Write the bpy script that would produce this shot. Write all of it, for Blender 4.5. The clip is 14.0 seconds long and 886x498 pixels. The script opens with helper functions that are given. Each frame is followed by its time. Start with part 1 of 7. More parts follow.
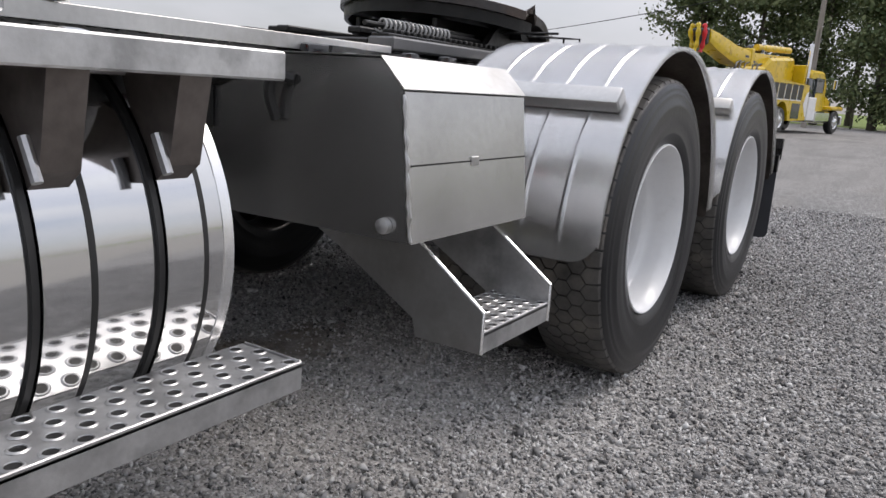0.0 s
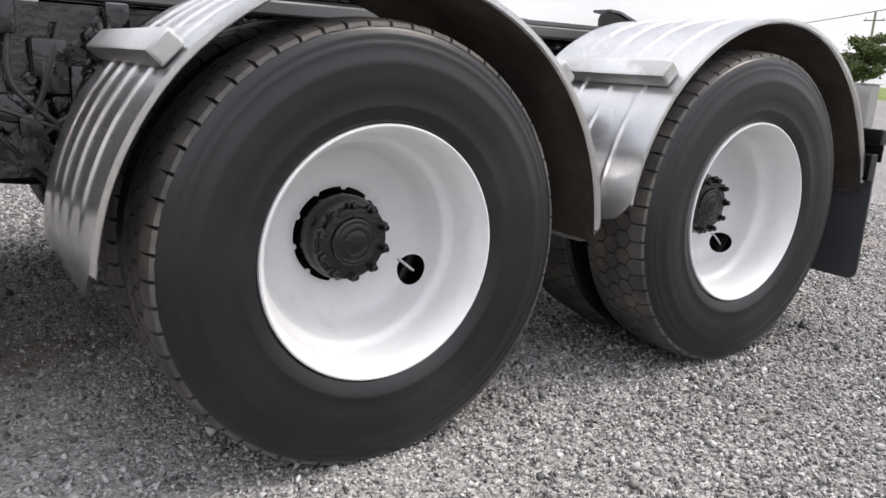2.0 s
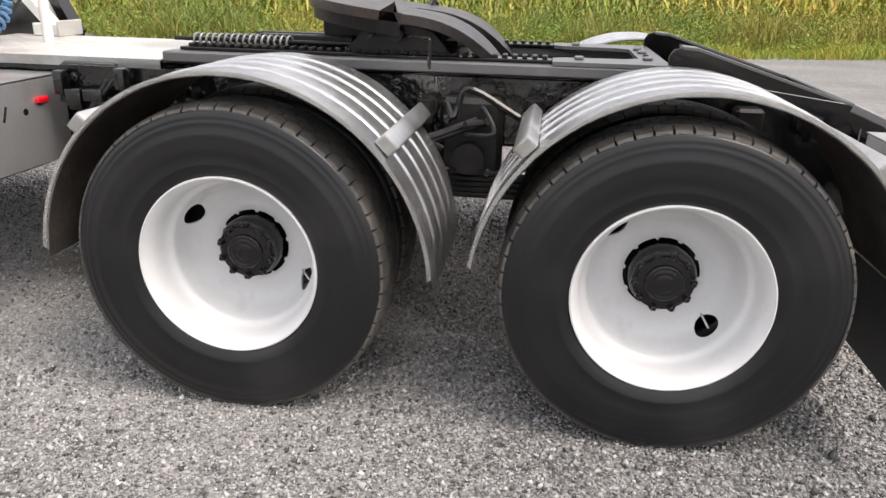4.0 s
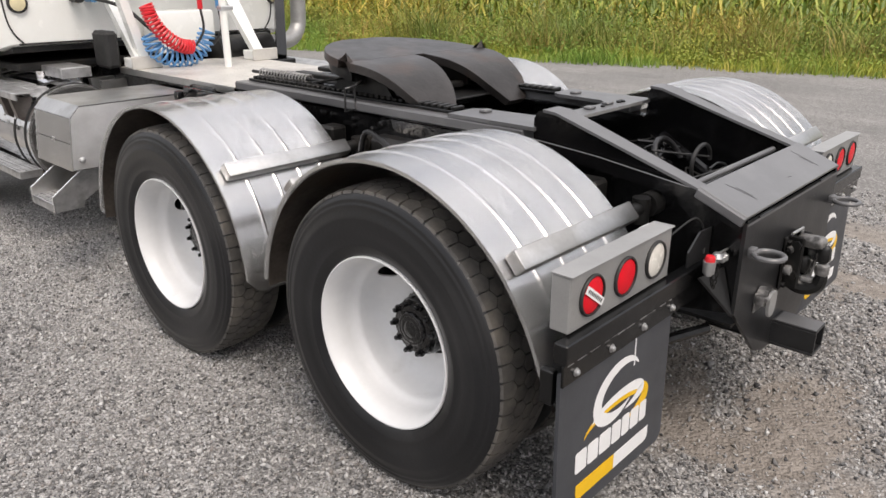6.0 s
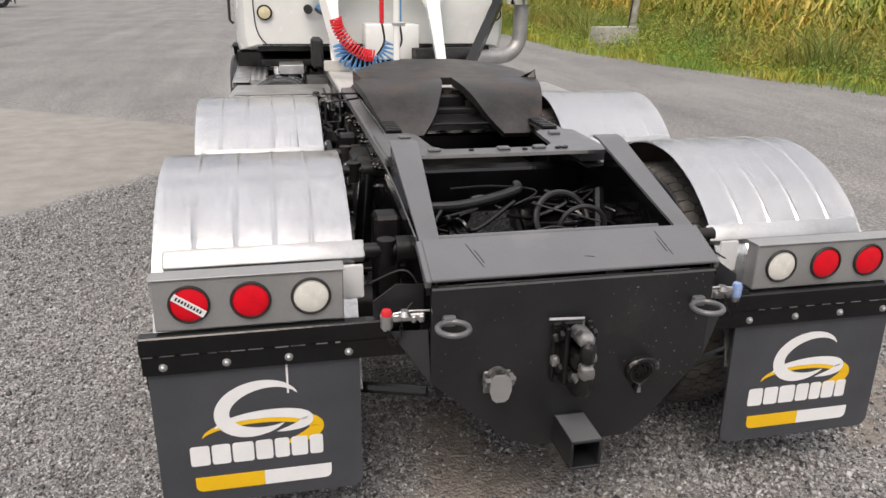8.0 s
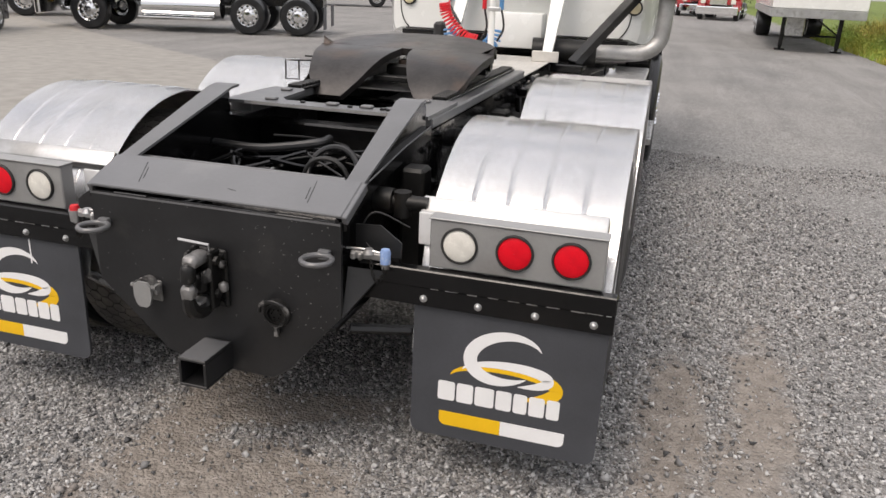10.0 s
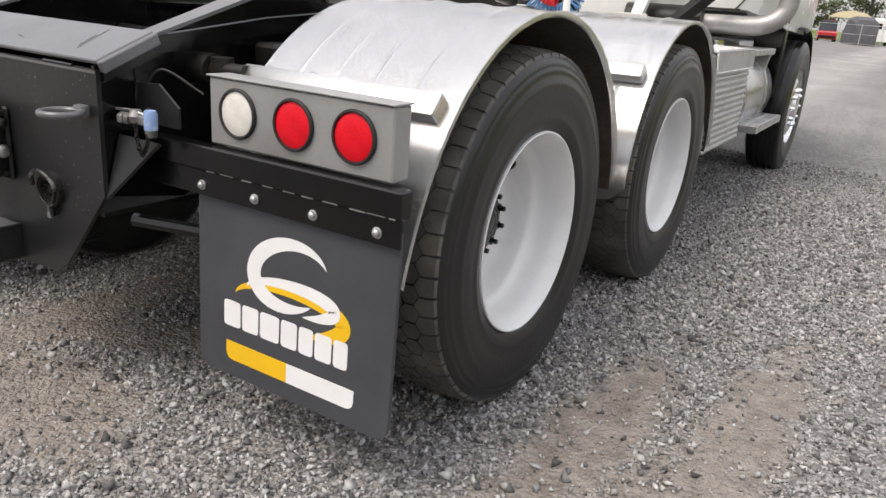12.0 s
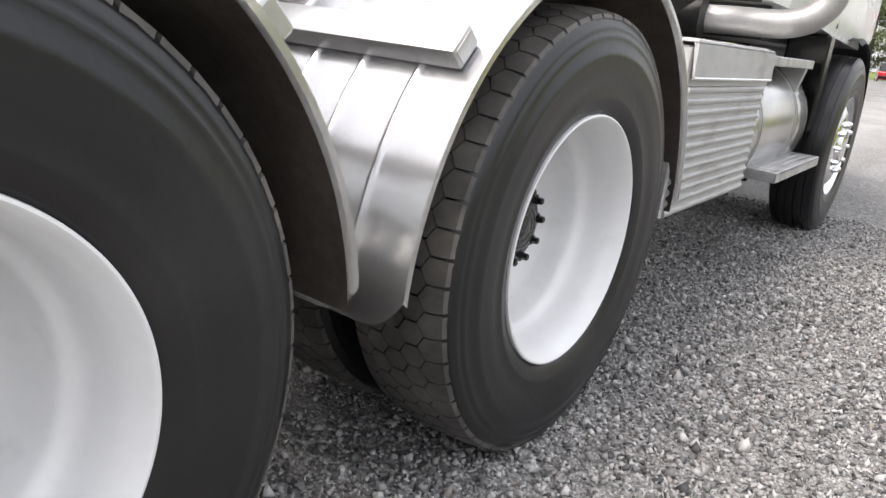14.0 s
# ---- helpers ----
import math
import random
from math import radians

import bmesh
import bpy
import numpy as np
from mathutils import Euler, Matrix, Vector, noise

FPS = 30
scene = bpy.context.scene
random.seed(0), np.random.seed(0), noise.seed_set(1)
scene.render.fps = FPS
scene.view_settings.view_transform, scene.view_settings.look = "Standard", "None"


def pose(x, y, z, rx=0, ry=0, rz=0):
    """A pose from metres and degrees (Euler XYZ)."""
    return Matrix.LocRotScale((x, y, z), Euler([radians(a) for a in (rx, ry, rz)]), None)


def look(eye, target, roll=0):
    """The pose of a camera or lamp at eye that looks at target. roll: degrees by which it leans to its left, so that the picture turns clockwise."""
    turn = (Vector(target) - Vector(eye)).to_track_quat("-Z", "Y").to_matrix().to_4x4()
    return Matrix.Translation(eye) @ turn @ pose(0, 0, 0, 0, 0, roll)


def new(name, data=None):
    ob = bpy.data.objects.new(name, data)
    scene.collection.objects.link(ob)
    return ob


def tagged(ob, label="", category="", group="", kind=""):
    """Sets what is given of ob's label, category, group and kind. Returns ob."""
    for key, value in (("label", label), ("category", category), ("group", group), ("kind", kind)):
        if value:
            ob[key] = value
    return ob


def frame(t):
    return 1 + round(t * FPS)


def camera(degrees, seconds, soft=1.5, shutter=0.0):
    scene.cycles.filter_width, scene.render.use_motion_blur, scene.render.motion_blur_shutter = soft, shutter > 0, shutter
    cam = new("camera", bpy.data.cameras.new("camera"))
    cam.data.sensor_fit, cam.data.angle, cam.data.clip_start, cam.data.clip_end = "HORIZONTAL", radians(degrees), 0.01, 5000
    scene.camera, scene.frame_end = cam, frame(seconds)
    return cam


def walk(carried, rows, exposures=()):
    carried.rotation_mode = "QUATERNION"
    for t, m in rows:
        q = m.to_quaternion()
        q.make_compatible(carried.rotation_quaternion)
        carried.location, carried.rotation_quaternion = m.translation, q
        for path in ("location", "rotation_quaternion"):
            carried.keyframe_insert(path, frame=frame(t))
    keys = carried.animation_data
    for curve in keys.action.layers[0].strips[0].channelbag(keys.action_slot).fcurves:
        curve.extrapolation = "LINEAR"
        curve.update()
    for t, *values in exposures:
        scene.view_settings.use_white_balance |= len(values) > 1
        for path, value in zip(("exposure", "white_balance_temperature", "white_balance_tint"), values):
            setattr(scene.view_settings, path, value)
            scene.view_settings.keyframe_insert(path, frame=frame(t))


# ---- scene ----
cam = camera(61.8, 14.0)
PATH = [
    (0, (-1.962, 3.938, 0.957), (-0.914, 2.289, 0.527), 3.89),
    (0.5, (-2.003, 3.470, 0.937), (-0.943, 1.829, 0.507), 4.05),
    (1, (-2.075, 2.988, 0.907), (-0.912, 1.422, 0.466), 4.13),
    (1.5, (-2.322, 2.578, 0.933), (-0.959, 1.191, 0.466), 3.73),
    (2, (-2.630, 2.209, 0.946), (-1.038, 1.100, 0.461), 2.94),
    (4.5, (-3.331, -0.110, 1.534), (-1.546, 0.448, 0.823), 0.82),
    (5, (-3.195, -0.640, 1.623), (-1.512, 0.179, 0.919), 0.32),
    (5.5, (-2.993, -1.221, 1.651), (-1.454, -0.156, 0.946), -0.26),
    (6, (-2.661, -1.616, 1.658), (-1.286, -0.346, 0.954), -0.04),
    (6.5, (-2.288, -2.007, 1.657), (-1.125, -0.530, 0.972), 0.60),
    (7, (-1.864, -2.316, 1.704), (-0.944, -0.682, 1.009), 0.60),
    (7.5, (-1.381, -2.505, 1.746), (-0.710, -0.755, 1.047), 1.25),
    (8, (-0.840, -2.727, 1.751), (-0.427, -0.895, 1.063), 0.95),
    (8.5, (-0.294, -2.739, 1.724), (-0.123, -0.873, 1.026), 1.10),
    (9, (0.264, -2.811, 1.699), (0.183, -0.938, 1.000), 1.30),
    (11.5, (2.095, -2.252, 1.310), (1.179, -0.592, 0.673), 4.40),
    (12, (2.072, -1.905, 1.142), (1.091, -0.283, 0.505), 4.40),
    (12.5, (1.976, -1.525, 0.997), (0.949, 0.074, 0.373), 4.60),
    (13, (1.886, -1.090, 0.983), (0.837, 0.502, 0.379), 5.81),
    (13.5, (1.917, -0.623, 0.963), (0.844, 0.965, 0.392), 6.37),
    (14, (1.911, -0.161, 0.974), (0.826, 1.413, 0.386), 6.70),
]
walk(cam, [(t, look(eye, target, roll)) for t, eye, target, roll in PATH],
     exposures=[(0, 0.45, 6600, 15), (0.5, 0.65, 6650, 15), (1, 0.84, 6700, 15), (1.5, 1.0, 6750, 15), (2, 1.06, 6800, 15), (4.5, 1.02, 7100, 15), (5, 0.9, 7100, 15), (6.5, 0.68, 7100, 15), (7.5, 0.6, 7100, 15), (9, 0.6, 7100, 15), (11.5, 0.72, 7050, 15), (12.5, 0.98, 7000, 14), (13.3, 1.3, 6900, 14), (14, 1.32, 6880, 14)])

# ---- exposure, world and sun ----
world = bpy.data.worlds.new("overcast_sky")
scene.world = world
world.use_nodes = True
wn, wl = world.node_tree.nodes, world.node_tree.links
wn.clear()
w_out = wn.new("ShaderNodeOutputWorld")
w_bg = wn.new("ShaderNodeBackground")
w_bg.inputs["Strength"].default_value = 0.104
sky = wn.new("ShaderNodeTexSky")
sky.sky_type = "NISHITA"
sky.sun_disc = False
sky.sun_elevation = radians(56)
sky.sun_rotation = radians(203)
sky.dust_density = 2.0
w_tc = wn.new("ShaderNodeTexCoord")
w_map = wn.new("ShaderNodeMapping")
w_map.inputs["Scale"].default_value = (1.0, 1.0, 3.0)
w_noise = wn.new("ShaderNodeTexNoise")
w_noise.inputs["Scale"].default_value = 2.6
w_noise.inputs["Detail"].default_value = 6.0
w_ramp = wn.new("ShaderNodeValToRGB")
w_ramp.color_ramp.elements[0].position = 0.34
w_ramp.color_ramp.elements[0].color = (0.45, 0.45, 0.45, 1)
w_ramp.color_ramp.elements[1].position = 0.62
w_ramp.color_ramp.elements[1].color = (0.96, 0.96, 0.96, 1)
w_mix = wn.new("ShaderNodeMix")
w_mix.data_type = "RGBA"
w_mix.inputs["B"].default_value = (7.7, 8.1, 8.6, 1)
wl.new(w_tc.outputs["Generated"], w_map.inputs["Vector"])
wl.new(w_map.outputs["Vector"], w_noise.inputs["Vector"])
wl.new(w_noise.outputs["Fac"], w_ramp.inputs["Fac"])
wl.new(w_ramp.outputs["Color"], w_mix.inputs["Factor"])
wl.new(sky.outputs["Color"], w_mix.inputs["A"])
# an overcast dome is brighter overhead than at the horizon
w_sep = wn.new("ShaderNodeSeparateXYZ")
wl.new(w_tc.outputs["Generated"], w_sep.inputs[0])
w_rise = wn.new("ShaderNodeMapRange")
w_rise.inputs["From Min"].default_value, w_rise.inputs["From Max"].default_value = 0.0, 1.0
w_rise.inputs["To Min"].default_value, w_rise.inputs["To Max"].default_value = 0.56, 1.36
wl.new(w_sep.outputs["Z"], w_rise.inputs["Value"])
w_dome = wn.new("ShaderNodeMix")
w_dome.data_type, w_dome.blend_type = "RGBA", "MULTIPLY"
w_dome.inputs["Factor"].default_value = 1.0
wl.new(w_mix.outputs["Result"], w_dome.inputs["A"])
wl.new(w_rise.outputs["Result"], w_dome.inputs["B"])
wl.new(w_dome.outputs["Result"], w_bg.inputs["Color"])
wl.new(w_bg.outputs["Background"], w_out.inputs["Surface"])

sun_data = bpy.data.lights.new("sun", "SUN")
sun_data.energy = 1.3
sun_data.angle = radians(30)
sun_data.color = (1.0, 0.96, 0.9)
sun = new("sun", sun_data)
SUN_AZ, SUN_EL = radians(203), radians(56)
sun.matrix_world = look((20 * math.sin(SUN_AZ) * math.cos(SUN_EL), 20 * math.cos(SUN_AZ) * math.cos(SUN_EL), 20 * math.sin(SUN_EL)), (0, 0, 0))


# ---- materials ----
def mat(name, col, rough=0.5, metal=0.0, var=0.15, scale=5.0, bump=0.1, bscale=60.0, col2=None, amount=0.5,
        stretch=(1, 1, 1), coat=0.0, rvar=0.12, spec=0.5, patch=2.0, soft=0.14):
    """A procedural surface: two scales of colour variation, a patchy second colour, uneven gloss and fine relief."""
    m = bpy.data.materials.new(name)
    m.use_nodes = True
    nt = m.node_tree
    n, l = nt.nodes, nt.links
    b = n["Principled BSDF"]
    b.inputs["Metallic"].default_value = metal
    b.inputs["Specular IOR Level"].default_value = spec
    b.inputs["Coat Weight"].default_value = coat
    tc = n.new("ShaderNodeTexCoord")
    mp = n.new("ShaderNodeMapping")
    mp.inputs["Scale"].default_value = stretch
    l.new(tc.outputs["Object"], mp.inputs["Vector"])

    def noise_at(s, detail):
        t = n.new("ShaderNodeTexNoise")
        t.inputs["Scale"].default_value = s
        t.inputs["Detail"].default_value = detail
        l.new(mp.outputs["Vector"], t.inputs["Vector"])
        return t

    big, fine = noise_at(scale, 5), noise_at(bscale, 3)
    ramp = n.new("ShaderNodeValToRGB")
    lo, hi = max(0, 1 - var), 1 + var
    ramp.color_ramp.elements[0].position, ramp.color_ramp.elements[1].position = 0.3, 0.72
    ramp.color_ramp.elements[0].color = (*[c * lo for c in col], 1)
    ramp.color_ramp.elements[1].color = (*[min(1, c * hi) for c in col], 1)
    l.new(big.outputs["Fac"], ramp.inputs["Fac"])
    out = ramp.outputs["Color"]
    if col2:
        spots = noise_at(patch, 2.5 if soft > 0.3 else 8)
        mask = n.new("ShaderNodeMapRange")
        mask.inputs["From Min"].default_value, mask.inputs["From Max"].default_value = 0.72 - 0.4 * amount, 0.72 + soft - 0.4 * amount
        l.new(spots.outputs["Fac"], mask.inputs["Value"])
        mix = n.new("ShaderNodeMix")
        mix.data_type = "RGBA"
        mix.inputs["B"].default_value = (*col2, 1)
        l.new(mask.outputs["Result"], mix.inputs["Factor"])
        l.new(out, mix.inputs["A"])
        out = mix.outputs["Result"]
    mul = n.new("ShaderNodeMix")
    mul.data_type, mul.blend_type = "RGBA", "MULTIPLY"
    mul.inputs["Factor"].default_value = min(1.0, var * 1.2)
    l.new(out, mul.inputs["A"])
    l.new(fine.outputs["Fac"], mul.inputs["B"])
    l.new(mul.outputs["Result"], b.inputs["Base Color"])
    rr = n.new("ShaderNodeMapRange")
    rr.inputs["To Min"].default_value, rr.inputs["To Max"].default_value = max(0.02, rough - rvar), min(1, rough + rvar)
    rn = noise_at(scale * 2.3, 2.5 if soft > 0.3 else 6)
    l.new(rn.outputs["Fac"], rr.inputs["Value"])
    l.new(rr.outputs["Result"], b.inputs["Roughness"])
    if bump:
        bp = n.new("ShaderNodeBump")
        bp.inputs["Strength"].default_value = bump
        bp.inputs["Distance"].default_value = 0.004
        l.new(fine.outputs["Fac"], bp.inputs["Height"])
        l.new(bp.outputs["Normal"], b.inputs["Normal"])
    return m


M = {
    "alu": mat("brushed_aluminium", (0.95, 0.95, 0.95), 0.22, 0.92, 0.05, 2.2, 0.0, 90, (0.82, 0.815, 0.805), 0.45, rvar=0.045, patch=2.4, soft=0.42),
    "alu_dark": mat("weathered_aluminium", (0.6, 0.598, 0.59), 0.38, 1.0, 0.14, 4.0, 0.08, 70, (0.45, 0.44, 0.42), 0.5, rvar=0.1, patch=5),
    "alu_box": mat("mill_finish_aluminium", (0.6, 0.6, 0.595), 0.225, 0.95, 0.14, 2.5, 0.03, 60, (0.42, 0.415, 0.405), 0.65, rvar=0.04, patch=3, soft=0.45),
    # smeared aluminium with a lit face's brightness in its base colour
    "alu_lit_end": mat("smeared_aluminium_lit_face", (0.84, 0.835, 0.825), 0.4, 0.85, 0.08, 3.0, 0.04, 60, (0.58, 0.565, 0.54), 0.5, rvar=0.08, patch=5, soft=0.4),
    "exhaust": mat("dull_exhaust_steel", (0.48, 0.475, 0.465), 0.5, 0.8, 0.2, 5.0, 0.1, 60, (0.2, 0.19, 0.18), 0.5, patch=5, soft=0.3),
    # dark brown reflections of polished hangers, put into the base colour
    "mirrored": mat("steel_with_brown_reflection", (0.2, 0.175, 0.16), 0.38, 0.7, 0.3, 8.0, 0.15, 60, (0.06, 0.045, 0.038), 0.6, patch=9, soft=0.3, rvar=0.08),
    "bare": mat("bare_worn_steel", (0.27, 0.265, 0.26), 0.45, 0.5, 0.25, 12.0, 0.3, 70, (0.05, 0.049, 0.048), 0.5, patch=20),
    "tread_alu": mat("dulled_tread_plate_aluminium", (0.55, 0.55, 0.545), 0.4, 0.9, 0.15, 5.0, 0.9, 170, (0.42, 0.41, 0.4), 0.5, stretch=(1, 1, 2.2), patch=5),
    "polished": mat("polished_aluminium", (0.74, 0.745, 0.75), 0.09, 1.0, 0.04, 2.0, 0.02, 40, rvar=0.04),
    "silver": mat("silver_painted_steel", (0.36, 0.36, 0.355), 0.45, 0.45, 0.1, 6.0, 0.08, 120, (0.25, 0.24, 0.23), 0.35),
    "galv": mat("galvanised_steel", (0.62, 0.62, 0.62), 0.42, 0.9, 0.2, 14.0, 0.12, 90, (0.42, 0.42, 0.42), 0.5, patch=12),
    "black": mat("black_chassis_paint", (0.005, 0.005, 0.0055), 0.19, 0.0, 0.4, 6.0, 0.25, 40, (0.009, 0.0088, 0.0085), 0.35, patch=5, spec=0.45, rvar=0.07),
    "black_flat": mat("satin_black_paint", (0.017, 0.0173, 0.0185), 0.36, 0.0, 0.3, 5.0, 0.12, 90, (0.04, 0.039, 0.038), 0.24, patch=4, rvar=0.07),
    # worn black paint, its base greyed to imitate sheen from the sky
    "worn_sheen_black": mat("worn_black_paint_with_sky_sheen", (0.12, 0.121, 0.125), 0.35, 0.0, 0.12, 5.0, 0.08, 90, (0.17, 0.17, 0.17), 0.22, patch=4, spec=0.6, rvar=0.06),
    "hook": mat("forged_steel_with_worn_paint", (0.015, 0.015, 0.015), 0.4, 0.2, 0.3, 14.0, 0.3, 60, (0.3, 0.29, 0.28), 0.42, patch=18),
    "undercoat": mat("black_undercoat", (0.15, 0.13, 0.115), 0.55, 0.0, 0.4, 6.0, 0.5, 60, (0.13, 0.1, 0.075), 0.35, patch=4, spec=0.3),
    "hub": mat("oily_black_hub", (0.009, 0.009, 0.0095), 0.17, 0.1, 0.4, 16.0, 0.5, 60, (0.035, 0.033, 0.031), 0.4, patch=22, spec=0.6, rvar=0.08),
    "chassis": mat("thick_glossy_black_paint", (0.006, 0.006, 0.0065), 0.13, 0.0, 0.4, 8.0, 1.0, 26, (0.014, 0.0138, 0.0135), 0.4, patch=9, spec=0.75, rvar=0.08),
    # black paint with the sky's grazing sheen put into its base colour
    "lid": mat("scratched_black_paint_with_sky_sheen", (0.11, 0.111, 0.115), 0.38, 0.0, 0.12, 5.0, 0.06, 90, (0.16, 0.16, 0.16), 0.22, patch=4, spec=0.9, rvar=0.06, coat=0.3),
    "tan": mat("tan_primer", (0.5, 0.44, 0.34), 0.6, 0.0, 0.15, 10, 0.1, 60),
    "grime": mat("greasy_black_steel", (0.014, 0.0138, 0.0135), 0.42, 0.1, 0.5, 12.0, 0.35, 40, (0.028, 0.025, 0.022), 0.4, patch=9, spec=0.35),
    "tyre": mat("tyre_rubber", (0.0105, 0.011, 0.0128), 0.31, 0.0, 0.3, 3.0, 0.12, 70, (0.03, 0.03, 0.0305), 0.5, patch=2.5, spec=0.52, soft=0.3, rvar=0.025),
    "tread": mat("worn_tread_rubber", (0.095, 0.09, 0.084), 0.58, 0.0, 0.35, 9.0, 0.4, 60, (0.18, 0.163, 0.142), 0.56, patch=7, soft=0.22, rvar=0.2),
    "white": mat("white_wheel_paint", (0.74, 0.745, 0.75), 0.36, 0.0, 0.05, 6.0, 0.05, 50, (0.52, 0.505, 0.47), 0.22, coat=0.2, patch=8, soft=0.3),
    "cab": mat("white_cab_paint", (0.78, 0.79, 0.765), 0.25, 0.0, 0.04, 3.0, 0.03, 50, (0.68, 0.68, 0.64), 0.2, coat=0.4),
    "plate": mat("greased_fifth_wheel_steel", (0.058, 0.053, 0.051), 0.38, 0.5, 0.4, 5.0, 0.2, 60, (0.095, 0.066, 0.052), 0.5, patch=4, rvar=0.1),
    "flap": mat("mud_flap_rubber", (0.055, 0.058, 0.066), 0.5, 0.0, 0.15, 5.0, 0.08, 110, (0.07, 0.07, 0.072), 0.25, patch=4),
    "red_lens": mat("red_lens", (0.74, 0.004, 0.016), 0.34, 0.0, 0.1, 20, 0.3, 160, spec=0.3),
    "white_lens": mat("frosted_white_lens", (0.72, 0.7, 0.64), 0.25, 0.0, 0.08, 20, 0.2, 160, coat=0.4),
    "cream_lens": mat("cream_lens", (0.7, 0.62, 0.4), 0.25, 0.0, 0.08, 20, 0.1, 100, coat=0.4),
    "yellow": mat("yellow_print", (0.85, 0.5, 0.01), 0.5, 0.0, 0.06, 8, 0.05, 100),
    "print_white": mat("white_print", (0.8, 0.8, 0.8), 0.5, 0.0, 0.05, 8, 0.05, 100),
    "tow_yellow": mat("yellow_truck_paint", (0.7, 0.48, 0.008), 0.3, 0.0, 0.14, 2, 0.05, 40, (0.45, 0.3, 0.015), 0.4, coat=0.4),
    "red_hose": mat("red_coiled_hose", (0.68, 0.02, 0.03), 0.35, 0.0, 0.12, 8, 0.05, 60),
    "blue_hose": mat("blue_coiled_hose", (0.1, 0.3, 0.58), 0.35, 0.0, 0.12, 8, 0.05, 60),
    "faded_blue": mat("faded_blue_plastic", (0.24, 0.36, 0.62), 0.4, 0.0, 0.15, 20, 0.1, 80, (0.45, 0.5, 0.58), 0.3, patch=40),
    "rubber": mat("black_rubber_hose", (0.02, 0.02, 0.02), 0.55, 0.0, 0.3, 10, 0.15, 70),
    "chrome": mat("chrome", (0.88, 0.88, 0.89), 0.07, 1.0, 0.04, 5, 0.0, 40, rvar=0.03),
    "deck": mat("pale_tread_plate", (0.62, 0.6, 0.56), 0.45, 0.35, 0.1, 5, 0.4, 55, (0.45, 0.43, 0.4), 0.4),
    "glass": mat("dark_window_glass", (0.02, 0.025, 0.03), 0.06, 0.0, 0.1, 3, 0.0, 40, coat=0.6, rvar=0.03),
    "red_paint": mat("red_truck_paint", (0.5, 0.02, 0.03), 0.3, 0.0, 0.1, 2, 0.03, 40, coat=0.4),
    "dark_paint": mat("dark_vehicle_paint", (0.02, 0.021, 0.024), 0.2, 0.0, 0.15, 2, 0.02, 40, coat=0.5),
    "canvas": mat("grey_canvas", (0.1, 0.1, 0.11), 0.8, 0.0, 0.15, 3, 0.2, 40),
    "concrete": mat("weathered_concrete", (0.42, 0.4, 0.35), 0.85, 0.0, 0.2, 5, 0.4, 50, (0.26, 0.25, 0.2), 0.5, patch=3),
    "wood": mat("grey_pole_wood", (0.32, 0.29, 0.25), 0.85, 0.0, 0.25, 4, 0.4, 30, (0.2, 0.18, 0.15), 0.5, stretch=(6, 6, 0.5)),
    "bark": mat("tree_bark", (0.1, 0.085, 0.065), 0.9, 0.0, 0.3, 6, 0.6, 25, stretch=(3, 3, 0.6)),
}


def mat_islands(name, cols, rough=0.8, spec=0.3, drift=0.0):
    """Colour by piece: each loose island of a mesh takes its own tone."""
    m = bpy.data.materials.new(name)
    m.use_nodes = True
    n, l = m.node_tree.nodes, m.node_tree.links
    b = n["Principled BSDF"]
    g = n.new("ShaderNodeNewGeometry")
    r = n.new("ShaderNodeValToRGB")
    el = r.color_ramp.elements
    while len(el) < len(cols):
        el.new(0.5)
    for i, c in enumerate(cols):
        el[i].position = i / (len(cols) - 1)
        el[i].color = (*c, 1)
    tc = n.new("ShaderNodeTexCoord")
    t = n.new("ShaderNodeTexNoise")
    t.inputs["Scale"].default_value = 90
    l.new(tc.outputs["Object"], t.inputs["Vector"])
    mul = n.new("ShaderNodeMix")
    mul.data_type, mul.blend_type = "RGBA", "MULTIPLY"
    mul.inputs["Factor"].default_value = 0.45
    l.new(g.outputs["Random Per Island"], r.inputs["Fac"])
    if drift:
        # stands of one kind: greener here, browner there
        big = n.new("ShaderNodeTexNoise")
        big.inputs["Scale"].default_value = drift
        big.inputs["Detail"].default_value = 4
        l.new(tc.outputs["Object"], big.inputs["Vector"])
        tint = n.new("ShaderNodeValToRGB")
        te = tint.color_ramp.elements
        te[0].position, te[0].color = 0.36, (0.62, 0.82, 0.6, 1)
        te[1].position, te[1].color = 0.64, (1.3, 1.02, 0.72, 1)
        l.new(big.outputs["Fac"], tint.inputs["Fac"])
        stand = n.new("ShaderNodeMix")
        stand.data_type, stand.blend_type = "RGBA", "MULTIPLY"
        stand.inputs["Factor"].default_value = 1.0
        l.new(r.outputs["Color"], stand.inputs["A"])
        l.new(tint.outputs["Color"], stand.inputs["B"])
        l.new(stand.outputs["Result"], mul.inputs["A"])
    else:
        l.new(r.outputs["Color"], mul.inputs["A"])
    l.new(t.outputs["Fac"], mul.inputs["B"])
    l.new(mul.outputs["Result"], b.inputs["Base Color"])
    b.inputs["Roughness"].default_value = rough
    b.inputs["Specular IOR Level"].default_value = spec
    return m


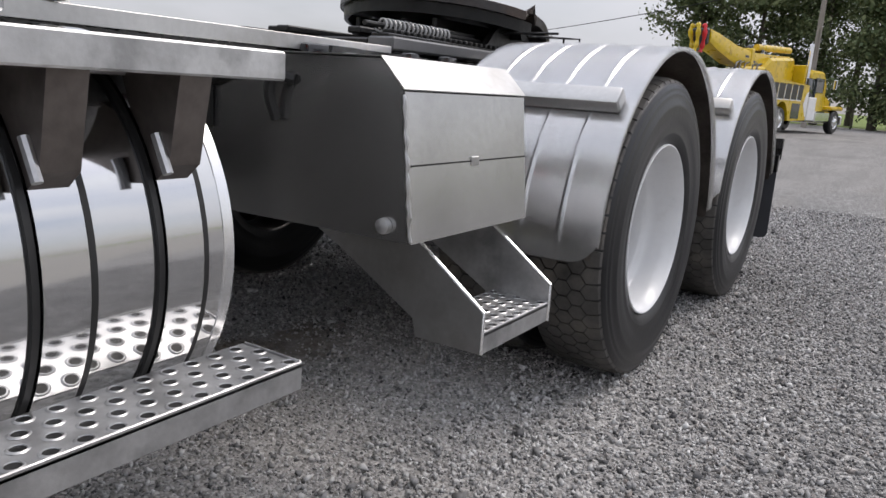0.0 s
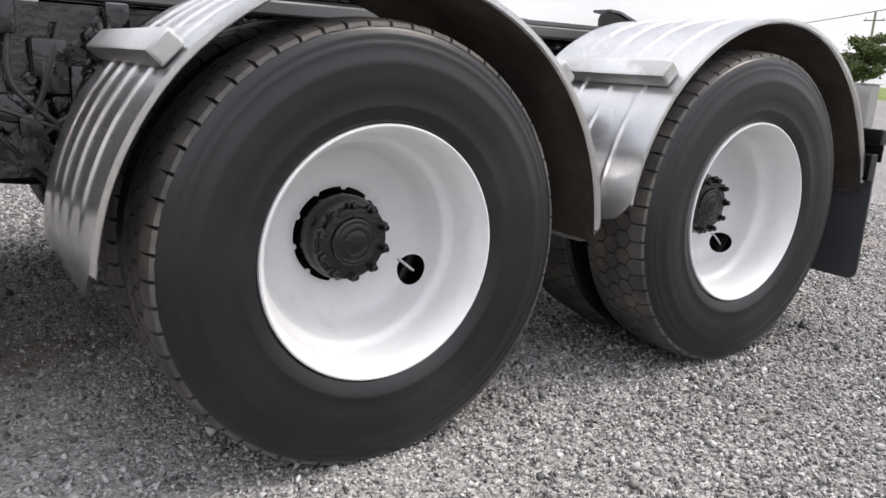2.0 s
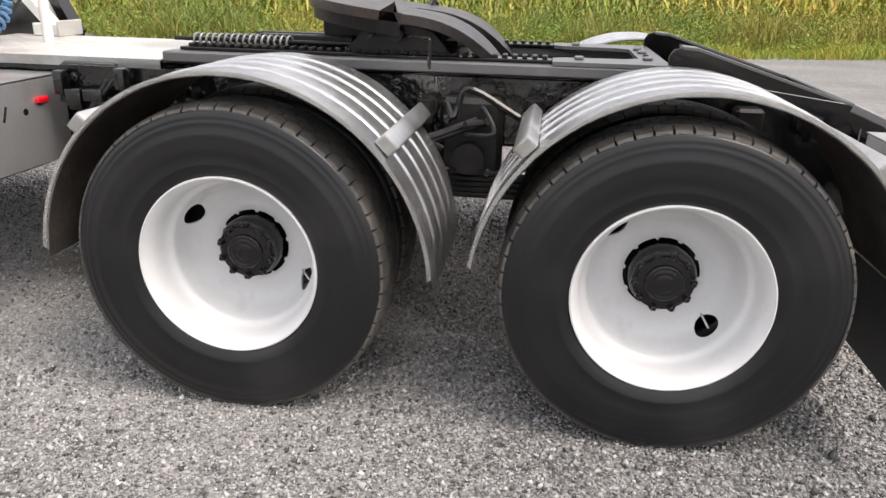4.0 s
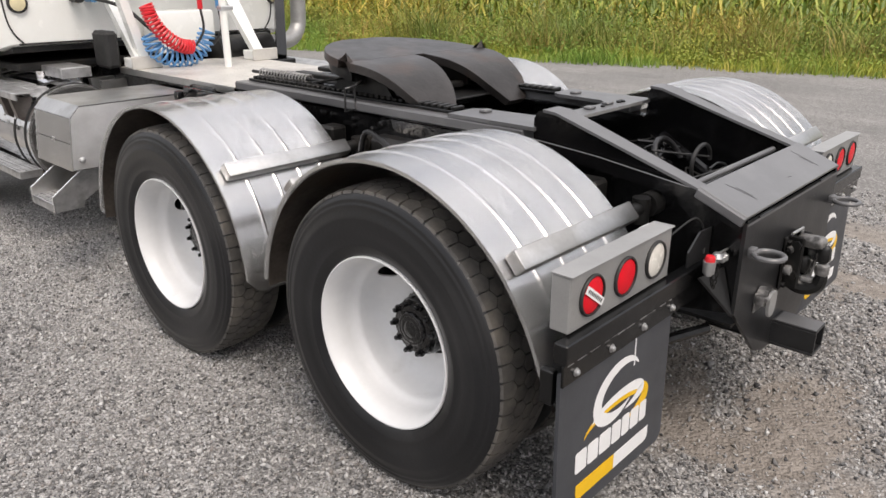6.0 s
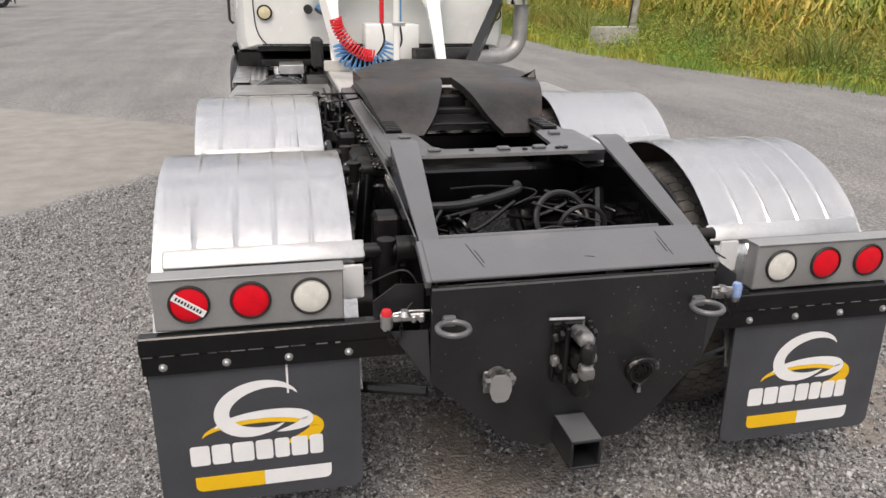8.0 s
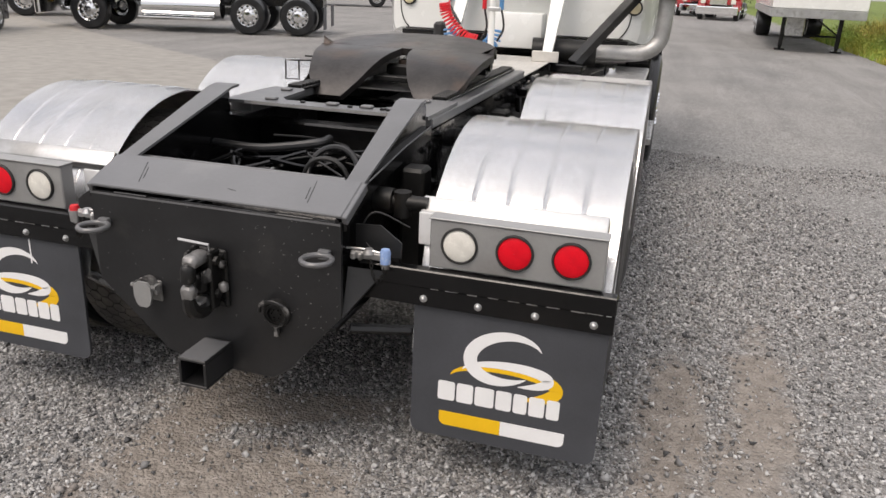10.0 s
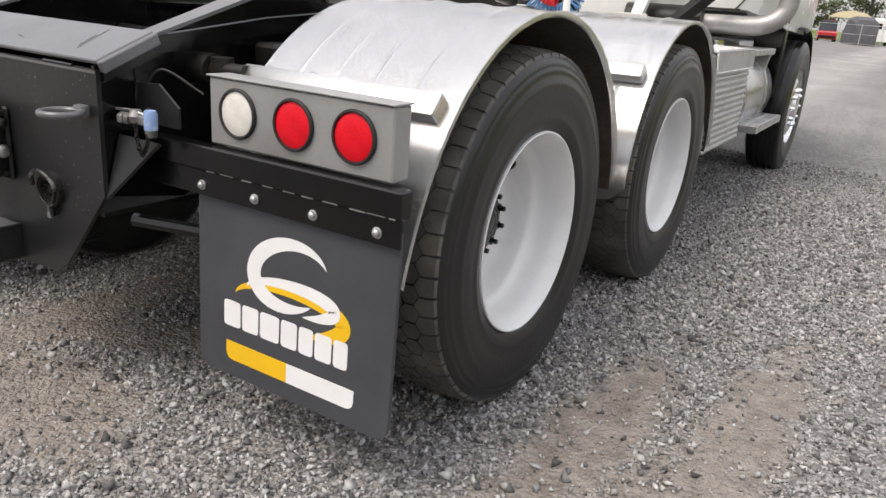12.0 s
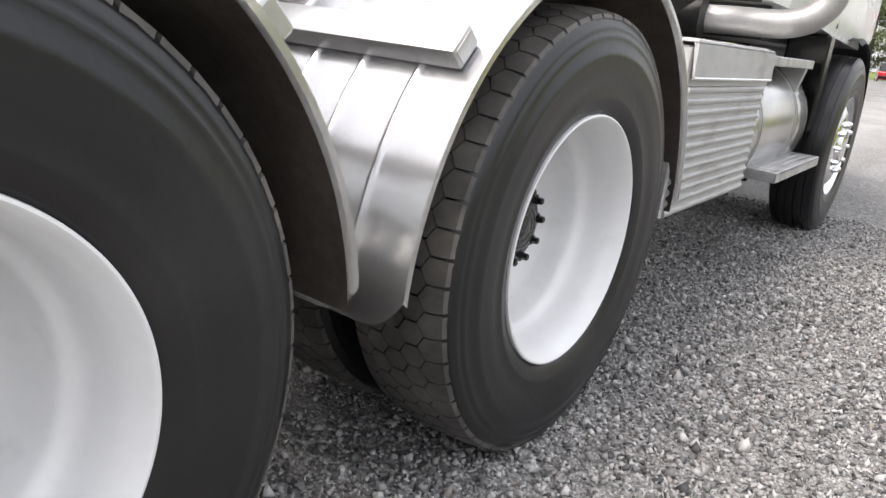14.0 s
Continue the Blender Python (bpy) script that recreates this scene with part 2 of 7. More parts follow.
M["stone"] = mat_islands("crushed_stone", [(0.085, 0.085, 0.088), (0.22, 0.218, 0.217), (0.42, 0.418, 0.415), (0.7, 0.69, 0.68), (0.3, 0.272, 0.25)], 0.85)
# the same stone in lighter tones, to brighten the shaded ground by colour
M["lifted_stone"] = mat_islands("light_lifted_crushed_stone", [(0.2, 0.2, 0.2), (0.42, 0.416, 0.41), (0.66, 0.655, 0.645), (0.8, 0.795, 0.785), (0.5, 0.475, 0.45)], 0.85)
M["grass"] = mat_islands("grass_blades", [(0.2, 0.29, 0.06), (0.31, 0.4, 0.08), (0.42, 0.5, 0.11), (0.52, 0.5, 0.17)], 0.7, drift=0.55)
M["leafy"] = mat_islands("leafy_weed_leaves", [(0.22, 0.32, 0.07), (0.29, 0.39, 0.09), (0.37, 0.45, 0.12), (0.31, 0.4, 0.1)], 0.7, drift=0.5)
M["weed"] = mat_islands("tall_weeds", [(0.17, 0.23, 0.06), (0.26, 0.31, 0.09), (0.34, 0.36, 0.12), (0.42, 0.38, 0.14), (0.36, 0.3, 0.16)], 0.75, drift=0.45)
M["corn"] = mat_islands("corn_leaves", [(0.2, 0.31, 0.05), (0.38, 0.45, 0.09), (0.66, 0.58, 0.16), (0.78, 0.62, 0.24), (0.5, 0.5, 0.13)], 0.65, drift=0.3)
M["leaf"] = mat_islands("tree_leaves", [(0.07, 0.105, 0.045), (0.125, 0.165, 0.065), (0.2, 0.225, 0.1), (0.095, 0.13, 0.055)], 0.6)


# worn bare patches: middle x, y, turn, half length, half width
DIRT = [(0.05, -0.95, 6, 0.5, 0.22), (-0.24, -0.6, 88, 0.5, 0.14), (0.02, -0.5, 20, 0.45, 0.12), (1.51, -0.05, 88, 0.62, 0.13), (1.88, 0.2, 88, 0.75, 0.12), (1.73, -0.9, 88, 0.8, 0.14), (-0.3, -1.9, 85, 0.9, 0.26), (2.75, -0.4, 76, 1.3, 0.2), (0.95, -1.7, 70, 0.8, 0.2), (-0.1, 2.4, 84, 0.5, 0.2)]


def verge_x(y):
    """Where the drive ends and the grass begins."""
    return np.maximum(11.75 - 0.32 * y, 6.9)


def ground_material():
    """Crushed stone round the truck, brown dirt lanes, a smoother worn drive, a pale slab and grass beyond."""
    m = bpy.data.materials.new("gravel_yard")
    m.use_nodes = True
    n, l = m.node_tree.nodes, m.node_tree.links
    b = n["Principled BSDF"]
    b.inputs["Roughness"].default_value = 0.9
    b.inputs["Specular IOR Level"].default_value = 0.25
    pos = n.new("ShaderNodeNewGeometry").outputs["Position"]
    sep = n.new("ShaderNodeSeparateXYZ")
    l.new(pos, sep.inputs[0])

    def math_node(op, a, c=None):
        k = n.new("ShaderNodeMath")
        k.operation = op
        for i, v in enumerate((a, c)):
            if v is None:
                continue
            if isinstance(v, (int, float)):
                k.inputs[i].default_value = v
            else:
                l.new(v, k.inputs[i])
        return k.outputs[0]

    def noise_at(s, detail=4, scale_vec=None, rough=0.5):
        t = n.new("ShaderNodeTexNoise")
        t.inputs["Scale"].default_value = s
        t.inputs["Detail"].default_value = detail
        t.inputs["Roughness"].default_value = rough
        src = pos
        if scale_vec:
            mp = n.new("ShaderNodeMapping")
            mp.inputs["Scale"].default_value = scale_vec
            l.new(pos, mp.inputs["Vector"])
            src = mp.outputs["Vector"]
        l.new(src, t.inputs["Vector"])
        return t.outputs["Fac"]

    def span(v, a, c, to=(0.0, 1.0)):
        k = n.new("ShaderNodeMapRange")
        k.inputs["From Min"].default_value, k.inputs["From Max"].default_value = a, c
        k.inputs["To Min"].default_value, k.inputs["To Max"].default_value = to
        l.new(v, k.inputs["Value"])
        return k.outputs["Result"]

    def mixc(f, a, c, blend="MIX"):
        k = n.new("ShaderNodeMix")
        k.data_type, k.blend_type = "RGBA", blend
        for key, v in (("Factor", f), ("A", a), ("B", c)):
            if isinstance(v, tuple):
                k.inputs[key].default_value = (*v, 1)
            elif isinstance(v, (int, float)):
                k.inputs[key].default_value = v
            else:
                l.new(v, k.inputs[key])
        return k.outputs["Result"]

    def ramp(v, cols):
        k = n.new("ShaderNodeValToRGB")
        el = k.color_ramp.elements
        while len(el) < len(cols):
            el.new(0.5)
        for i, (p, c) in enumerate(cols):
            el[i].position, el[i].color = p, (*c, 1)
        l.new(v, k.inputs["Fac"])
        return k.outputs["Color"]

    def stones(s):
        k = n.new("ShaderNodeTexVoronoi")
        k.inputs["Scale"].default_value = s
        l.new(pos, k.inputs["Vector"])
        sp = n.new("ShaderNodeSeparateColor")
        l.new(k.outputs["Color"], sp.inputs[0])
        return sp.outputs[0], k.outputs["Distance"]

    c1, d1 = stones(62)
    c2, d2 = stones(120)
    tones = [(0.0, (0.123, 0.1218, 0.1205)), (0.45, (0.2706, 0.2681, 0.2657)), (0.8, (0.4551, 0.4514, 0.4453)), (1.0, (0.738, 0.7319, 0.7195))]
    gravel = mixc(0.45, ramp(c1, tones), ramp(c2, tones))
    gravel = mixc(1.0, gravel, ramp(d1, [(0.0, (1, 1, 1)), (0.6, (0.7, 0.7, 0.7))]), "MULTIPLY")
    large = noise_at(0.5, 6)
    lifted = math_node("MULTIPLY", math_node("MULTIPLY", span(sep.outputs[0], 0.95, 0.3), span(sep.outputs[0], -1.9, -0.9)), span(sep.outputs[1], 0.3, 1.3))   # colour lifted to imitate light under the truck, towards the cab
    gravel = mixc(math_node("MULTIPLY", lifted, 0.4), gravel, (0.62, 0.61, 0.6))
    gravel = mixc(1.0, gravel, ramp(large, [(0.3, (0.8, 0.8, 0.8)), (0.7, (1.15, 1.13, 1.1))]), "MULTIPLY")
    # brown dirt: worn patches behind the truck and along its other side
    ragged = math_node("MULTIPLY", math_node("SUBTRACT", noise_at(4.5, 7, None, 0.65), 0.5), 2.4)
    bare = None
    for cx, cy, turn, la, lb in DIRT:
        c, s_ = math.cos(radians(turn)), math.sin(radians(turn))
        dx, dy = math_node("SUBTRACT", sep.outputs[0], cx), math_node("SUBTRACT", sep.outputs[1], cy)
        u = math_node("ADD", math_node("MULTIPLY", dx, c / la), math_node("MULTIPLY", dy, s_ / la))
        w = math_node("ADD", math_node("MULTIPLY", dx, -s_ / lb), math_node("MULTIPLY", dy, c / lb))
        d = math_node("SQRT", math_node("ADD", math_node("MULTIPLY", u, u), math_node("MULTIPLY", w, w)))
        bare = d if bare is None else math_node("MINIMUM", bare, d)
    dirt_mask = span(math_node("ADD", bare, ragged), 1.35, 0.75)
    lanes = noise_at(0.8, 6, (1.0, 0.28, 1.0), 0.6)
    faint = math_node("MULTIPLY", math_node("MULTIPLY", span(lanes, 0.5, 0.65), span(sep.outputs[1], 0.5, -1.2)), 0.5)
    dirt_mask = math_node("MAXIMUM", dirt_mask, faint)
    dirt = ramp(noise_at(14, 8), [(0.3, (0.19, 0.165, 0.142)), (0.7, (0.32, 0.285, 0.25))])
    col = mixc(math_node("MULTIPLY", dirt_mask, 0.92), gravel, dirt)
    # smoother worn drive away from the truck
    drift = math_node("MULTIPLY", math_node("SUBTRACT", noise_at(0.9, 6, (1.0, 0.5, 1.0), 0.6), 0.5), 2.6)
    px, py = math_node("ADD", sep.outputs[0], drift), math_node("ADD", sep.outputs[1], drift)
    away = math_node("MAXIMUM", math_node("MAXIMUM", span(px, 1.9, 4.0), span(py, 4.6, 8.0)),
                     math_node("MAXIMUM", span(px, -4.2, -7.0), span(py, -4.0, -8.0)))
    streak = noise_at(1.6, 8, (1.0, 0.12, 1.0), 0.65)
    drive = ramp(streak, [(0.32, (0.088, 0.083, 0.078)), (0.48, (0.155, 0.147, 0.138)), (0.68, (0.25, 0.238, 0.225))])
    drive = mixc(0.55, drive, gravel)
    col = mixc(math_node("MULTIPLY", away, 0.85), col, drive)
    # pale slab off the driver's side
    wob = math_node("MULTIPLY", math_node("SUBTRACT", noise_at(3, 5), 0.5), 0.35)

    def side(ax, ay, nx, ny):
        v = math_node("ADD", math_node("MULTIPLY", math_node("SUBTRACT", sep.outputs[0], ax), nx),
                      math_node("MULTIPLY", math_node("SUBTRACT", sep.outputs[1], ay), ny))
        return span(math_node("ADD", v, wob), 0.0, 0.12)

    slab = math_node("MINIMUM", side(-2.95, 3.1, -0.787, 0.617), side(-1.2, 6.4, -0.53, -0.848))
    pale = ramp(noise_at(4, 8), [(0.3, (0.235, 0.224, 0.205)), (0.7, (0.315, 0.3, 0.273))])
    col = mixc(math_node("MULTIPLY", slab, 0.9), col, pale)
    # grass verge past the drive's edge, and far fields
    edge = math_node("SUBTRACT", sep.outputs[0], math_node("MAXIMUM", math_node("SUBTRACT", 11.75, math_node("MULTIPLY", sep.outputs[1], 0.32)), 6.9))
    edge = math_node("ADD", edge, math_node("MULTIPLY", math_node("SUBTRACT", noise_at(1.2, 5), 0.5), 1.2))
    verge = math_node("MAXIMUM", span(edge, 0.0, 0.35), math_node("MAXIMUM", span(sep.outputs[1], -52.0, -54.0), span(sep.outputs[1], 90.0, 95.0)))
    green = ramp(noise_at(2.5, 8), [(0.3, (0.0861, 0.123, 0.0307)), (0.7, (0.1845, 0.2337, 0.0615))])
    col = mixc(verge, col, green)
    l.new(col, b.inputs["Base Color"])
    hgt = math_node("ADD", math_node("MULTIPLY", d1, -1.0), math_node("MULTIPLY", d2, -0.5))
    hgt = math_node("MULTIPLY", hgt, math_node("SUBTRACT", 1.0, math_node("MULTIPLY", math_node("MAXIMUM", math_node("MULTIPLY", away, 0.6), slab), 0.75)))
    bp = n.new("ShaderNodeBump")
    bp.inputs["Strength"].default_value = 0.9
    bp.inputs["Distance"].default_value = 0.012
    l.new(hgt, bp.inputs["Height"])
    l.new(bp.outputs["Normal"], b.inputs["Normal"])
    return m


M["ground"] = ground_material()


# ---- mesh helpers ----
def finish(bm, name, material, angle=32):
    me = bpy.data.meshes.new(name)
    bmesh.ops.recalc_face_normals(bm, faces=bm.faces)
    bm.to_mesh(me)
    bm.free()
    me.materials.append(material)
    me.polygons.foreach_set("use_smooth", [True] * len(me.polygons))
    me.set_sharp_from_angle(angle=radians(angle))
    return me


def part(name, bm, material, parent, label="", m=None):
    ob = new(name, finish(bm, name, material))
    ob.parent = parent
    if m is not None:
        ob.matrix_basis = m
    return tagged(ob, label) if label else ob


def thing(name, m, label, category, group="", kind=""):
    ob = new(name)
    ob.empty_display_size = 0.2
    ob.matrix_basis = m
    return tagged(ob, label, category, group, kind)


def add_box(bm, x, y, z, bevel=0.0, m=None, seg=1):
    """A box from ranges x, y and z, with its edges rounded."""
    vs = [bm.verts.new((a, b, c)) for a in x for b in y for c in z]
    fs = [bm.faces.new([vs[i] for i in q]) for q in ((0, 1, 3, 2), (4, 6, 7, 5), (0, 4, 5, 1), (2, 3, 7, 6), (0, 2, 6, 4), (1, 5, 7, 3))]
    if bevel:
        es = list({e for f in fs for e in f.edges})
        res = bmesh.ops.bevel(bm, geom=es, offset=bevel, segments=seg, profile=0.5, affect="EDGES")
        vs = [v for v in set(vs) | set(res["verts"]) if v.is_valid]
    if m is not None:
        bmesh.ops.transform(bm, matrix=m, verts=vs)
    return bm


def boxed(x, y, z, bevel=0.004, m=None, seg=1):
    return add_box(bmesh.new(), x, y, z, bevel, m, seg)


def add_tube(bm, pts, r, seg=10, caps=True, closed=False):
    """A round bar along a line of points; r may be one radius or one for each point."""
    pts = [Vector(p) for p in pts]
    rs = r if isinstance(r, (list, tuple)) else [r] * len(pts)
    rings, up = [], None
    for i, p in enumerate(pts):
        if closed:
            d = (pts[(i + 1) % len(pts)] - pts[i - 1]).normalized()
        else:
            d = (pts[min(i + 1, len(pts) - 1)] - pts[max(i - 1, 0)]).normalized()
        if up is None:
            up = d.orthogonal().normalized()
        up = (up - d * up.dot(d)).normalized()
        side = d.cross(up)
        rings.append([bm.verts.new(p + rs[i] * (math.cos(a) * up + math.sin(a) * side)) for a in (2 * math.pi * k / seg for k in range(seg))])
    n = len(rings)
    for i in range(n if closed else n - 1):
        a, b = rings[i], rings[(i + 1) % n]
        for k in range(seg):
            bm.faces.new((a[k], a[(k + 1) % seg], b[(k + 1) % seg], b[k]))
    if caps and not closed:
        bm.faces.new(rings[0][::-1])
        bm.faces.new(rings[-1])
    return bm


def tube(pts, r, seg=10, closed=False):
    return add_tube(bmesh.new(), pts, r, seg, True, closed)


def add_revolve(bm, profile, seg=64, closed=False, full=True, y0=0.0, z0=0.0):
    """Turns a profile of (x, r) about the x axis."""
    rings = []
    for k in range(seg):
        a = 2 * math.pi * k / seg
        rings.append([bm.verts.new((x, y0 + r * math.cos(a), z0 + r * math.sin(a))) for x, r in profile])
    n = len(profile)
    for k in range(seg):
        a, b = rings[k], rings[(k + 1) % seg]
        for i in range(n if closed else n - 1):
            j = (i + 1) % n
            bm.faces.new((a[i], a[j], b[j], b[i]))
    if not closed and full:
        for i in (0, -1):
            bm.faces.new([r[i] for r in rings])
    return bm


def revolved(profile, seg=64, closed=False, full=True):
    return add_revolve(bmesh.new(), profile, seg, closed, full)


def add_prism(bm, poly, depth, m=None, bevel=0.0):
    """A plate: a polygon of (u, v) in the x, y plane, pushed up by depth along z, then laid by m."""
    lo = [bm.verts.new((u, v, 0)) for u, v in poly]
    hi = [bm.verts.new((u, v, depth)) for u, v in poly]
    k = len(poly)
    bm.faces.new(lo[::-1])
    bm.faces.new(hi)
    for i in range(k):
        bm.faces.new((lo[i], lo[(i + 1) % k], hi[(i + 1) % k], hi[i]))
    vs = lo + hi
    if m is not None:
        bmesh.ops.transform(bm, matrix=m, verts=vs)
    return bm


def prism(poly, depth, m=None):
    return add_prism(bmesh.new(), poly, depth, m)


# planes for prisms: (u, v, w) to world
IN_XZ = Matrix(((1, 0, 0, 0), (0, 0, 1, 0), (0, 1, 0, 0), (0, 0, 0, 1)))   # u=x, v=z, depth along +y
IN_YZ = Matrix(((0, 0, 1, 0), (1, 0, 0, 0), (0, 1, 0, 0), (0, 0, 0, 1)))   # u=y, v=z, depth along +x


def at(x, y, z):
    return Matrix.Translation((x, y, z))


def loft(sections):
    """A hull through outlines of the same number of points."""
    bm = bmesh.new()
    rows = [[bm.verts.new(p) for p in s] for s in sections]
    n = len(rows[0])
    for a, b in zip(rows, rows[1:]):
        for i in range(n):
            bm.faces.new((a[i], a[(i + 1) % n], b[(i + 1) % n], b[i]))
    bm.faces.new(rows[0][::-1])
    bm.faces.new(rows[-1])
    return bm


def smooth_line(pts, n=8):
    """A soft curve through points (Catmull-Rom)."""
    p = [Vector(q) for q in pts]
    p = [2 * p[0] - p[1], *p, 2 * p[-1] - p[-2]]
    out = []
    for i in range(1, len(p) - 2):
        for k in range(n):
            t = k / n
            out.append(0.5 * (2 * p[i] + (p[i + 1] - p[i - 1]) * t + (2 * p[i - 1] - 5 * p[i] + 4 * p[i + 1] - p[i + 2]) * t * t
                              + (3 * p[i] - p[i - 1] - 3 * p[i + 1] + p[i + 2]) * t ** 3))
    return out + [p[-2]]


def bulk(name, verts, faces, material, label, category, kind="stuff", smooth=False):
    """One object of many small pieces, from arrays."""
    me = bpy.data.meshes.new(name)
    verts, faces = np.asarray(verts, np.float32), np.asarray(faces, np.int32)
    k = faces.shape[1]
    me.vertices.add(len(verts))
    me.vertices.foreach_set("co", verts.ravel())
    me.loops.add(faces.size)
    me.loops.foreach_set("vertex_index", faces.ravel())
    me.polygons.add(len(faces))
    me.polygons.foreach_set("loop_start", np.arange(0, faces.size, k, dtype=np.int32))
    me.update(calc_edges=True)
    if smooth:
        me.polygons.foreach_set("use_smooth", [True] * len(faces))
    me.materials.append(material)
    return tagged(new(name, me), label, category, "", kind)


# ---- ground ----
bm = bmesh.new()
bmesh.ops.create_grid(bm, x_segments=40, y_segments=40, size=600)
ground = tagged(new("ground", finish(bm, "ground", M["ground"])), "grey crushed-stone yard with brown dirt lanes", "ground", "", "structure")


def scatter_stones(count):
    """Loose chips of crushed stone lying round the truck."""
    rng = np.random.default_rng(5)
    p = np.stack([rng.uniform(-4.0, 4.2, count * 3), rng.uniform(-4.2, 5.4, count * 3)], 1)
    under = (np.abs(p[:, 0]) < 0.9) & (p[:, 1] > -0.4)
    slab = ((p[:, 0] + 2.95) * -0.787 + (p[:, 1] - 3.1) * 0.617 > -0.05)
    bare = np.full(len(p), 9.0)
    for cx, cy, turn, la, lb in DIRT:
        c, s_ = math.cos(radians(turn)), math.sin(radians(turn))
        dx, dy = p[:, 0] - cx, p[:, 1] - cy
        bare = np.minimum(bare, np.hypot((dx * c + dy * s_) / la, (dy * c - dx * s_) / lb))
    lane = bare + rng.normal(0, 0.2, len(p)) < 1.05
    smooth = (p[:, 0] < -1.0) & (p[:, 1] > 4.2)
    wave = 0.5 * np.sin(p[:, 1] * 1.3 + np.sin(p[:, 0] * 2.1)) + 0.3 * np.sin(p[:, 1] * 3.7 + p[:, 0])
    thin = np.minimum.reduce([(3.6 + wave - p[:, 0]) / 1.9, (p[:, 0] + 4.0 + wave) / 1.2, (p[:, 1] + 4.2 + wave) / 1.6, (5.4 + wave - p[:, 1]) / 1.2])
    smooth |= rng.random(len(p)) > thin
    keep = ~slab & ~smooth & (~under | (rng.random(count * 3) < 0.6)) & (~lane | (rng.random(count * 3) < 0.12))
    p = p[keep][:count]
    n = len(p)
    coarse = np.clip((p[:, 0] + 0.8 - 0.35 * p[:, 1]) / 1.6, 0, 1)
    size = np.clip(np.exp(rng.normal(0, 1, n) * (0.38 + 0.07 * coarse) - 5.17 + 0.06 * coarse), 0.0035, 0.021)
    chip = np.array([[1, 0, 0], [-0.5, 0.87, 0], [-0.5, -0.87, 0], [0, 0, 0.8], [0, 0, -0.8]], float)
    v = (chip[None] + rng.uniform(-0.4, 0.4, (n, 5, 3))) * rng.uniform(0.6, 1.25, (n, 1, 3))
    q = rng.normal(size=(n, 4))
    q /= np.linalg.norm(q, axis=1)[:, None]
    w, x, y, z = q.T
    r = np.stack([np.stack([1 - 2 * (y * y + z * z), 2 * (x * y - z * w), 2 * (x * z + y * w)], 1),
                  np.stack([2 * (x * y + z * w), 1 - 2 * (x * x + z * z), 2 * (y * z - x * w)], 1),
                  np.stack([2 * (x * z - y * w), 2 * (y * z + x * w), 1 - 2 * (x * x + y * y)], 1)], 1)
    v = np.einsum("nij,nkj->nki", r, v) * size[:, None, None]
    v[:, :, :2] += p[:, None]
    v[:, :, 2] += (size * 0.36)[:, None]
    f = np.array([(0, 1, 3), (1, 2, 3), (2, 0, 3), (1, 0, 4), (2, 1, 4), (0, 2, 4)])
    v = v.reshape(n, 5, 3)
    # chips under and beside the truck take the lightened tones as painted light
    pale = rng.random(n) < 0.85 * np.clip((0.95 - p[:, 0]) / 0.6, 0, 1) * np.clip(1.9 + p[:, 0], 0, 1) * np.clip((p[:, 1] - 0.3), 0, 1)
    for name, pick, key, label in (("gravel", ~pale, "stone", "loose grey crushed-stone chips over the yard"),
                                   ("lifted_gravel", pale, "lifted_stone", "crushed-stone chips lightened to imitate light under and beside the truck")):
        k = int(pick.sum())
        faces = (f[None] + 5 * np.arange(k)[:, None, None]).reshape(-1, 3)
        bulk(name, v[pick].reshape(-1, 3), faces, M[key], label, "gravel")


scatter_stones(330000)


# ---- tractor truck ----
X0, AXLE, ZC = 1.217, 1.3855, 0.5146          # rim plane, tandem spacing, hub height
truck = thing("tractor_truck", at(0, 0, 0), "white day-cab tractor truck with aluminium fenders and bare fifth wheel", "truck")


# -- wheels: local x points outwards, x = 0 is the rim's outer flange --
def tyre_mesh():
    c = -0.117
    half = [(0.098, 0.290), (0.110, 0.296), (0.120, 0.309), (0.129, 0.335), (0.1305, 0.341), (0.129, 0.347), (0.136, 0.375), (0.139, 0.405),
            (0.1388, 0.425), (0.1396, 0.431), (0.1375, 0.437), (0.1350, 0.450), (0.131, 0.463), (0.1318, 0.467), (0.1288, 0.472), (0.1262, 0.481), (0.1266, 0.484), (0.1235, 0.489),
            (0.121, 0.496), (0.114, 0.506), (0.06, 0.5125)]
    prof = [(c + a, r) for a, r in half] + [(c - a, r) for a, r in half[::-1]]
    bm = revolved(prof, 88, True)
    for v in bm.verts:
        v.co.z = max(v.co.z, -ZC + 0.002)
    return finish(bm, "tyre", M["tyre"], 50)


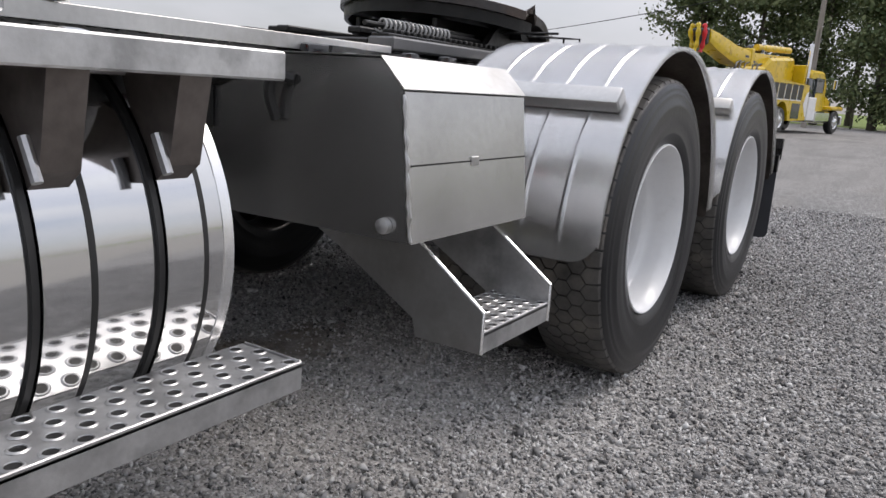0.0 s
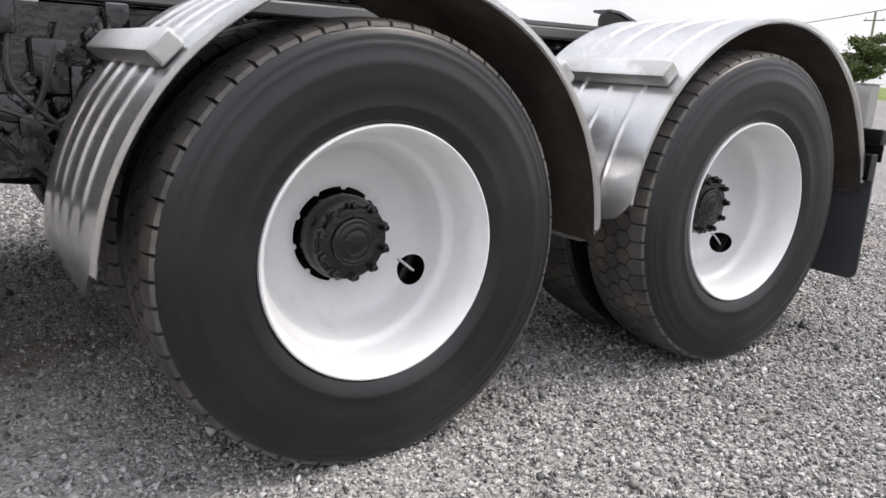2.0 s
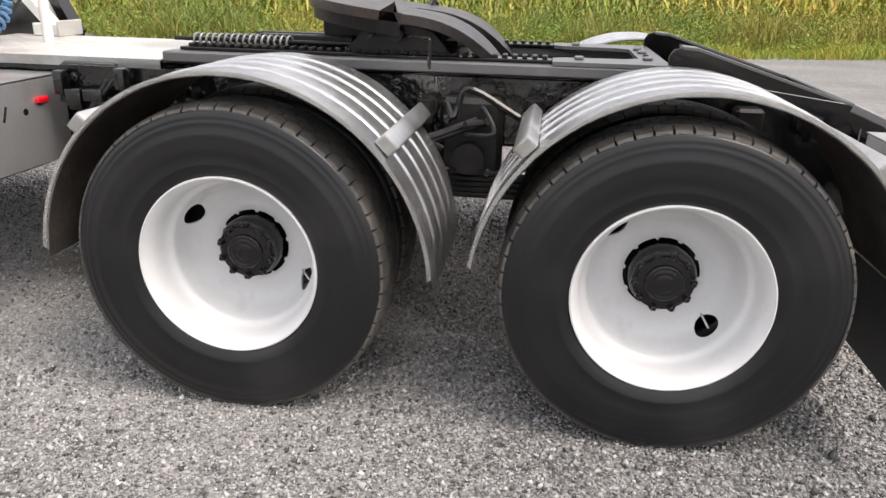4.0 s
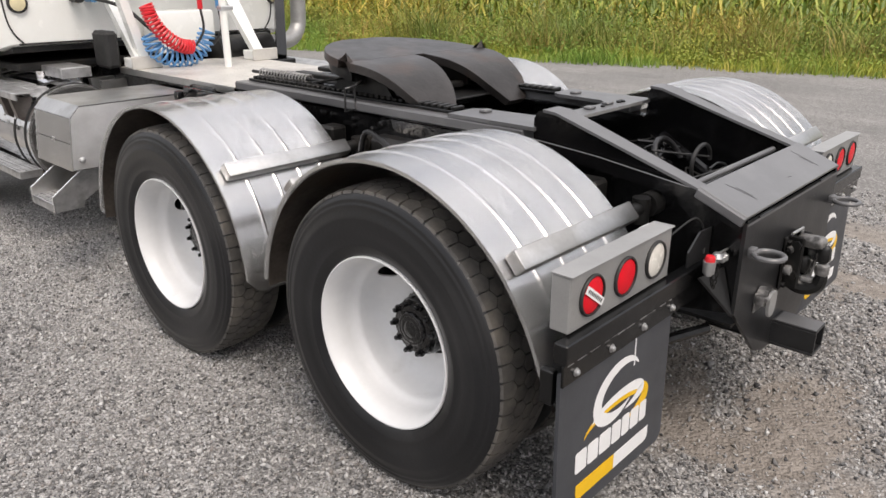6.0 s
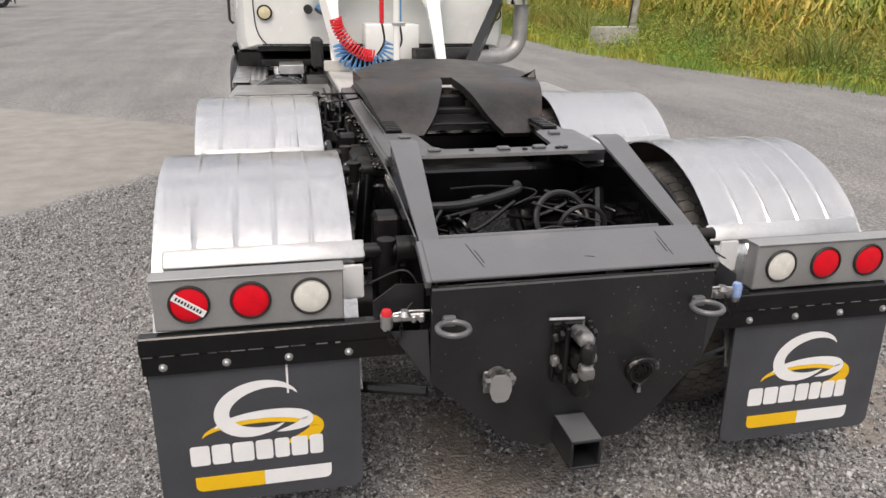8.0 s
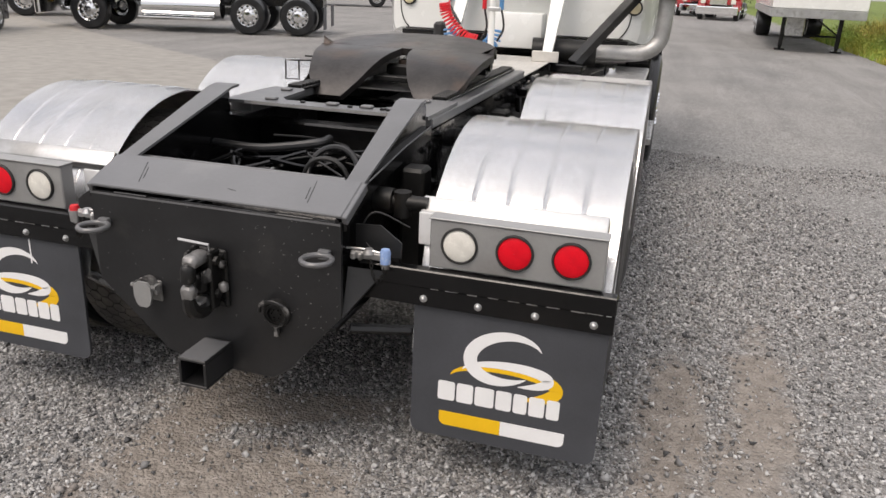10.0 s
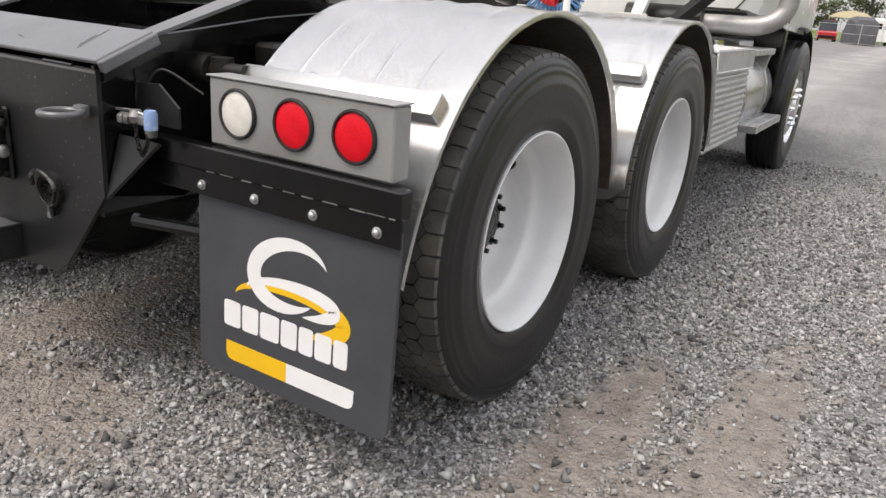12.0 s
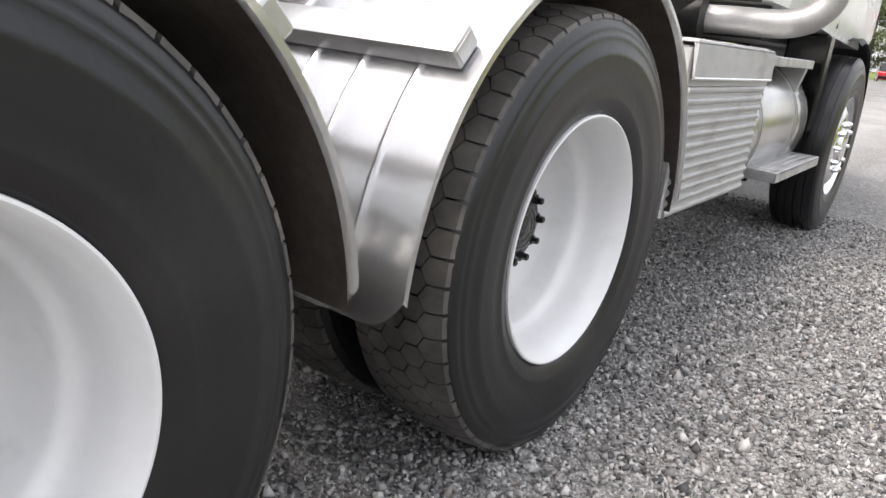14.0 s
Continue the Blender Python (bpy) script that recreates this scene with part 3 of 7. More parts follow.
def tread_mesh(pitches=60):
    """Five staggered rows of six-sided rubber blocks with narrow zigzag grooves between them."""
    bm = bmesh.new()
    step = 2 * math.pi / pitches
    edges = (-0.116, -0.068, -0.023, 0.023, 0.068, 0.116)
    bulge, gap = 0.0085, 0.0021

    def top_r(a):
        return 0.5235 - 0.0075 * (a / 0.112) ** 2 - 0.005 * max(0.0, (abs(a) - 0.1) / 0.016) ** 2

    def put(a, t, r):
        return bm.verts.new((-0.117 + a, r * math.cos(t), max(r * math.sin(t), -ZC + 0.001)))
    for ri in range(5):
        a0, a1 = edges[ri] + gap, edges[ri + 1] - gap
        left, right = (0.0 if ri == 0 else bulge), (0.0 if ri == 4 else bulge)
        for k in range(pitches):
            t0 = (k + (0.5 if ri % 2 else 0.0)) * step
            g = 0.0038 if ri in (0, 4) else 0.0052
            lo, hi, mid = t0 + g, t0 + step - g, t0 + step / 2
            cut = 0.18 * step                                     # the corners of each block are worn round
            outline = [(a0 + left * 0.9, lo), (a0 + left * 0.1, lo + cut), (a0 - left, mid), (a0 + left * 0.1, hi - cut), (a0 + left * 0.9, hi),
                       (a1 - right * 0.9, hi), (a1 - right * 0.1, hi - cut), (a1 + right, mid), (a1 - right * 0.1, lo + cut), (a1 - right * 0.9, lo)]
            if ri in (0, 4):                                      # shoulder blocks end in open notches
                nick = 0.0042
                if ri == 0:
                    outline = [(a0, lo + nick), (a0, hi - nick), (a0 + 0.02, hi)] + outline[5:] + [(a0 + 0.02, lo)]
                else:
                    outline = outline[:5] + [(a1 - 0.02, hi), (a1, hi - nick), (a1, lo + nick), (a1 - 0.02, lo)]
            top = [put(a * 0.985, t, top_r(a)) for a, t in outline]
            low = [put(a * 1.06 if abs(a) > 0.105 else a, t, 0.512 if abs(a) < 0.105 else 0.493) for a, t in outline]
            bm.faces.new(top)
            n = len(outline)
            for i in range(n):
                bm.faces.new((top[i], low[i], low[(i + 1) % n], top[(i + 1) % n]))
    return finish(bm, "tread", M["tread"], 30)


def rim_mesh():
    """A deep white steel disc wheel with a notched centre bore and two round hand holes."""
    key = [(-0.018, 0.2965), (-0.004, 0.2995), (0.0035, 0.2985), (0.005, 0.2945), (0.002, 0.2895), (-0.012, 0.2845), (-0.022, 0.2775), (-0.05, 0.2705),
           (-0.085, 0.2675), (-0.102, 0.264), (-0.112, 0.258), (-0.119, 0.25), (-0.128, 0.2445), (-0.145, 0.241), (-0.168, 0.237), (-0.19, 0.23),
           (-0.207, 0.22), (-0.219, 0.207), (-0.227, 0.192), (-0.232, 0.176), (-0.234, 0.158), (-0.234, 0.14), (-0.236, 0.128), (-0.238, 0.122)]
    run = [0.0]
    for a, c in zip(key, key[1:]):
        run.append(run[-1] + math.hypot(c[0] - a[0], c[1] - a[1]))

    def on(s):
        return float(np.interp(s, run, [k[0] for k in key])), float(np.interp(s, run, [k[1] for k in key]))
    start = run[12]
    ss = run[:13] + [start + (run[-1] - start) * k / 26 for k in range(1, 27)]
    sh = next(s for s in ss if on(s)[1] < 0.2262)
    seg, hr = 168, 0.04
    bm = bmesh.new()
    info, ring = {}, []
    for k in range(seg):
        a = 2 * math.pi * k / seg
        row = []
        for i, s in enumerate(ss):
            x, r = on(s)
            if i >= len(ss) - 3:
                r -= 0.007 if (k * 10 / seg) % 1 < 0.16 else 0.0
            v = bm.verts.new((x, r * math.cos(a), r * math.sin(a)))
            info[v] = (s, a)
            row.append(v)
        ring.append(row)

    def off(s, a):
        """Distances along and round the disc from the nearer hand hole's middle."""
        d = (a + math.pi / 2) % math.pi - math.pi / 2
        return s - sh, d * 0.214
    doomed = []
    for k in range(seg):
        p, q = ring[k], ring[(k + 1) % seg]
        for i in range(len(ss) - 1):
            f = bm.faces.new((p[i], p[i + 1], q[i + 1], q[i]))
            if math.hypot(*off((ss[i] + ss[i + 1]) / 2, 2 * math.pi * (k + 0.5) / seg)) < hr - 0.002:
                doomed.append(f)
    bmesh.ops.delete(bm, geom=doomed, context="FACES")
    for v in bm.verts:
        s, a = info[v]
        du, dv = off(s, a)
        far = math.hypot(du, dv)
        if v.is_boundary and far < 2 * hr:
            g = hr / max(far, 1e-6)
            x, r = on(sh + du * g)
            a2 = a - dv / 0.214 + dv * g / 0.214
            v.co = (x, r * math.cos(a2), r * math.sin(a2))
    bmesh.ops.solidify(bm, geom=bm.faces, thickness=-0.007)
    return finish(bm, "wheel", M["white"], 40)


def hub_mesh():
    prof = [(-0.33, 0.108), (-0.2, 0.108), (-0.185, 0.104), (-0.176, 0.098), (-0.166, 0.098), (-0.164, 0.088), (-0.152, 0.084), (-0.150, 0.062),
            (-0.1435, 0.0605), (-0.141, 0.058), (-0.1395, 0.05), (-0.1405, 0.047), (-0.1395, 0.044), (-0.138, 0.032), (-0.1388, 0.0295), (-0.1378, 0.027), (-0.1368, 0.014), (-0.1365, 0.0005)]
    return finish(revolved(prof, 40, False, False), "hub", M["hub"], 35)


def nut_mesh():
    bm = revolved([(0.0, 0.0155), (0.012, 0.0155), (0.0135, 0.0095), (0.029, 0.0088), (0.031, 0.006)], 6)
    return finish(bm, "axle_nut", M["hub"], 30)


TYRE, TREAD, RIM, HUB, NUT = tyre_mesh(), tread_mesh(), rim_mesh(), hub_mesh(), nut_mesh()
drum_bm = revolved([(-0.42, 0.06), (-0.42, 0.19), (-0.405, 0.2), (-0.3, 0.2), (-0.29, 0.18), (-0.29, 0.06)], 48, True)
DRUM = finish(drum_bm, "brake_drum", M["grime"], 35)


VALVE = finish(tube([(-0.235, 0.188, 0.01), (-0.215, 0.2, 0.008), (-0.2, 0.236, 0.0)], 0.0038, 8), "valve_stem", M["galv"], 40)


def drive_wheel(side, y, turn):
    """A dual wheel on the driver's (-1) or other (+1) side, its hand holes turned by degrees."""
    base = at(side * X0, y, ZC) @ (pose(0, 0, 0, 0, 0, 180) if side < 0 else Matrix())
    w = new("wheel", RIM)
    w.parent = truck
    w.matrix_basis = base @ pose(0, 0, 0, turn, 0, 0)
    tagged(w, "white-painted dual steel wheel with black tyres")
    back = pose(0, 0, 0, -turn, 0, 0)

    def sub(name, me, m, label=""):
        o = new(name, me)
        o.parent = w
        o.matrix_basis = m
        if label:
            tagged(o, label)
    sub("tyre", TYRE, back, "black radial truck tyre")
    sub("tread", TREAD, back @ pose(0, 0, 0, 0, 0, 0), "worn lugged tread")
    sub("tyre", TYRE, back @ at(-0.345, 0, 0), "black radial truck tyre")
    sub("tread", TREAD, back @ at(-0.345, 0, 0), "worn lugged tread")
    sub("brake_drum", DRUM, Matrix())
    sub("hub", HUB, Matrix(), "greasy black axle hub")
    if side < 0:
        sub("valve_stem", VALVE, Matrix())
    for k in range(10):
        a = 2 * math.pi * k / 10 + 0.2
        sub("axle_nut", NUT, at(-0.166, 0.089 * math.cos(a), 0.089 * math.sin(a)))


drive_wheel(-1, AXLE, -28)
drive_wheel(-1, 0.0, -45)
drive_wheel(1, 0.0, 43)
drive_wheel(1, AXLE, 65)


def rib_tread():
    """Five plain ribs round a steer tyre with four straight grooves."""
    prof = []
    for i in range(5):
        a0, a1 = -0.112 + i * 0.0455, -0.112 + i * 0.0455 + 0.037
        r = [0.5235 - 0.0075 * (a / 0.112) ** 2 for a in (a0, a1)]
        prof += [(-0.117 + a0, 0.507), (-0.117 + a0 + 0.001, r[0]), (-0.117 + a1 - 0.001, r[1]), (-0.117 + a1, 0.507)]
    bm = revolved(prof, 72, False, False)
    for v in bm.verts:
        v.co.z = max(v.co.z, -ZC + 0.001)
    return finish(bm, "tread", M["tyre"], 30)


RIBS = rib_tread()


def steer_wheel(side):
    y = 4.85
    base = at(side * 1.235, y, ZC) @ (pose(0, 0, 0, 0, 0, 180) if side < 0 else Matrix())
    prof = [(-0.02, 0.297), (0.003, 0.2985), (0.004, 0.292), (-0.012, 0.283), (-0.03, 0.27), (-0.03, 0.25), (-0.015, 0.235), (0.0, 0.2), (0.005, 0.16),
            (0.006, 0.12), (0.012, 0.112), (0.026, 0.098), (0.034, 0.06), (0.036, 0.0005)]
    w = part("wheel", revolved(prof, 60, False, False), M["polished"], truck, "polished aluminium steer wheel with chrome nuts", base)
    for name, me in (("tyre", TYRE), ("tread", RIBS)):
        o = new(name, me)
        o.parent = w
    cap = revolved([(0.0, 0.018), (0.016, 0.016), (0.03, 0.012), (0.034, 0.004)], 10)
    me = finish(cap, "lug_nut", M["chrome"])
    for k in range(10):
        a = 2 * math.pi * k / 10
        o = new("lug_nut", me)
        o.parent = w
        o.matrix_basis = at(0.006, 0.142 * math.cos(a), 0.142 * math.sin(a))


steer_wheel(-1)
steer_wheel(1)

# -- chassis --
for s in (-1, 1):
    bm = bmesh.new()
    web = (0.425 * s, 0.437 * s) if s > 0 else (0.437 * s, 0.425 * s)
    add_box(bm, sorted(web), (-0.05, 5.6), (0.79, 1.055), 0.002)
    for z in ((1.045, 1.057), (0.788, 0.8)):
        add_box(bm, sorted((0.35 * s, 0.437 * s)), (-0.05, 5.6), z, 0.002)
    part("frame_rail", bm, M["chassis"], truck, "black steel frame rail")
for y in (0.25, 1.0, 1.9, 3.0, 4.2):
    part("crossmember", boxed((-0.425, 0.425), (y - 0.05, y + 0.05), (0.81, 1.0), 0.01), M["black"], truck)
bolt_bm = revolved([(0, 0.014), (0.01, 0.014), (0.012, 0.009), (0.02, 0.0085)], 6)
BOLT = finish(bolt_bm, "bolt", M["chassis"])
rng = random.Random(3)
for s in (-1, 1):
    for k in range(26):
        o = new("bolt", BOLT)
        o.parent = truck
        o.matrix_basis = at(s * 0.437, -0.1 + rng.random() * 2.3, rng.choice((0.83, 0.88, 0.94, 0.99, 1.02))) @ (pose(0, 0, 0, 0, 0, 180) if s < 0 else Matrix())
# axles, springs, hangers and brake parts between the wheels
for y in (0.0, AXLE):
    ax = bmesh.new()
    add_tube(ax, [(-0.85, y, ZC), (0.85, y, ZC)], 0.075, 16)
    part("axle", ax, M["grime"], truck)
    diff = add_revolve(bmesh.new(), [(-0.2, 0.08), (-0.16, 0.16), (-0.06, 0.21), (0.06, 0.21), (0.16, 0.16), (0.2, 0.08)], 28)
    part("differential", diff, M["grime"], truck, "", at(0.05, y, ZC))
    for s in (-1, 1):
        ch = bmesh.new()
        add_tube(ch, [(s * 0.36, y + 0.16, ZC + 0.14), (s * 0.36, y + 0.3, ZC + 0.17)], 0.085, 18)
        add_tube(ch, [(s * 0.36, y + 0.3, ZC + 0.17), (s * 0.36, y + 0.42, ZC + 0.2)], 0.07, 18)
        part("brake_chamber", ch, M["grime"], truck)
        part("spring_hanger", boxed((s * 0.5 - 0.045, s * 0.5 + 0.045), (y - 0.36, y - 0.26), (0.56, 0.99), 0.012), M["grime"], truck)
        sh = tube([(s * 0.49, y + 0.3, 0.97), (s * 0.54, y + 0.2, 0.56)], 0.034, 12)
        part("shock_absorber", sh, M["black"], truck)
for s in (-1, 1):
    bm = bmesh.new()
    for i in range(5):
        add_box(bm, (s * 0.5 - 0.04, s * 0.5 + 0.04), (0.12 + 0.1 * i, AXLE - 0.12 - 0.1 * i), (0.6 + 0.022 * i, 0.62 + 0.022 * i), 0.004)
    part("leaf_spring", bm, M["grime"], truck)
    bm = boxed((s * 0.47 - 0.05, s * 0.47 + 0.05), (0.57, 0.81), (0.6, 0.98), 0.02)
    add_tube(bm, [(s * 0.41, 0.69, 0.76), (s * 0.58, 0.69, 0.76)], 0.06, 18)
    part("suspension_saddle", bm, M["grime"], truck)
part("drive_shaft", tube([(0.03, AXLE + 0.15, ZC), (0.03, 3.6, 0.72)], 0.05, 14), M["grime"], truck)


# castings, rods and lines ahead of the drive axles
rng = random.Random(21)
for s in (-1, 1):
    bm = boxed((s * 0.5 - 0.06, s * 0.5 + 0.06), (1.95, 2.1), (0.66, 0.83), 0.025, None, 2)
    add_tube(bm, [(s * 0.42, 2.02, 0.7), (s * 0.6, 2.02, 0.7)], 0.05, 16)
    add_tube(bm, [(s * 0.44, 1.86, 0.79), (s * 0.59, 1.86, 0.79)], 0.036, 14)
    add_box(bm, (s * 0.47 - 0.03, s * 0.47 + 0.03), (1.8, 2.25), (0.96, 1.02), 0.012)
    part("hanger_casting", bm, M["chassis"], truck, "glossy black spring hanger casting")
    web = [(1.78, 0.86), (1.8, 1.04), (2.34, 1.045), (2.36, 0.9), (2.22, 0.83), (2.12, 0.62), (1.98, 0.62), (1.92, 0.8)]
    hp = part("hanger_plate", prism(web, 0.014, at(s * 0.535 - 0.007, 0, 0) @ IN_YZ), M["chassis"], truck, "black bolted hanger plate")
    for y, z in ((1.84, 1.0), (2.05, 1.01), (2.28, 1.0), (2.3, 0.93), (1.86, 0.9), (2.0, 0.86), (2.12, 0.88), (2.05, 0.67)):
        o = new("bolt", BOLT)
        o.parent = hp
        o.matrix_basis = at(s * 0.542, y, z) @ (pose(0, 0, 0, 0, 0, 180) if s < 0 else Matrix()) @ Matrix.Scale(1.35, 4)
    part("gusset", prism([(1.9, 0.8), (1.75, 0.8), (1.7, 0.62), (1.78, 0.6)], 0.01, at(s * 0.58 - 0.005, 0, 0) @ IN_YZ), M["worn_sheen_black"], truck, "grey folded gusset")
    part("rail_cover", boxed(sorted((s * 0.438, s * 0.49)), (2.14, 2.38), (0.87, 1.05), 0.016, None, 2), M["chassis"], truck)
    part("torque_rod", tube([(s * 0.5, 2.02, 0.7), (s * 0.5, AXLE + 0.1, 0.45)], 0.03, 12), M["black"], truck)
    part("air_bag", add_revolve(bmesh.new(), [(0, 0.06), (0.01, 0.1), (0.06, 0.115), (0.1, 0.1), (0.14, 0.115), (0.19, 0.1), (0.2, 0.06)], 24), M["rubber"], truck, "", at(s * 0.47, 1.72, 0.7) @ pose(0, 0, 0, 0, -90, 0))
    part("lever", boxed((s * 0.56 - 0.012, s * 0.56 + 0.012), (1.75, 1.98), (0.82, 0.87), 0.008), M["black"], truck)
    part("u_bolt", tube(smooth_line([(s * 0.56, AXLE + 0.1, 0.44), (s * 0.56, AXLE + 0.1, 0.74), (s * 0.5, AXLE + 0.1, 0.77), (s * 0.45, AXLE + 0.1, 0.74), (s * 0.45, AXLE + 0.1, 0.44)], 4), 0.012, 8), M["black"], truck)
    for k in range(14):
        a = Vector((s * rng.uniform(0.44, 0.62), rng.uniform(0.4, 2.25), rng.uniform(0.6, 1.0)))
        pts = [a]
        for j in range(3):
            a = a + Vector((s * rng.uniform(-0.08, 0.08), rng.uniform(-0.2, 0.2), rng.uniform(-0.12, 0.1)))
            a.x = s * max(0.445, min(0.63, abs(a.x)))
            a.z = max(0.45, min(1.03, a.z))
            pts.append(a.copy())
        part("brake_line", tube(smooth_line(pts, 6), rng.choice((0.006, 0.009, 0.013)), 7), M["rubber"] if k % 2 else M["black"], truck)
for s in (-1, 1):
    for y, z in ((1.86, 0.97), (2.08, 0.88), (1.9, 0.8), (0.62, 0.9), (0.78, 0.9), (0.62, 0.7), (0.78, 0.7)):
        o = new("bolt", BOLT)
        o.parent = truck
        o.matrix_basis = at(s * (0.56 if y > 1.8 else 0.52), y, z) @ (pose(0, 0, 0, 0, 0, 180) if s < 0 else Matrix()) @ Matrix.Scale(1.4, 4)

rng = random.Random(91)
for s in (-1, 1):
    for k in range(16):
        y, z = rng.uniform(1.75, 2.36), rng.uniform(0.62, 1.02)
        w, h = rng.uniform(0.015, 0.045), rng.uniform(0.015, 0.05)
        x = s * rng.uniform(0.55, 0.6)
        bm = boxed((x - 0.03, x + 0.015), (y - w, y + w), (z - h, z + h), 0.008, None, 2)
        if k % 2:
            add_tube(bm, [(x, y, z), (x + s * rng.uniform(0.02, 0.05), y, z)], rng.uniform(0.012, 0.022), 6)
        part("casting_boss", bm, M["chassis"], truck)
    for k in range(5):
        y = rng.uniform(1.8, 2.3)
        pts = [(s * 0.6, y, 1.0), (s * 0.62, y + rng.uniform(-0.1, 0.1), 0.85), (s * 0.61, y + rng.uniform(-0.2, 0.2), 0.72), (s * 0.56, y + rng.uniform(-0.2, 0.2), 0.6)]
        part("air_line", tube(smooth_line(pts, 6), 0.007, 7), M["rubber"], truck)

# -- fenders --
FR, FZ = 0.645, 0.49                          # fender radius and centre height


def fender(side, yc, front_end, rear_end, tail):
    """A half-round sheet over one dual wheel: thin skin, rolled outer lip, four long ribs, two support arms."""
    n, xs = 72, [(0.632, 0), (0.66, 0), (0.7, 0.0004)]
    for x in (0.76, 0.874, 0.993, 1.119):
        xs += [(x - 0.016, 0), (x - 0.0095, 0), (x - 0.005, 0.0036), (x, 0.0052), (x + 0.005, 0.0036), (x + 0.0095, 0), (x + 0.016, 0)]
        if x < 1.1:                                               # the sheet bellies slightly between the ribs
            xs += [(x + 0.038, 0.0006), (x + 0.058, 0.0008), (x + 0.08, 0.0006)]
    xs += [(1.16, 0.0002), (1.19, 0), (1.21, 0), (1.225, 0), (1.234, 0), (1.24, 0)]
    a0, a1 = radians(front_end), radians(rear_end)

    def place(a, x, lift=0.0):
        # hand-rolled sheet: shallow uneven waves along and across
        w = math.sin(5.3 * a + 9 * x + yc * 7) + 0.7 * math.sin(11.7 * a - 14 * x + side * 2) + 0.5 * math.sin(19 * a + 31 * x)
        r = FR + lift + 0.00022 * w
        y, z = yc + r * math.cos(a), FZ + r * math.sin(a)
        if tail and a > radians(150):
            k = (a - radians(150)) / radians(30)
            y -= 0.03 * k * k
        return (side * x, y, z)
    bm = bmesh.new()
    rows = []
    for i in range(n + 1):
        u = i / n
        row = []
        for x, up in xs:
            # the outer lower corners are rounded off
            cut = 0.09 * max(0.0, (x - 1.16) / 0.08) ** 2.2 + 0.02 * (x - 0.632)
            a = a0 + cut + (a1 - a0 - 2 * cut) * u
            row.append(bm.verts.new(place(a, x, up * min(1.0, 12 * min(u, 1 - u)))))
        lip = 0.09
        a = a0 + lip + (a1 - a0 - 2 * lip) * u
        row.append(bm.verts.new(place(a, 1.2405, -0.012)))
        row.append(bm.verts.new(place(a, 1.233, -0.016)))
        rows.append(row)
    for i in range(n):
        for j in range(len(rows[0]) - 1):
            bm.faces.new((rows[i][j], rows[i + 1][j], rows[i + 1][j + 1], rows[i][j + 1]))
    bmesh.ops.solidify(bm, geom=bm.faces, thickness=0.003)
    f = part("fender", bm, M["alu"], truck, "half-round aluminium fender with raised ribs")
    bm = bmesh.new()                                              # undercoated inside
    prev = None
    for i in range(41):
        a = a0 + 0.03 + (a1 - a0 - 0.06) * i / 40
        row = [bm.verts.new(place(a, x, -0.0065)) for x in (0.64, 0.9, 1.14, 1.19, 1.222)]
        if prev:
            for j in range(4):
                bm.faces.new((prev[j], prev[j + 1], row[j + 1], row[j]))
        prev = row
    bmesh.ops.solidify(bm, geom=bm.faces, thickness=0.002)
    part("liner", bm, M["undercoat"], f, "black undercoated inside of the fender")
    for ang in (43.5, 139.5 if side > 0 and yc < 0 else 138.2):
        a = radians(ang)
        low = 0.016 if side > 0 and yc < 0 and ang > 90 else 0.0
        c, s_ = math.cos(a), math.sin(a)
        m = Matrix(((1, 0, 0, 0), (0, -s_, c, yc + FR * c), (0, c, s_, FZ + FR * s_), (0, 0, 0, 1)))
        x = sorted((side * 0.6, side * 1.205))
        bm = boxed(x, (-0.032, 0.032), (0.0015 - low, 0.047 - low), 0.008, m, 2)
        arm = part("support_arm", bm, M["alu_dark"], f, "folded aluminium support arm")
        end = sorted((side * 1.2052, side * 1.2065))
        part("end_cap", boxed(end, (-0.024, 0.024), (0.008 - low, 0.04 - low), 0.0, m), M["tan"] if side > 0 and yc < 0 and ang > 90 else M["alu_dark"], arm)
        p = m @ Vector((0, 0, 0.022))
        bm = tube([(side * 0.43, p.y, p.z), (side * 0.62, p.y, p.z)], 0.024, 14)
        add_tube(bm, [(side * 0.43, p.y, p.z), (side * 0.5, p.y, p.z)], 0.042, 14)
        add_tube(bm, [(side * 0.53, p.y, p.z - 0.05), (side * 0.53, p.y, p.z + 0.035)], 0.03, 12)
        part("arm_clamp", bm, M["grime"], f, "black clamp on the frame")


for s in (-1, 1):
    fender(s, 1.362, -0.5, 182.0, False)
    fender(s, -0.028, 3.0, 176.0 if s < 0 else 180.5, True)


# -- tail lights, flap hangers and mud flaps --
def lamp(parent, x, y, z, lens, label):
    """A round lamp in a black rubber ring, facing back."""
    turn = at(x, y, z) @ pose(0, 0, 0, 0, 0, -90)
    r = part("ring", revolved([(-0.01, 0.057), (0.005, 0.0582), (0.009, 0.0555), (0.009, 0.052), (0.003, 0.0505), (-0.01, 0.0505)], 40, True), M["rubber"], parent, "black rubber ring", turn)
    return part("lens", revolved([(-0.005, 0.0505), (0.004, 0.0505), (0.007, 0.043), (0.0085, 0.02), (0.009, 0.0005)], 40, False, False), lens, parent, label, turn)


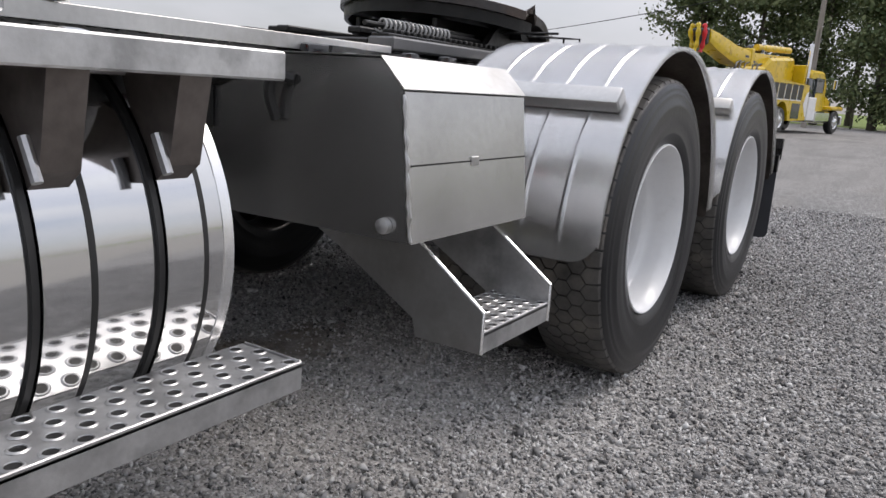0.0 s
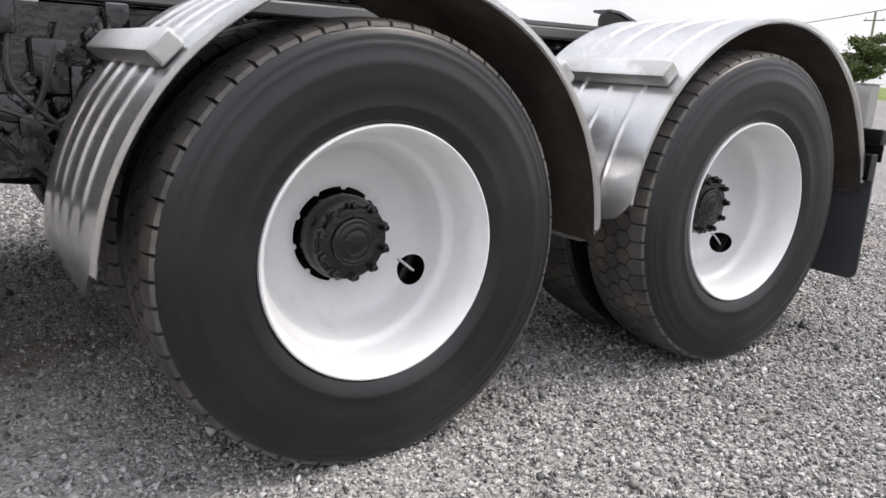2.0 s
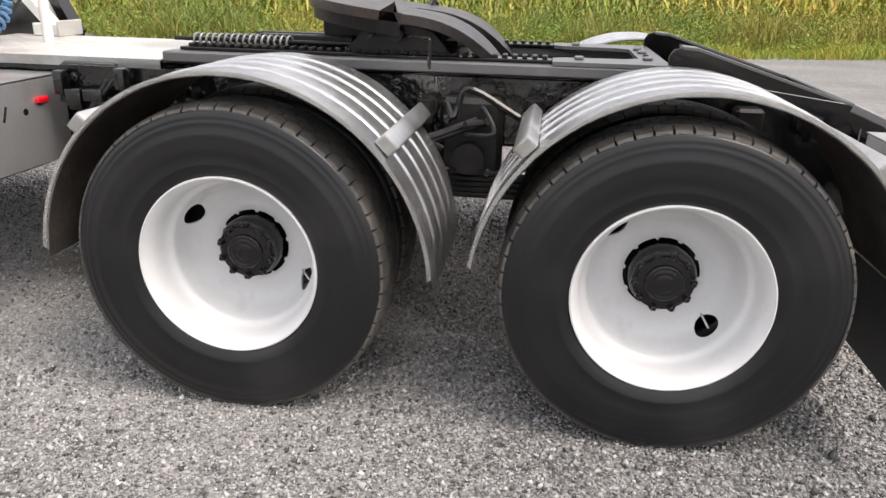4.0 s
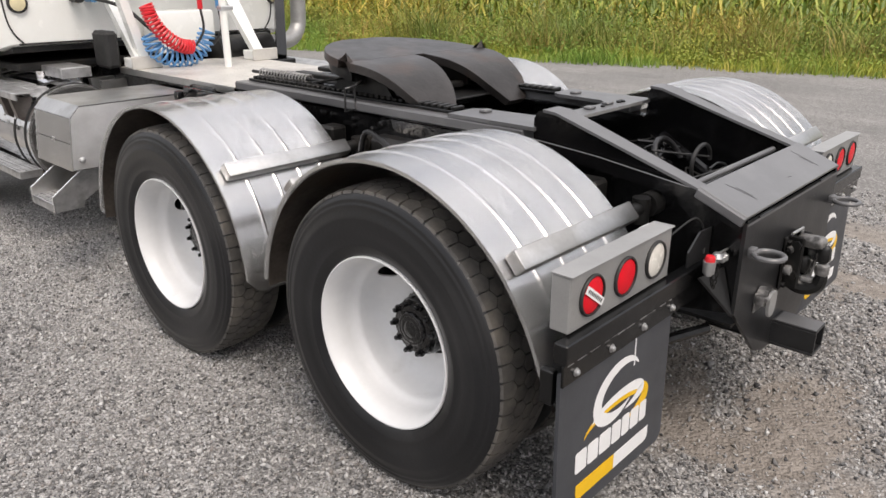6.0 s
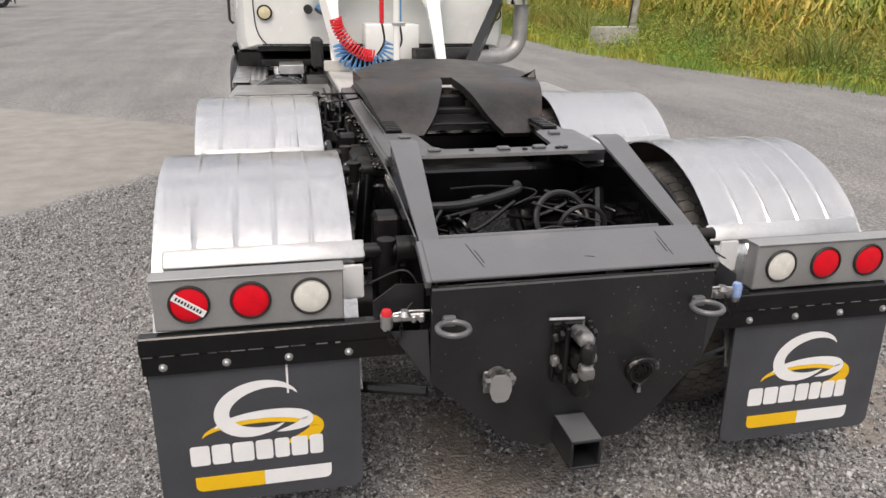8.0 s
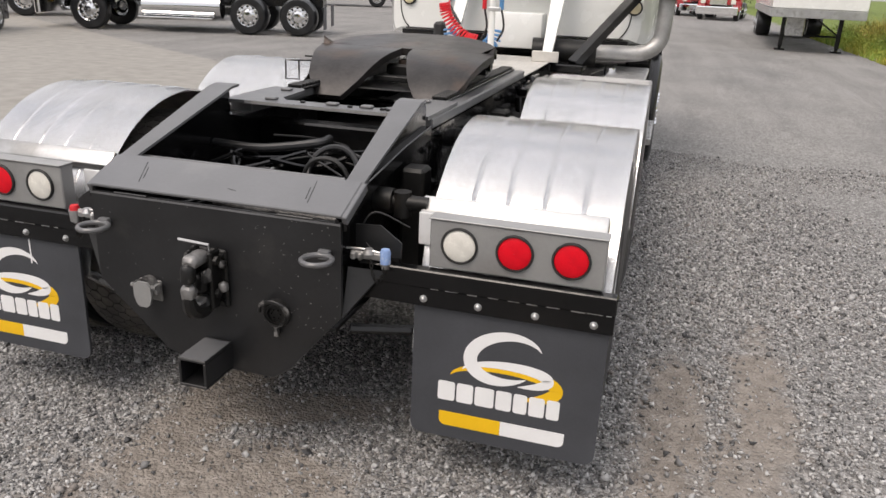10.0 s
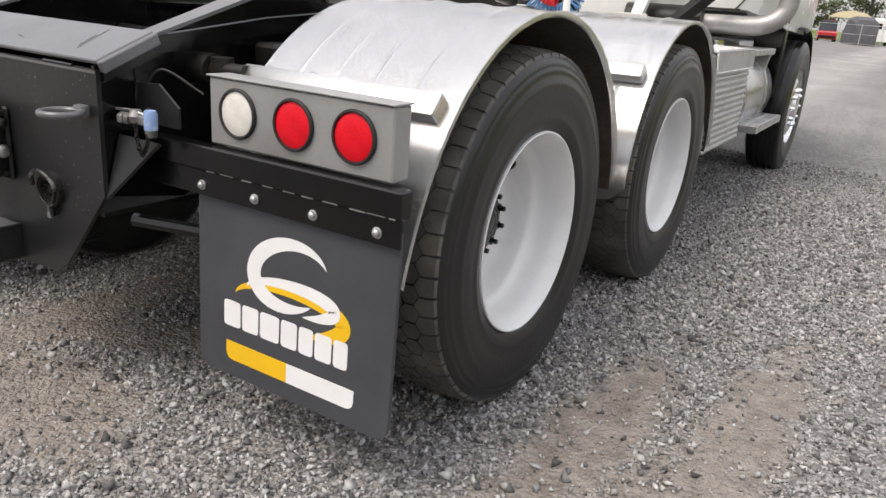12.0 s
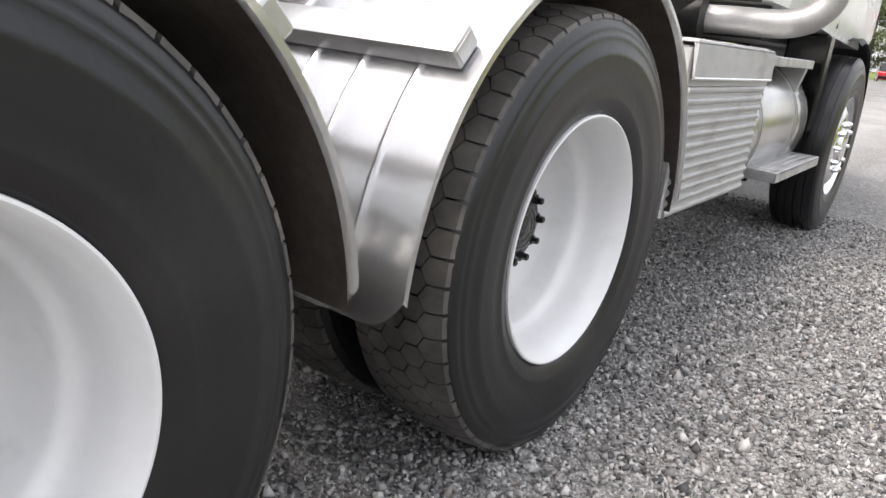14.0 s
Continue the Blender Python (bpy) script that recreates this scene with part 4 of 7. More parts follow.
for s in (-1, 1):
    dz = 0.0 if s < 0 else -0.014
    x = sorted((s * 0.683, s * 1.217))
    lb = part("light_box", boxed(x, (-0.712, -0.652), (0.793 + dz, 0.95 + dz), 0.004), M["silver"], truck, "silver-grey steel tail light box")
    part("top_lip", boxed(sorted((s * 0.679, s * 1.221)), (-0.718, -0.65), (0.9505 + dz, 0.9545 + dz), 0.001), M["silver"], lb)
    for lx, lens, lab in ((1.118, M["red_lens"], "red tail lamp lens"), (0.949, M["red_lens"], "red tail lamp lens"), (0.778, M["white_lens"], "white reversing lamp lens")):
        lamp(lb, s * lx, -0.712, 0.8745 + dz, lens, lab)
    if s < 0:
        m = at(-1.118, -0.7235, 0.8745) @ pose(0, 0, 0, 0, 36, 0)
        tape = part("sticker", boxed((-0.051, 0.051), (-0.001, 0.0008), (-0.011, 0.011), 0.0), M["print_white"], lb, "white sticker strip across the lens", m)
        for k in range(9):
            part("mark", boxed((-0.042 + k * 0.0095, -0.0365 + k * 0.0095), (-0.0016, -0.0011), (-0.005, 0.005), 0.0), M["rubber"], tape)
    hg = part("flap_hanger", boxed(sorted((s * 0.46, s * 1.262)), (-0.7345, -0.7265), (0.667 + dz, 0.7295 + dz), 0.002), M["black"], truck, "black steel flap hanger bar")
    part("hanger_bar", boxed(sorted((s * 0.46, s * 1.264)), (-0.742, -0.7), (0.73 + dz, 0.7895 + dz), 0.004), M["black"], hg)
    rng = random.Random(91 + s)
    sx = 0.7
    while sx < 1.24:
        ln = rng.uniform(0.006, 0.05)
        part("chipped_edge", boxed(sorted((s * sx, s * min(1.255, sx + ln))), (-0.7428, -0.741), (0.7305 + dz + rng.uniform(-0.0012, 0.0012), 0.7325 + dz), 0.0), M["bare"] if rng.random() < 0.45 else M["galv"], hg, "paint chipped along the bar's edge")
        sx += ln + rng.uniform(0.004, 0.035)
    for bx in (-0.264, -0.088, 0.089, 0.264):
        part("flap_bolt", revolved([(0, 0.0125), (0.002, 0.0125), (0.003, 0.0095), (0.008, 0.0085), (0.011, 0.005), (0.012, 0.0005)], 12, False, False), M["galv"], hg, "galvanised bolt head",
             at(s * 0.94 + s * bx, -0.7352, 0.693 + dz) @ pose(0, 0, 0, 0, 0, -90))
    if s < 0:
        part("edge_post", boxed(sorted((s * 1.235, s * 1.26)), (-0.7, -0.66), (0.6 + dz, 0.7 + dz), 0.003), M["black"], hg)
    # flap
    poly = [(-0.305, 0.49), (-0.305, 0.035)] + [(-0.27 + 0.035 * math.cos(a), 0.035 + 0.035 * math.sin(a)) for a in (math.pi * 1.15, math.pi * 1.3, math.pi * 1.45)]
    poly += [(0.27 + 0.035 * math.cos(a), 0.035 + 0.035 * math.sin(a)) for a in (-math.pi * 0.45, -math.pi * 0.3, -math.pi * 0.15)] + [(0.305, 0.035), (0.305, 0.49)]
    fm = at(s * 0.947, -0.7195, 0.205 + dz) @ pose(0, 0, 0, -1.2 if s < 0 else -1.6, 0, 0)
    fl = part("mud_flap", prism(poly, -0.011, IN_XZ), M["flap"], truck, "dark rubber mud flap with white and yellow printing", fm)

    def band(name, material, cx, cz, rx, rz, d0, d1, w, lift, peak=0.5, tilt=0.0, sharp=0.8):
        """A printed stroke: an arc of a tilted ellipse that swells at its peak and runs out to points."""
        bm = bmesh.new()
        prev, n = None, 48
        ct, st = math.cos(radians(tilt)), math.sin(radians(tilt))
        for i in range(n + 1):
            u = i / n
            a = radians(d0 + (d1 - d0) * u)
            k = (u / peak) if u < peak else (1 - u) / (1 - peak)
            h = w * math.sin(min(1, max(0, k)) * math.pi / 2) ** sharp / 2 + 0.0006
            nx, nz = math.cos(a) / rx, math.sin(a) / rz
            nl = math.hypot(nx, nz)
            row = []
            for o in (-1, 1):
                px, pz = rx * math.cos(a) + o * h * nx / nl, rz * math.sin(a) + o * h * nz / nl
                row.append(bm.verts.new((cx + px * ct - pz * st, -0.0115 - lift, cz + px * st + pz * ct)))
            if prev:
                bm.faces.new((prev[0], prev[1], row[1], row[0]))
            prev = row
        return part(name, bm, material, fl)
    band("printed_swoosh", M["yellow"], -0.004, 0.232, 0.172, 0.05, 172, -68, 0.04, 0.0003, 0.78, 2)
    band("printed_swoosh", M["print_white"], 0.002, 0.262, 0.138, 0.034, 176, -72, 0.034, 0.0006, 0.7, 2)
    band("printed_arc", M["print_white"], 0.004, 0.318, 0.118, 0.078, 14, 296, 0.044, 0.0009, 0.62, 12)
    bx = -0.214
    for w in (0.062, 0.06, 0.068, 0.056, 0.049, 0.055, 0.046):    # plain blocks where the lettering stands
        r_, z0, z1 = 0.008, 0.138, 0.206
        rim = [(bx + (r_ if cx < 0 else w - 0.005 - r_) + r_ * math.cos(radians(a)), (z0 + r_ if cz < 0 else z1 - r_) + r_ * math.sin(radians(a)))
               for cx, cz, a0 in ((1, -1, -90), (1, 1, 0), (-1, 1, 90), (-1, -1, 180)) for a in (a0, a0 + 45, a0 + 90)]
        part("printed_block", prism(rim, -0.0012, at(0, -0.011, 0) @ IN_XZ), M["print_white"], fl)
        bx += w + 0.001
    if s < 0:
        part("drip", boxed((0.083, 0.089), (-0.0118, -0.0109), (0.36, 0.462), 0.0), M["print_white"], fl, "pale dried drip below a bolt")
    c = 0.02
    arc = lambda cx, a0: [(cx + c * math.cos(radians(a0 + t)), 0.046 + c + c * math.sin(radians(a0 + t))) for t in (0, 30, 60, 90)]
    part("printed_bar", prism([(-0.206, 0.096)] + arc(-0.186, 180) + [(-0.001, 0.046), (-0.001, 0.096)], -0.0015, at(0, -0.011, 0) @ IN_XZ), M["yellow"], fl)
    part("printed_bar", prism([(-0.0005, 0.096), (-0.0005, 0.046)] + arc(0.186, 270) + [(0.206, 0.096)], -0.0015, at(0, -0.011, 0) @ IN_XZ), M["print_white"], fl)

# -- tapered tail: side gussets, sloped lid, back plate --
for s in (-1, 1):
    side_poly = [(-0.02, 1.055), (-0.02, 1.15), (-0.035, 1.175), (-0.075, 1.186), (-0.12, 1.182), (-0.64, 1.02), (-0.84, 0.935), (-0.84, 0.62), (-0.6, 0.58), (-0.05, 0.79)]
    part("tail_side", prism(side_poly, 0.012, at(0.432 * s - 0.006, 0, 0) @ IN_YZ), M["black"], truck, "black tapered tail plate")
    # flange colour is black paint greyed for sky sheen
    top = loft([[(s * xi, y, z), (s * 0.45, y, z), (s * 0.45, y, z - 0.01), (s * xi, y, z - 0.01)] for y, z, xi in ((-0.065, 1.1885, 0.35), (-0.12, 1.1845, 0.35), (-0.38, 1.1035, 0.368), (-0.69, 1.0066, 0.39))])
    part("tail_flange", top, M["worn_sheen_black"], truck, "satin black top flange narrowing towards the lid")
    ledge = [(-0.01, 1.078), (-0.3, 1.055), (-0.66, 1.008), (-0.83, 0.935), (-0.83, 0.9), (-0.66, 0.965), (-0.3, 1.01), (-0.01, 1.03)]
    part("tail_ledge", prism(ledge, 0.02, at(0.4385 if s > 0 else -0.4585, 0, 0) @ IN_YZ), M["black"], truck, "black stiffening strip along the tail plate")
    part("ledge_edge", tube([(s * 0.456, -0.01, 1.0785), (s * 0.456, -0.3, 1.0555), (s * 0.456, -0.645, 1.0105)], 0.0028, 6), M["worn_sheen_black"], truck, "worn grey edge of the stiffening strip")
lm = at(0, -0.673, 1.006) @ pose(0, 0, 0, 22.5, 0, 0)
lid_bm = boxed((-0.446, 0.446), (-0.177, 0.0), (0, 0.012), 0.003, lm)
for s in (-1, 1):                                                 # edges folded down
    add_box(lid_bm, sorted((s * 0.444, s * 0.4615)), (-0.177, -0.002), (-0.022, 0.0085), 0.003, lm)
# the lid's grey imitates reflected sky on black paint
part("tail_lid", lid_bm, M["lid"], truck, "satin black sloping lid with scratches, greyed for sky sheen")
for x, y, ln, turn in ((-0.3, -0.085, 0.11, 18), (-0.287, -0.09, 0.06, 17), (0.31, -0.08, 0.11, 8), (0.3, -0.09, 0.06, 9), (0.05, -0.12, 0.03, 80)):
    part("scuff", boxed((-0.0013, 0.0013), (-ln / 2, ln / 2), (0.0121, 0.0126), 0.0, lm @ at(x, y, 0) @ pose(0, 0, 0, 0, 0, turn)), M["grime"], truck, "dark scratch on the lid")
back = [(-0.445, 0.927), (-0.445, 0.62), (-0.2, 0.395), (-0.11, 0.36), (0.2, 0.36), (0.26, 0.4), (0.445, 0.62), (0.445, 0.927)]
bp = part("tail_plate", prism(back, 0.012, at(0, -0.842, 0) @ IN_XZ), M["black_flat"], truck, "satin black back plate")
for x0, x1 in ((-0.35, -0.23), (0.235, 0.355)):
    part("weld", tube([(x0, -0.842, 0.929), (x1, -0.842, 0.929)], 0.004, 6), M["black_flat"], bp)
for s in (-1, 1):                                                 # tow eyes
    ring = bmesh.new()
    c = Vector((s * 0.395, -0.905, 0.826))
    add_tube(ring, [c + Vector((0.045 * math.cos(a), 0.045 * math.sin(a), 0.0)) for a in (2 * math.pi * k / 28 for k in range(28))], 0.0085, 10, True, True)
    add_box(ring, (c.x - 0.02, c.x + 0.02), (-0.866, -0.84), (0.81, 0.842), 0.008, None, 2)
    part("tow_eye", ring, M["worn_sheen_black"], bp, "forged tow eye with worn black paint")
sock = boxed((-0.285, -0.2), (-0.85, -0.842), (0.57, 0.645), 0.004)   # covered socket
add_tube(sock, [(-0.243, -0.845, 0.625), (-0.243, -0.88, 0.625)], 0.034, 20)
add_tube(sock, [(-0.29, -0.882, 0.632), (-0.196, -0.882, 0.632)], 0.008, 8)
for x in (-0.283, -0.203):
    add_box(sock, (x - 0.008, x + 0.008), (-0.88, -0.85), (0.605, 0.64), 0.006, None, 2)
part("trailer_socket", sock, M["bare"], bp, "grey trailer socket with closed lid")
shield = [(-0.275, 0.635), (-0.277, 0.6), (-0.268, 0.572), (-0.256, 0.562), (-0.23, 0.562), (-0.218, 0.572), (-0.209, 0.6), (-0.211, 0.635), (-0.226, 0.65), (-0.26, 0.65)]
lid = part("socket_lid", prism(shield, 0.01, at(0, -0.893, 0) @ IN_XZ), M["silver"], bp, "rounded grey socket lid")
gl = bmesh.new()
add_revolve(gl, [(0, 0.048), (0.014, 0.046), (0.02, 0.036), (0.02, 0.028), (0.01, 0.026), (0.01, 0.0005)], 26, False, False)
bmesh.ops.transform(gl, matrix=at(0.225, -0.842, 0.6) @ pose(0, 0, 0, 0, 0, -90), verts=gl.verts)
add_box(gl, (0.214, 0.236), (-0.86, -0.846), (0.525, 0.57), 0.004)
for k in range(6):
    a = math.pi * k / 3
    add_tube(gl, [(0.225 + 0.016 * math.cos(a), -0.852, 0.6 + 0.016 * math.sin(a)), (0.225 + 0.016 * math.cos(a), -0.862, 0.6 + 0.016 * math.sin(a))], 0.003, 6)
part("trailer_socket", gl, M["grime"], bp, "open round black trailer socket")
part("socket_ring", tube([(0.225 + 0.037 * math.cos(a), -0.864, 0.6 + 0.037 * math.sin(a)) for a in (2 * math.pi * k / 30 for k in range(31))], 0.003, 6), M["hook"], bp, "worn bright socket ring")
part("socket_lid", tube(smooth_line([(0.174, -0.868, 0.606), (0.184, -0.874, 0.636), (0.225, -0.878, 0.652), (0.266, -0.874, 0.636), (0.276, -0.868, 0.606)], 5), 0.006, 8), M["hook"], bp, "raised socket lid rim")
part("socket_latch", prism([(0.2, 0.566), (0.222, 0.552), (0.218, 0.524), (0.232, 0.524), (0.228, 0.552), (0.25, 0.566), (0.244, 0.572), (0.225, 0.56), (0.206, 0.572)], 0.006, at(0, -0.862, 0) @ IN_XZ), M["bare"], bp)
chip = bmesh.new()                                                # chipped paint and splashes on the back plate
rng = random.Random(77)
for k in range(110):
    x = rng.gauss(0.3, 0.07) if k % 2 else rng.uniform(-0.42, 0.42)
    z = rng.uniform(0.56, 0.92)
    if abs(x) > 0.435:
        continue
    r = rng.uniform(0.0008, 0.0026) * (1.5 if k % 9 == 0 else 1.0)
    n = rng.choice((5, 6, 7))
    chip.faces.new([chip.verts.new((x + r * rng.uniform(0.6, 1.2) * math.cos(2 * math.pi * q / n), -0.8428, z + r * rng.uniform(0.6, 1.2) * math.sin(2 * math.pi * q / n))) for q in range(n)])
tagged(part("chipped_spot", chip, M["bare"], bp), kind="stuff")
part("top_edge", boxed((-0.445, 0.445), (-0.8445, -0.8425), (0.918, 0.925), 0.0), M["worn_sheen_black"], bp, "worn grey upper edge")
# pintle hook
def worn_lump(name, x, y, z, label, material, parent, seed, seg=3):
    """A cast lump: a box rounded all over and dented."""
    r_ = random.Random(seed)
    bm = boxed(x, y, z, 0.42 * min(abs(a[1] - a[0]) for a in (x, y, z)), None, seg)
    for v in bm.verts:
        v.co += Vector((r_.uniform(-1, 1), r_.uniform(-1, 1), r_.uniform(-1, 1))) * 0.0018
    return part(name, bm, material, parent, label)


pk = boxed((-0.075, 0.055), (-0.856, -0.842), (0.59, 0.79), 0.006)
for x in (-0.046, 0.026):
    add_box(pk, (x - 0.007, x + 0.007), (-0.905, -0.85), (0.6, 0.795), 0.005)
for x in (-0.06, 0.04):
    for z in (0.61, 0.77):
        add_tube(pk, [(x, -0.85, z), (x, -0.868, z)], 0.011, 6)
ph = part("pintle_hook", pk, M["grime"], truck, "black forged pintle hook")
horn = tube(smooth_line([(-0.01, -0.862, 0.625), (-0.01, -0.91, 0.603), (-0.01, -0.955, 0.618), (-0.01, -0.968, 0.655), (-0.01, -0.958, 0.69)], 5), [0.036 - 0.001 * k for k in range(20)] + [0.012], 9)
part("lower_horn", horn, M["grime"], ph, "thick black hook horn")
worn_lump("horn_tip", (-0.034, 0.014), (-0.99, -0.942), (0.655, 0.708), "hook tip worn to bare metal", M["bare"], ph, 5)
worn_lump("throat_wear", (-0.03, 0.01), (-0.945, -0.9), (0.625, 0.645), "bare worn patch in the hook", M["bare"], ph, 6)
for x in (-0.07, 0.05):
    worn_lump("lug", (x - 0.014, x + 0.014), (-0.885, -0.855), (0.655, 0.69), "worn lug", M["bare"], ph, 7)
    worn_lump("lug", (x - 0.013, x + 0.013), (-0.88, -0.855), (0.735, 0.762), "worn lug", M["hook"], ph, 8)
worn_lump("upper_latch", (-0.036, 0.016), (-0.965, -0.87), (0.752, 0.797), "hook latch with paint worn off", M["bare"], ph, 1)
worn_lump("latch_nose", (-0.03, 0.01), (-0.985, -0.94), (0.705, 0.772), "", M["hook"], ph, 2)
worn_lump("hook_throat", (-0.034, 0.014), (-0.925, -0.855), (0.655, 0.72), "", M["grime"], ph, 3)
for z, y in ((0.765, -0.885), (0.655, -0.885)):
    part("pin", tube([(-0.066, y, z), (0.046, y, z)], 0.009, 8), M["hook"], ph, "grey pivot pin")
    for x in (-0.062, 0.042):
        part("pin_head", tube([(x - 0.006, y, z), (x + 0.006, y, z)], 0.016, 6), M["grime"], ph)
worn_lump("lock_block", (0.012, 0.034), (-0.935, -0.9), (0.7, 0.745), "", M["hook"], ph, 4)
part("latch_bar", tube([(-0.1, -0.875, 0.815), (0.01, -0.875, 0.81), (0.01, -0.875, 0.78)], 0.005, 8), M["galv"], truck, "thin steel latch bar")
rc = bmesh.new()                                                  # square receiver tube
for (xa, xb), (za, zb) in (((-0.05, 0.05), (0.455, 0.465)), ((-0.05, 0.05), (0.365, 0.375)), ((-0.05, -0.04), (0.3755, 0.4545)), ((0.04, 0.05), (0.3755, 0.4545))):
    add_box(rc, (xa, xb), (-0.997, -0.6), (za, zb), 0.002)
add_box(rc, (-0.039, 0.039), (-0.85, -0.84), (0.376, 0.454), 0.0)
rt = part("receiver_tube", rc, M["black_flat"], truck, "square black hitch receiver tube")
# added skin: rubbed top with the sky's reflection in its grey
part("pale_top", boxed((-0.047, 0.047), (-0.994, -0.852), (0.4652, 0.4664), 0.0), M["worn_sheen_black"], rt, "top face rubbed pale and lightened for sky reflection")
for s in (-1, 1):                                                 # triangular braces and air couplings
    bm = bmesh.new()
    lo = [bm.verts.new(p) for p in ((s * 0.445, -0.838, 0.615), (s * 0.445, -0.79, 0.772), (s * 0.555, -0.76, 0.762))]
    hi = [bm.verts.new(v.co + Vector((0, 0.008, -0.005))) for v in lo]
    bm.faces.new(lo)
    bm.faces.new(hi[::-1])
    for i in range(3):
        bm.faces.new((lo[i], hi[i], hi[(i + 1) % 3], lo[(i + 1) % 3]))
    part("brace_plate", bm, M["black_flat"], truck, "triangular grey-black brace plate")
    part("white_plate", boxed(sorted((s * 0.612, s * 0.682)), (-0.605, -0.6), (0.81, 0.92), 0.004), M["white"], truck, "small white-painted plate")
    gh = boxed(sorted((s * 0.455, s * 0.562)), (-0.797, -0.783), (0.806, 0.83), 0.004)
    add_box(gh, sorted((s * 0.458, s * 0.475)), (-0.806, -0.78), (0.803, 0.826), 0.004)
    add_box(gh, sorted((s * 0.482, s * 0.497)), (-0.806, -0.78), (0.803, 0.826), 0.004)
    add_tube(gh, [(s * 0.515, -0.79, 0.826), (s * 0.515, -0.79, 0.841)], [0.02, 0.012], 12)
    add_tube(gh, [(s * 0.568, -0.79, 0.782), (s * 0.568, -0.79, 0.8)], [0.012, 0.015], 12)
    part("air_coupling", gh, M["galv"] if s < 0 else M["bare"], truck, "pale cast air coupling" if s < 0 else "greasy cast air coupling")
    part("coupling_arm", tube(smooth_line([(s * 0.44, -0.79, 0.834), (s * 0.5, -0.792, 0.838), (s * 0.55, -0.792, 0.832)], 5), 0.0035, 6), M["galv"], truck, "bright worn coupling edge")
    part("coupling_bracket", prism([(s * 0.448, 0.8), (s * 0.448, 0.895), (s * 0.53, 0.9), (s * 0.6, 0.85), (s * 0.6, 0.8)], 0.006, at(0, -0.735, 0) @ IN_XZ), M["black_flat"], truck, "black coupling bracket plate")
    if s < 0:
        part("coupling_body", tube([(-0.568, -0.79, 0.79), (-0.568, -0.79, 0.829)], [0.018, 0.02], 14), M["galv"], truck, "pale cast coupling body")
    cap = tube([(s * 0.568, -0.79, 0.8 if s > 0 else 0.829), (s * 0.568, -0.79, 0.838), (s * 0.568, -0.79, 0.846)], [0.016, 0.0165, 0.013], 14)
    part("coupling_cap", cap, M["red_hose"] if s < 0 else M["faded_blue"], truck, "red coupling cap" if s < 0 else "faded blue coupling cap")
    ln = tube(smooth_line([(s * 0.5, -0.74, 0.82), (s * 0.46, -0.72, 0.87), (s * 0.5, -0.7, 0.93), (s * 0.6, -0.66, 0.88)], 6), 0.003, 6)
    part("wire", ln, M["rubber"], truck)
    ch = bmesh.new()
    sag = smooth_line([(s * 0.525, -0.8, 0.803), (s * 0.531, -0.802, 0.765), (s * 0.548, -0.803, 0.742), (s * 0.564, -0.802, 0.762), (s * 0.568, -0.8, 0.784)], 3)
    for k, c in enumerate(sag):
        ax = Vector((1, 0, 0)) if k % 2 else Vector((0, 1, 0))
        add_tube(ch, [c + 0.0045 * math.cos(t) * ax + Vector((0, 0, 0.0085 * math.sin(t))) for t in (2 * math.pi * j / 10 for j in range(10))], 0.0019, 5, True, True)
    part("chain", ch, M["grime"], truck, "short steel chain")
    part("cross_tube", tube([(s * 0.44, -0.76, 0.545), (s * 0.66, -0.66, 0.53)], 0.018, 8), M["black"], truck)

# -- hoses, lines and crossmembers inside the tail --
part("tail_floor", boxed((-0.42, 0.42), (-0.83, -0.05), (0.56, 0.572), 0.0), M["grime"], truck)
part("tail_crossmember", boxed((-0.425, 0.425), (-0.6, -0.56), (0.86, 0.96), 0.006), M["black"], truck)
# the pipe's grey stands in for the highlight along it
part("pipe", tube([(-0.42, -0.615, 0.992), (0.36, -0.615, 0.992)], 0.011, 10), M["worn_sheen_black"], truck, "pipe across the tail, greyed for its pale highlight")
loop = [(0.19 + 0.085 * math.cos(a), -0.4, 0.93 + 0.075 * math.sin(a)) for a in (2 * math.pi * k / 34 for k in range(31))]
part("hose_loop", tube(loop, 0.0085, 8), M["rubber"], truck, "hanging loop of black hose")
part("bent_pipe", tube(smooth_line([(-0.42, -0.16, 0.96), (-0.2, -0.17, 0.96), (0.02, -0.12, 0.99), (0.05, -0.06, 1.0)], 8), 0.018, 10), M["black_flat"], truck)
loop = [(0.16 + 0.1 * math.cos(a), -0.28 + 0.05 * math.sin(a), 0.92 + 0.09 * math.sin(a)) for a in (2 * math.pi * k / 30 for k in range(22))]
part("coiled_line", tube(loop, 0.012, 8), M["black_flat"], truck, "curled ribbed air line")
part("brace", tube([(0.24, -0.45, 0.86), (0.36, -0.14, 0.98)], 0.022, 8), M["black"], truck)
rng = random.Random(8)
for k in range(30):
    a = Vector((rng.uniform(-0.38, 0.38), rng.uniform(-0.5, -0.05), rng.uniform(0.78, 0.97)))
    pts = [a]
    for j in range(3):
        a = a + Vector((rng.uniform(-0.22, 0.22), rng.uniform(-0.16, 0.16), rng.uniform(-0.07, 0.07)))
        a.x, a.y, a.z = max(-0.39, min(0.39, a.x)), max(-0.53, min(0.0, a.y)), max(0.75, min(0.99, a.z))
        pts.append(a.copy())
    part("air_line", tube(smooth_line(pts, 6), (0.004, 0.006, 0.009)[k % 3], 6), M[("black_flat", "black", "black", "rubber", "black", "black")[k % 6]], truck)
part("air_tank", tube([(-0.3, -0.3, 0.72), (0.3, -0.3, 0.72)], 0.1, 22), M["black"], truck)

